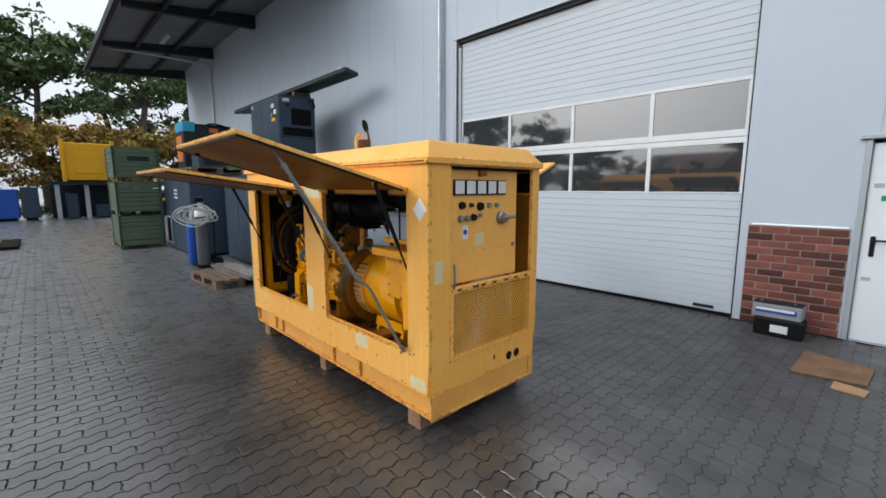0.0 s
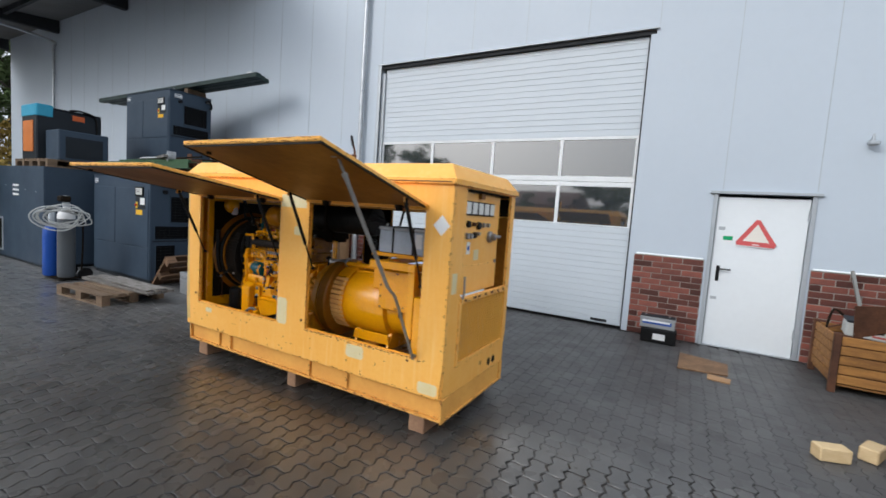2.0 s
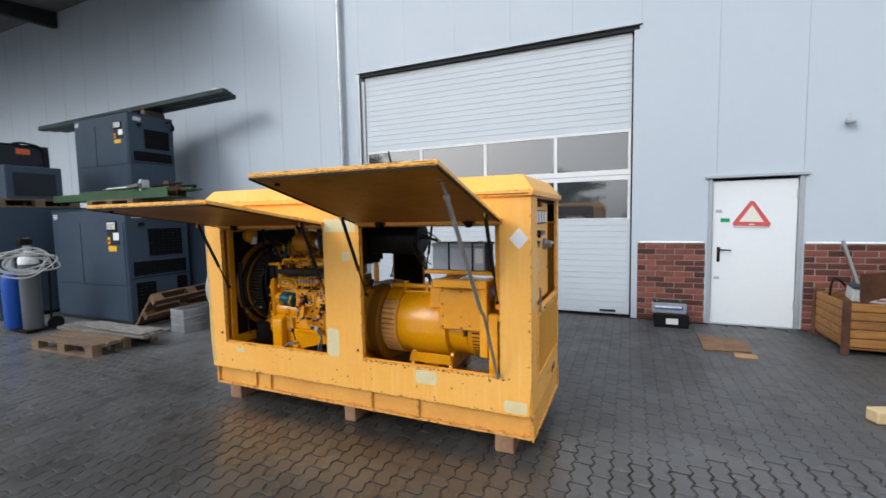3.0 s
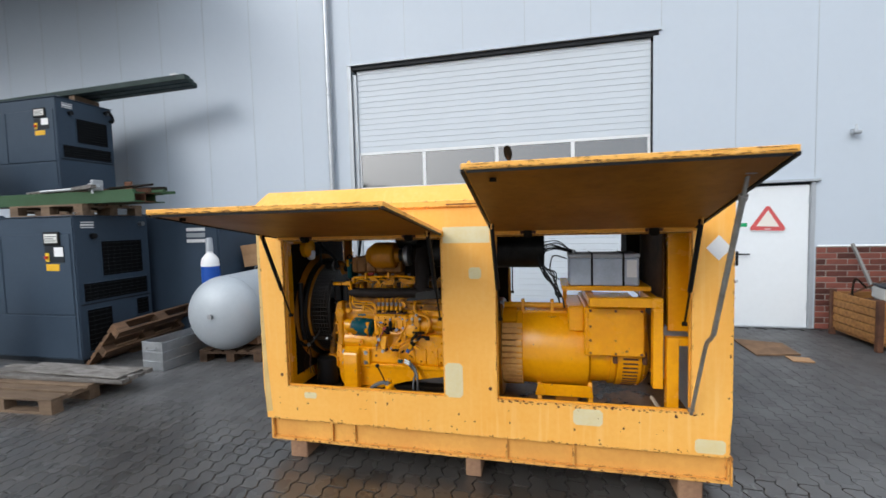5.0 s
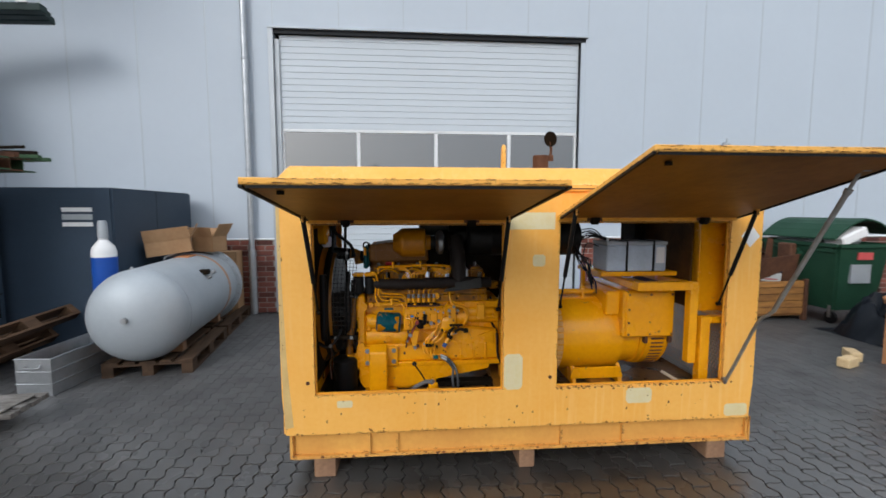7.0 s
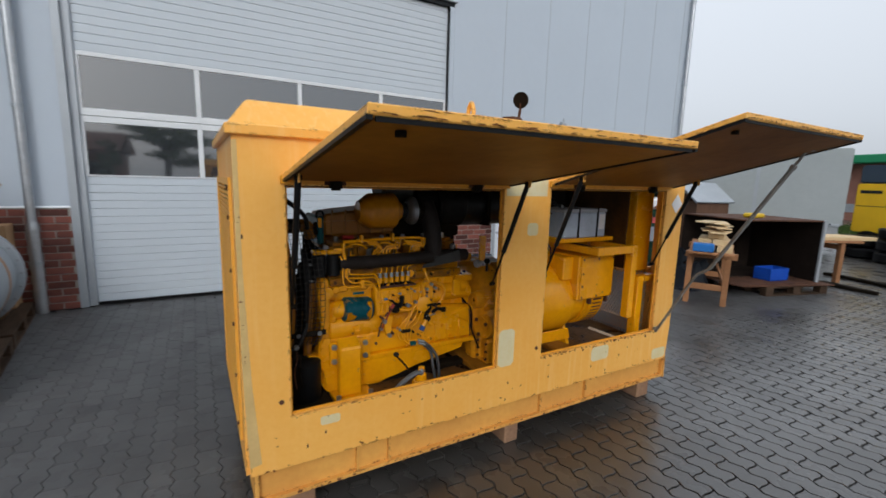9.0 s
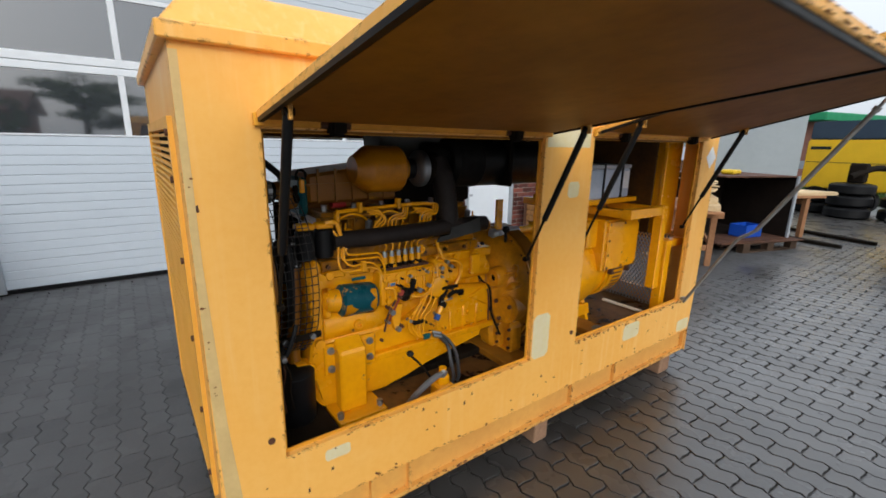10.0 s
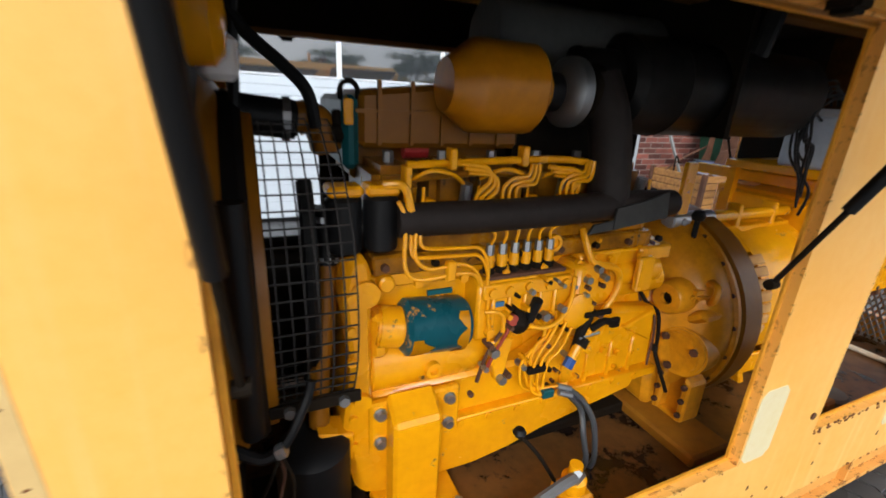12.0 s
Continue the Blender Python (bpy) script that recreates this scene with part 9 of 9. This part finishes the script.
def tree(name, label, h, spread, n, mat, leaf=0.22, seed=1, low=0.25):
    r = np.random.default_rng(seed)
    t = thing(name, label, "tree", Matrix.Identity(4), "trees")
    bm = bmesh.new()
    top = Vector((r.normal(0, 0.3), r.normal(0, 0.3), h * 0.9))
    trunk = [Vector((0, 0, 0)), Vector((r.normal(0, 0.1), r.normal(0, 0.1), h * 0.35)), Vector((r.normal(0, 0.3), r.normal(0, 0.3), h * 0.65)), top]
    for a, b, r0, r1 in zip(trunk, trunk[1:], (h * 0.022, h * 0.016, h * 0.009), (h * 0.016, h * 0.009, h * 0.003)):
        cyl(a, b, r0, r1, seg=8, bm=bm)
    tips = []
    for k in range(26):
        z = h * r.uniform(low, 0.88)
        u = (z / h - low) / (1 - low)
        base = trunk[1].lerp(trunk[3], min(1, max(0, (z / h - 0.35) / 0.55))) if z > h * 0.35 else trunk[0].lerp(trunk[1], z / h / 0.35)
        reach = spread * (0.35 + 0.65 * math.sin(math.pi * min(1, 0.25 + 0.75 * u))) * r.uniform(0.5, 1.05)
        a = r.uniform(0, 2 * math.pi)
        tip = base + Vector((reach * math.cos(a), reach * math.sin(a), reach * r.uniform(0.15, 0.7)))
        mid = base.lerp(tip, 0.5) + Vector((0, 0, reach * 0.08))
        cyl(base, mid, h * 0.006, h * 0.004, seg=5, bm=bm)
        cyl(mid, tip, h * 0.004, h * 0.0012, seg=5, bm=bm)
        tips += [(mid, reach * 0.35), (tip, reach * 0.42), (mid.lerp(tip, 0.6), reach * 0.38)]
    tips.append((top, spread * 0.4))
    part("trunk", bm, BARK, t)
    which = r.integers(0, len(tips), n)
    cen = np.array([tuple(tips[i][0]) for i in which])
    rad = np.array([tips[i][1] for i in which])
    d = r.normal(0, 1, (n, 3))
    d /= np.linalg.norm(d, axis=1)[:, None]
    p = cen + d * (rad * r.uniform(0.2, 1.0, n) ** 0.6)[:, None] * (1, 1, 0.7)
    u = r.normal(0, 1, (n, 3))
    u /= np.linalg.norm(u, axis=1)[:, None]
    w = np.cross(u, r.normal(0, 1, (n, 3)))
    w /= np.linalg.norm(w, axis=1)[:, None]
    s = (leaf * r.uniform(0.5, 1.3, n))[:, None]
    v = np.stack([p - u * s, p + w * s * 0.45, p + u * s, p - w * s * 0.45], 1).reshape(-1, 3)
    me = bpy.data.meshes.new("crown")
    me.from_pydata(v.tolist(), [], np.arange(4 * n).reshape(-1, 4).tolist())
    me.materials.append(mat)
    c = new("crown", me)
    c.parent = t
    return t


tg1 = tree("tree", "tall broadleaf tree with dark green leaves beyond the yard", 14, 3.2, 5200, LEAF, 0.24, 1)
tg2 = tree("tree", "tall thin broadleaf tree with gaps in its crown", 14.5, 2.6, 4200, LEAF, 0.22, 2)
tg3 = tree("tree", "yellowing autumn shrub tree at the yard end", 6, 2.2, 5000, AUTUMN, 0.16, 3, 0.1)
tg1.matrix_basis = pose(-40, 1, 0)
tg2.matrix_basis = pose(-38, 6.5, 0, 0, 0, 40)
tg3.matrix_basis = pose(-34, 4.2, 0)
for k, (x, y, s, tn) in enumerate(((-42, -4, 1.0, 60), (-39, -9, 1.05, 130), (-43, 5, 1.0, 200), (-41, 11, 1.1, 300), (-45, -14, 1.0, 20), (-44, 17, 1.1, 77))):
    copy_thing(tg1 if k % 2 else tg2, pose(x, y, 0, 0, 0, tn))
for x, y, tn in ((-33, -1.5, 80), (-34, -6, 170), (-35.5, 8, 260), (-36, 1.5, 40)):
    copy_thing(tg3, pose(x, y, 0, 0, 0, tn))
# trees, hedge and a house across the yard, behind the walk
for k, (x, y, z, tn) in enumerate(((-29, -21, -2.0, 10), (-34, -24, -1.0, 70), (-39, -20, -1.5, 140), (-25, -25, -4.5, 200), (20, -26, -4, 35), (27, -24, -3, 80))):
    copy_thing(tg1 if k % 2 else tg2, pose(x, y, z, 0, 0, tn))
for k, (x, y, tn) in enumerate(((-20, -22, 10), (-17, -24, 90), (1.5, -25, 200), (6, -22, 260), (10, -24, 320), (14, -22, 20))):
    copy_thing(tg3, pose(x, y, -2.6, 0, 0, tn))
for x, y, k, tn in ((-8.6, -17, 0.24, 30), (-11.5, -20, 0.28, 200), (-14.5, -21, 0.3, 80)):
    copy_thing(tg2, pose(x, y, 0, 0, 0, tn) @ Matrix.Scale(k, 4))
# Unseen flattened trees, added for pane reflections and to block the low sky.
for x, y, w, h, tn in ((-6.2, -24, 0.95, 0.40, 50), (-19, -24, 1.0, 0.42, 140), (2.5, -25, 0.8, 0.36, 250), (-25, -25, 1.0, 0.45, 20), (9.5, -26, 0.9, 0.40, 310)):
    copy_thing(tg1, pose(x, y, 0, 0, 0, tn) @ Matrix.Diagonal((w, w, h, 1)))
hall = thing("far_house", "dark brick house with a red-brown roof across the yard", "house", Matrix.Translation((-9, -26, 0)))
part("wall", box(-14, -9, -30, -22, 0, 2.9), HOUSE_BRICK, hall)
bm = slab([(-30.6, 2.9), (-21.4, 2.9), (-26, 4.3)], "x", -14.5, -8.5)
part("roof", bm, plain("red_brown_roof_tiles", (0.11, 0.04, 0.028), 0.7), hall, "red-brown pitched roof")
part("gate", box(-12, -9, -22.06, -22.0, 0, 2.2), FRAME_WHITE, hall, "white garage gate")

# ---- pieces: plinth bricks and paving ----
def course_bricks(x0, x1):
    out = []
    for c in range(14):
        z0 = 0.004 + c * 0.0822
        x = x0 - (0.0 if c % 2 == 0 else 0.125)
        j = 0
        while x < x1:
            w = 0.24
            a, b = max(x, x0), min(x + w, x1)
            if b - a > 0.03:
                out.append(((a + b) / 2, z0 + 0.035, b - a))
            x += w + 0.011
            j += 1
    return out


plinth = thing("brick_plinth", "red-brown clinker brick plinth with pale joints", "plinth", Matrix.Translation((0, WALL_Y, 0)), kind="structure")
SPANS = ((LEFT_END, GATE[0] - 0.075), (GATE[1] + 0.01, DOOR[0] - 0.03), (DOOR[1] + 0.03, RIGHT_END))
for a, b in SPANS:
    part("mortar_bed", box(a, b, WALL_Y - 0.008, WALL_Y + 0.002, 0.0, 1.156), MORTAR, plinth)
unit = {}
rest_v, rest_f = [], []
for a, b in SPANS:
    for x, z, w in course_bricks(a, b):
        if -6.7 < x < 2.7:
            key = round(w, 2)
            if key not in unit:
                unit[key] = finish(box(-key / 2 + 0.001, key / 2 - 0.001, -0.016, -0.004, -0.0355, 0.0355, 0.003), BRICK, "brick")
            o = new("brick", unit[key])
            o.parent = plinth
            o.location = (x, random.uniform(-0.002, 0.001), z)
        else:
            k = len(rest_v)
            rest_v += [(x + sx * w / 2, sy, z + sz * 0.0355) for sy in (-0.014, -0.004) for sx, sz in ((-1, -1), (1, -1), (1, 1), (-1, 1))]
            rest_f += [[k + i for i in f] for f in ((0, 1, 2, 3), (0, 4, 5, 1), (1, 5, 6, 2), (2, 6, 7, 3), (3, 7, 4, 0))]
me = bpy.data.meshes.new("bricks")
me.from_pydata(rest_v, [], rest_f)
me.materials.append(BRICK)
o = new("bricks", me)
o.parent = plinth
tagged(o, kind="stuff")

# wavy interlocking pavers
PW, PL = 0.1125, 0.225


def outline(gap=0.0034):
    """Long edges with two waves, short edges with a slight one, so that neighbours fit in half bond."""
    a, b = PW / 2, PL / 2
    wave = lambda y: 0.0125 * math.sin(4 * math.pi * (y + b) / PL)
    dent = lambda x: 0.004 * math.sin(2 * math.pi * (x + a) / PW)
    pts = []
    for k in range(3):
        x = -a + 2 * a * k / 3
        pts.append((x + gap, -b + dent(x) + 1.3 * gap))
    for k in range(8):
        y = -b + 2 * b * k / 8
        pts.append((a + wave(y) - 1.35 * gap, y + (gap if k == 0 else 0)))
    for k in range(3):
        x = a - 2 * a * k / 3
        pts.append((x - gap, b + dent(x) - 1.3 * gap))
    for k in range(8):
        y = b - 2 * b * k / 8
        pts.append((-a + wave(y) + 1.35 * gap, y - (gap if k == 0 else 0)))
    return np.array(pts)


OUT = outline()
K = len(OUT)
T_V = np.concatenate([np.c_[OUT * (0.955, 0.98), np.zeros(K)], np.c_[OUT, np.full(K, -0.0012)], np.c_[OUT, np.full(K, -0.024)]])
T_F = [list(range(K))] + [[i, i + K, (i + 1) % K + K, (i + 1) % K] for i in range(K)] + [[i + K, i + 2 * K, (i + 1) % K + 2 * K, (i + 1) % K + K] for i in range(K)]
NEAR = (-5.2, -1.2, 0.3, 1.95)
rng = np.random.default_rng(11)
cells = []
for i in range(int(25.5 / PW)):
    for j in range(int(8.0 / PL)):
        x, y = -16.0 + (i + 0.5) * PW, -1.6 + (j + 0.5 + 0.5 * (i % 2)) * PL
        if y > WALL_Y - 0.05 or (NEAR[0] < x < NEAR[1] and NEAR[2] < y < NEAR[3]):
            continue
        cells.append((x, y))
cells = np.array(cells)
n = len(cells)
tilt = rng.normal(0, 0.0035, (n, 2))
zz = rng.normal(0, 0.0008, n) - 0.001
v = np.repeat(T_V[None], n, 0)
dry = cells[:, 1] > 2.55 + 0.25 * np.sin(cells[:, 0] * 1.7)
v[dry, K:2 * K, 2] = -0.001
open_yard = (cells[:, 0] > -1.0) & ~dry
v[open_yard, K:2 * K, 2] = -0.004
OUT_YARD = outline(0.0044)
v[open_yard, K:2 * K, :2] = OUT_YARD
v[open_yard, 2 * K:, :2] = OUT_YARD
v[open_yard, :K, :2] = OUT_YARD * (0.935, 0.97)
OUT_DRY = outline(0.0013)
v[dry, :K, :2] = OUT_DRY * (0.985, 0.992)
v[dry, K:2 * K, :2] = OUT_DRY
v[dry, 2 * K:, :2] = OUT_DRY
zz[dry] *= 0.4
tilt[dry] *= 0.4
v[:, :, 2] += zz[:, None] + v[:, :, 0] * tilt[:, :1] + v[:, :, 1] * tilt[:, 1:]
v[:, :, :2] += cells[:, None]
me = bpy.data.meshes.new("pavers")
sizes = [len(f) for f in T_F]
flat = np.concatenate([np.array(f) for f in T_F])
loops = (flat[None] + (np.arange(n) * len(T_V))[:, None]).ravel()
me.vertices.add(n * len(T_V))
me.vertices.foreach_set("co", v.ravel())
me.loops.add(len(loops))
me.loops.foreach_set("vertex_index", loops.astype(np.int32))
me.polygons.add(n * len(T_F))
starts = (np.concatenate([[0], np.cumsum(sizes)[:-1]])[None] + (np.arange(n) * sum(sizes))[:, None]).ravel()
me.polygons.foreach_set("loop_start", starts.astype(np.int32))
me.update(calc_edges=True)
me.shade_flat()
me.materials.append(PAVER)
o = new("pavers", me)
o.parent = ground
tagged(o, kind="stuff")
one = bpy.data.meshes.new("paver")
one.from_pydata(T_V.tolist(), [], T_F)
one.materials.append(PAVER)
for i in range(int(25.5 / PW)):
    for j in range(int(8.0 / PL)):
        x, y = -16.0 + (i + 0.5) * PW, -1.6 + (j + 0.5 + 0.5 * (i % 2)) * PL
        if NEAR[0] < x < NEAR[1] and NEAR[2] < y < NEAR[3]:
            o = new("paver", one)
            o.parent = ground
            o.matrix_basis = pose(x, y, random.gauss(-0.001, 0.0008), random.gauss(0, 0.2), random.gauss(0, 0.2), 0)
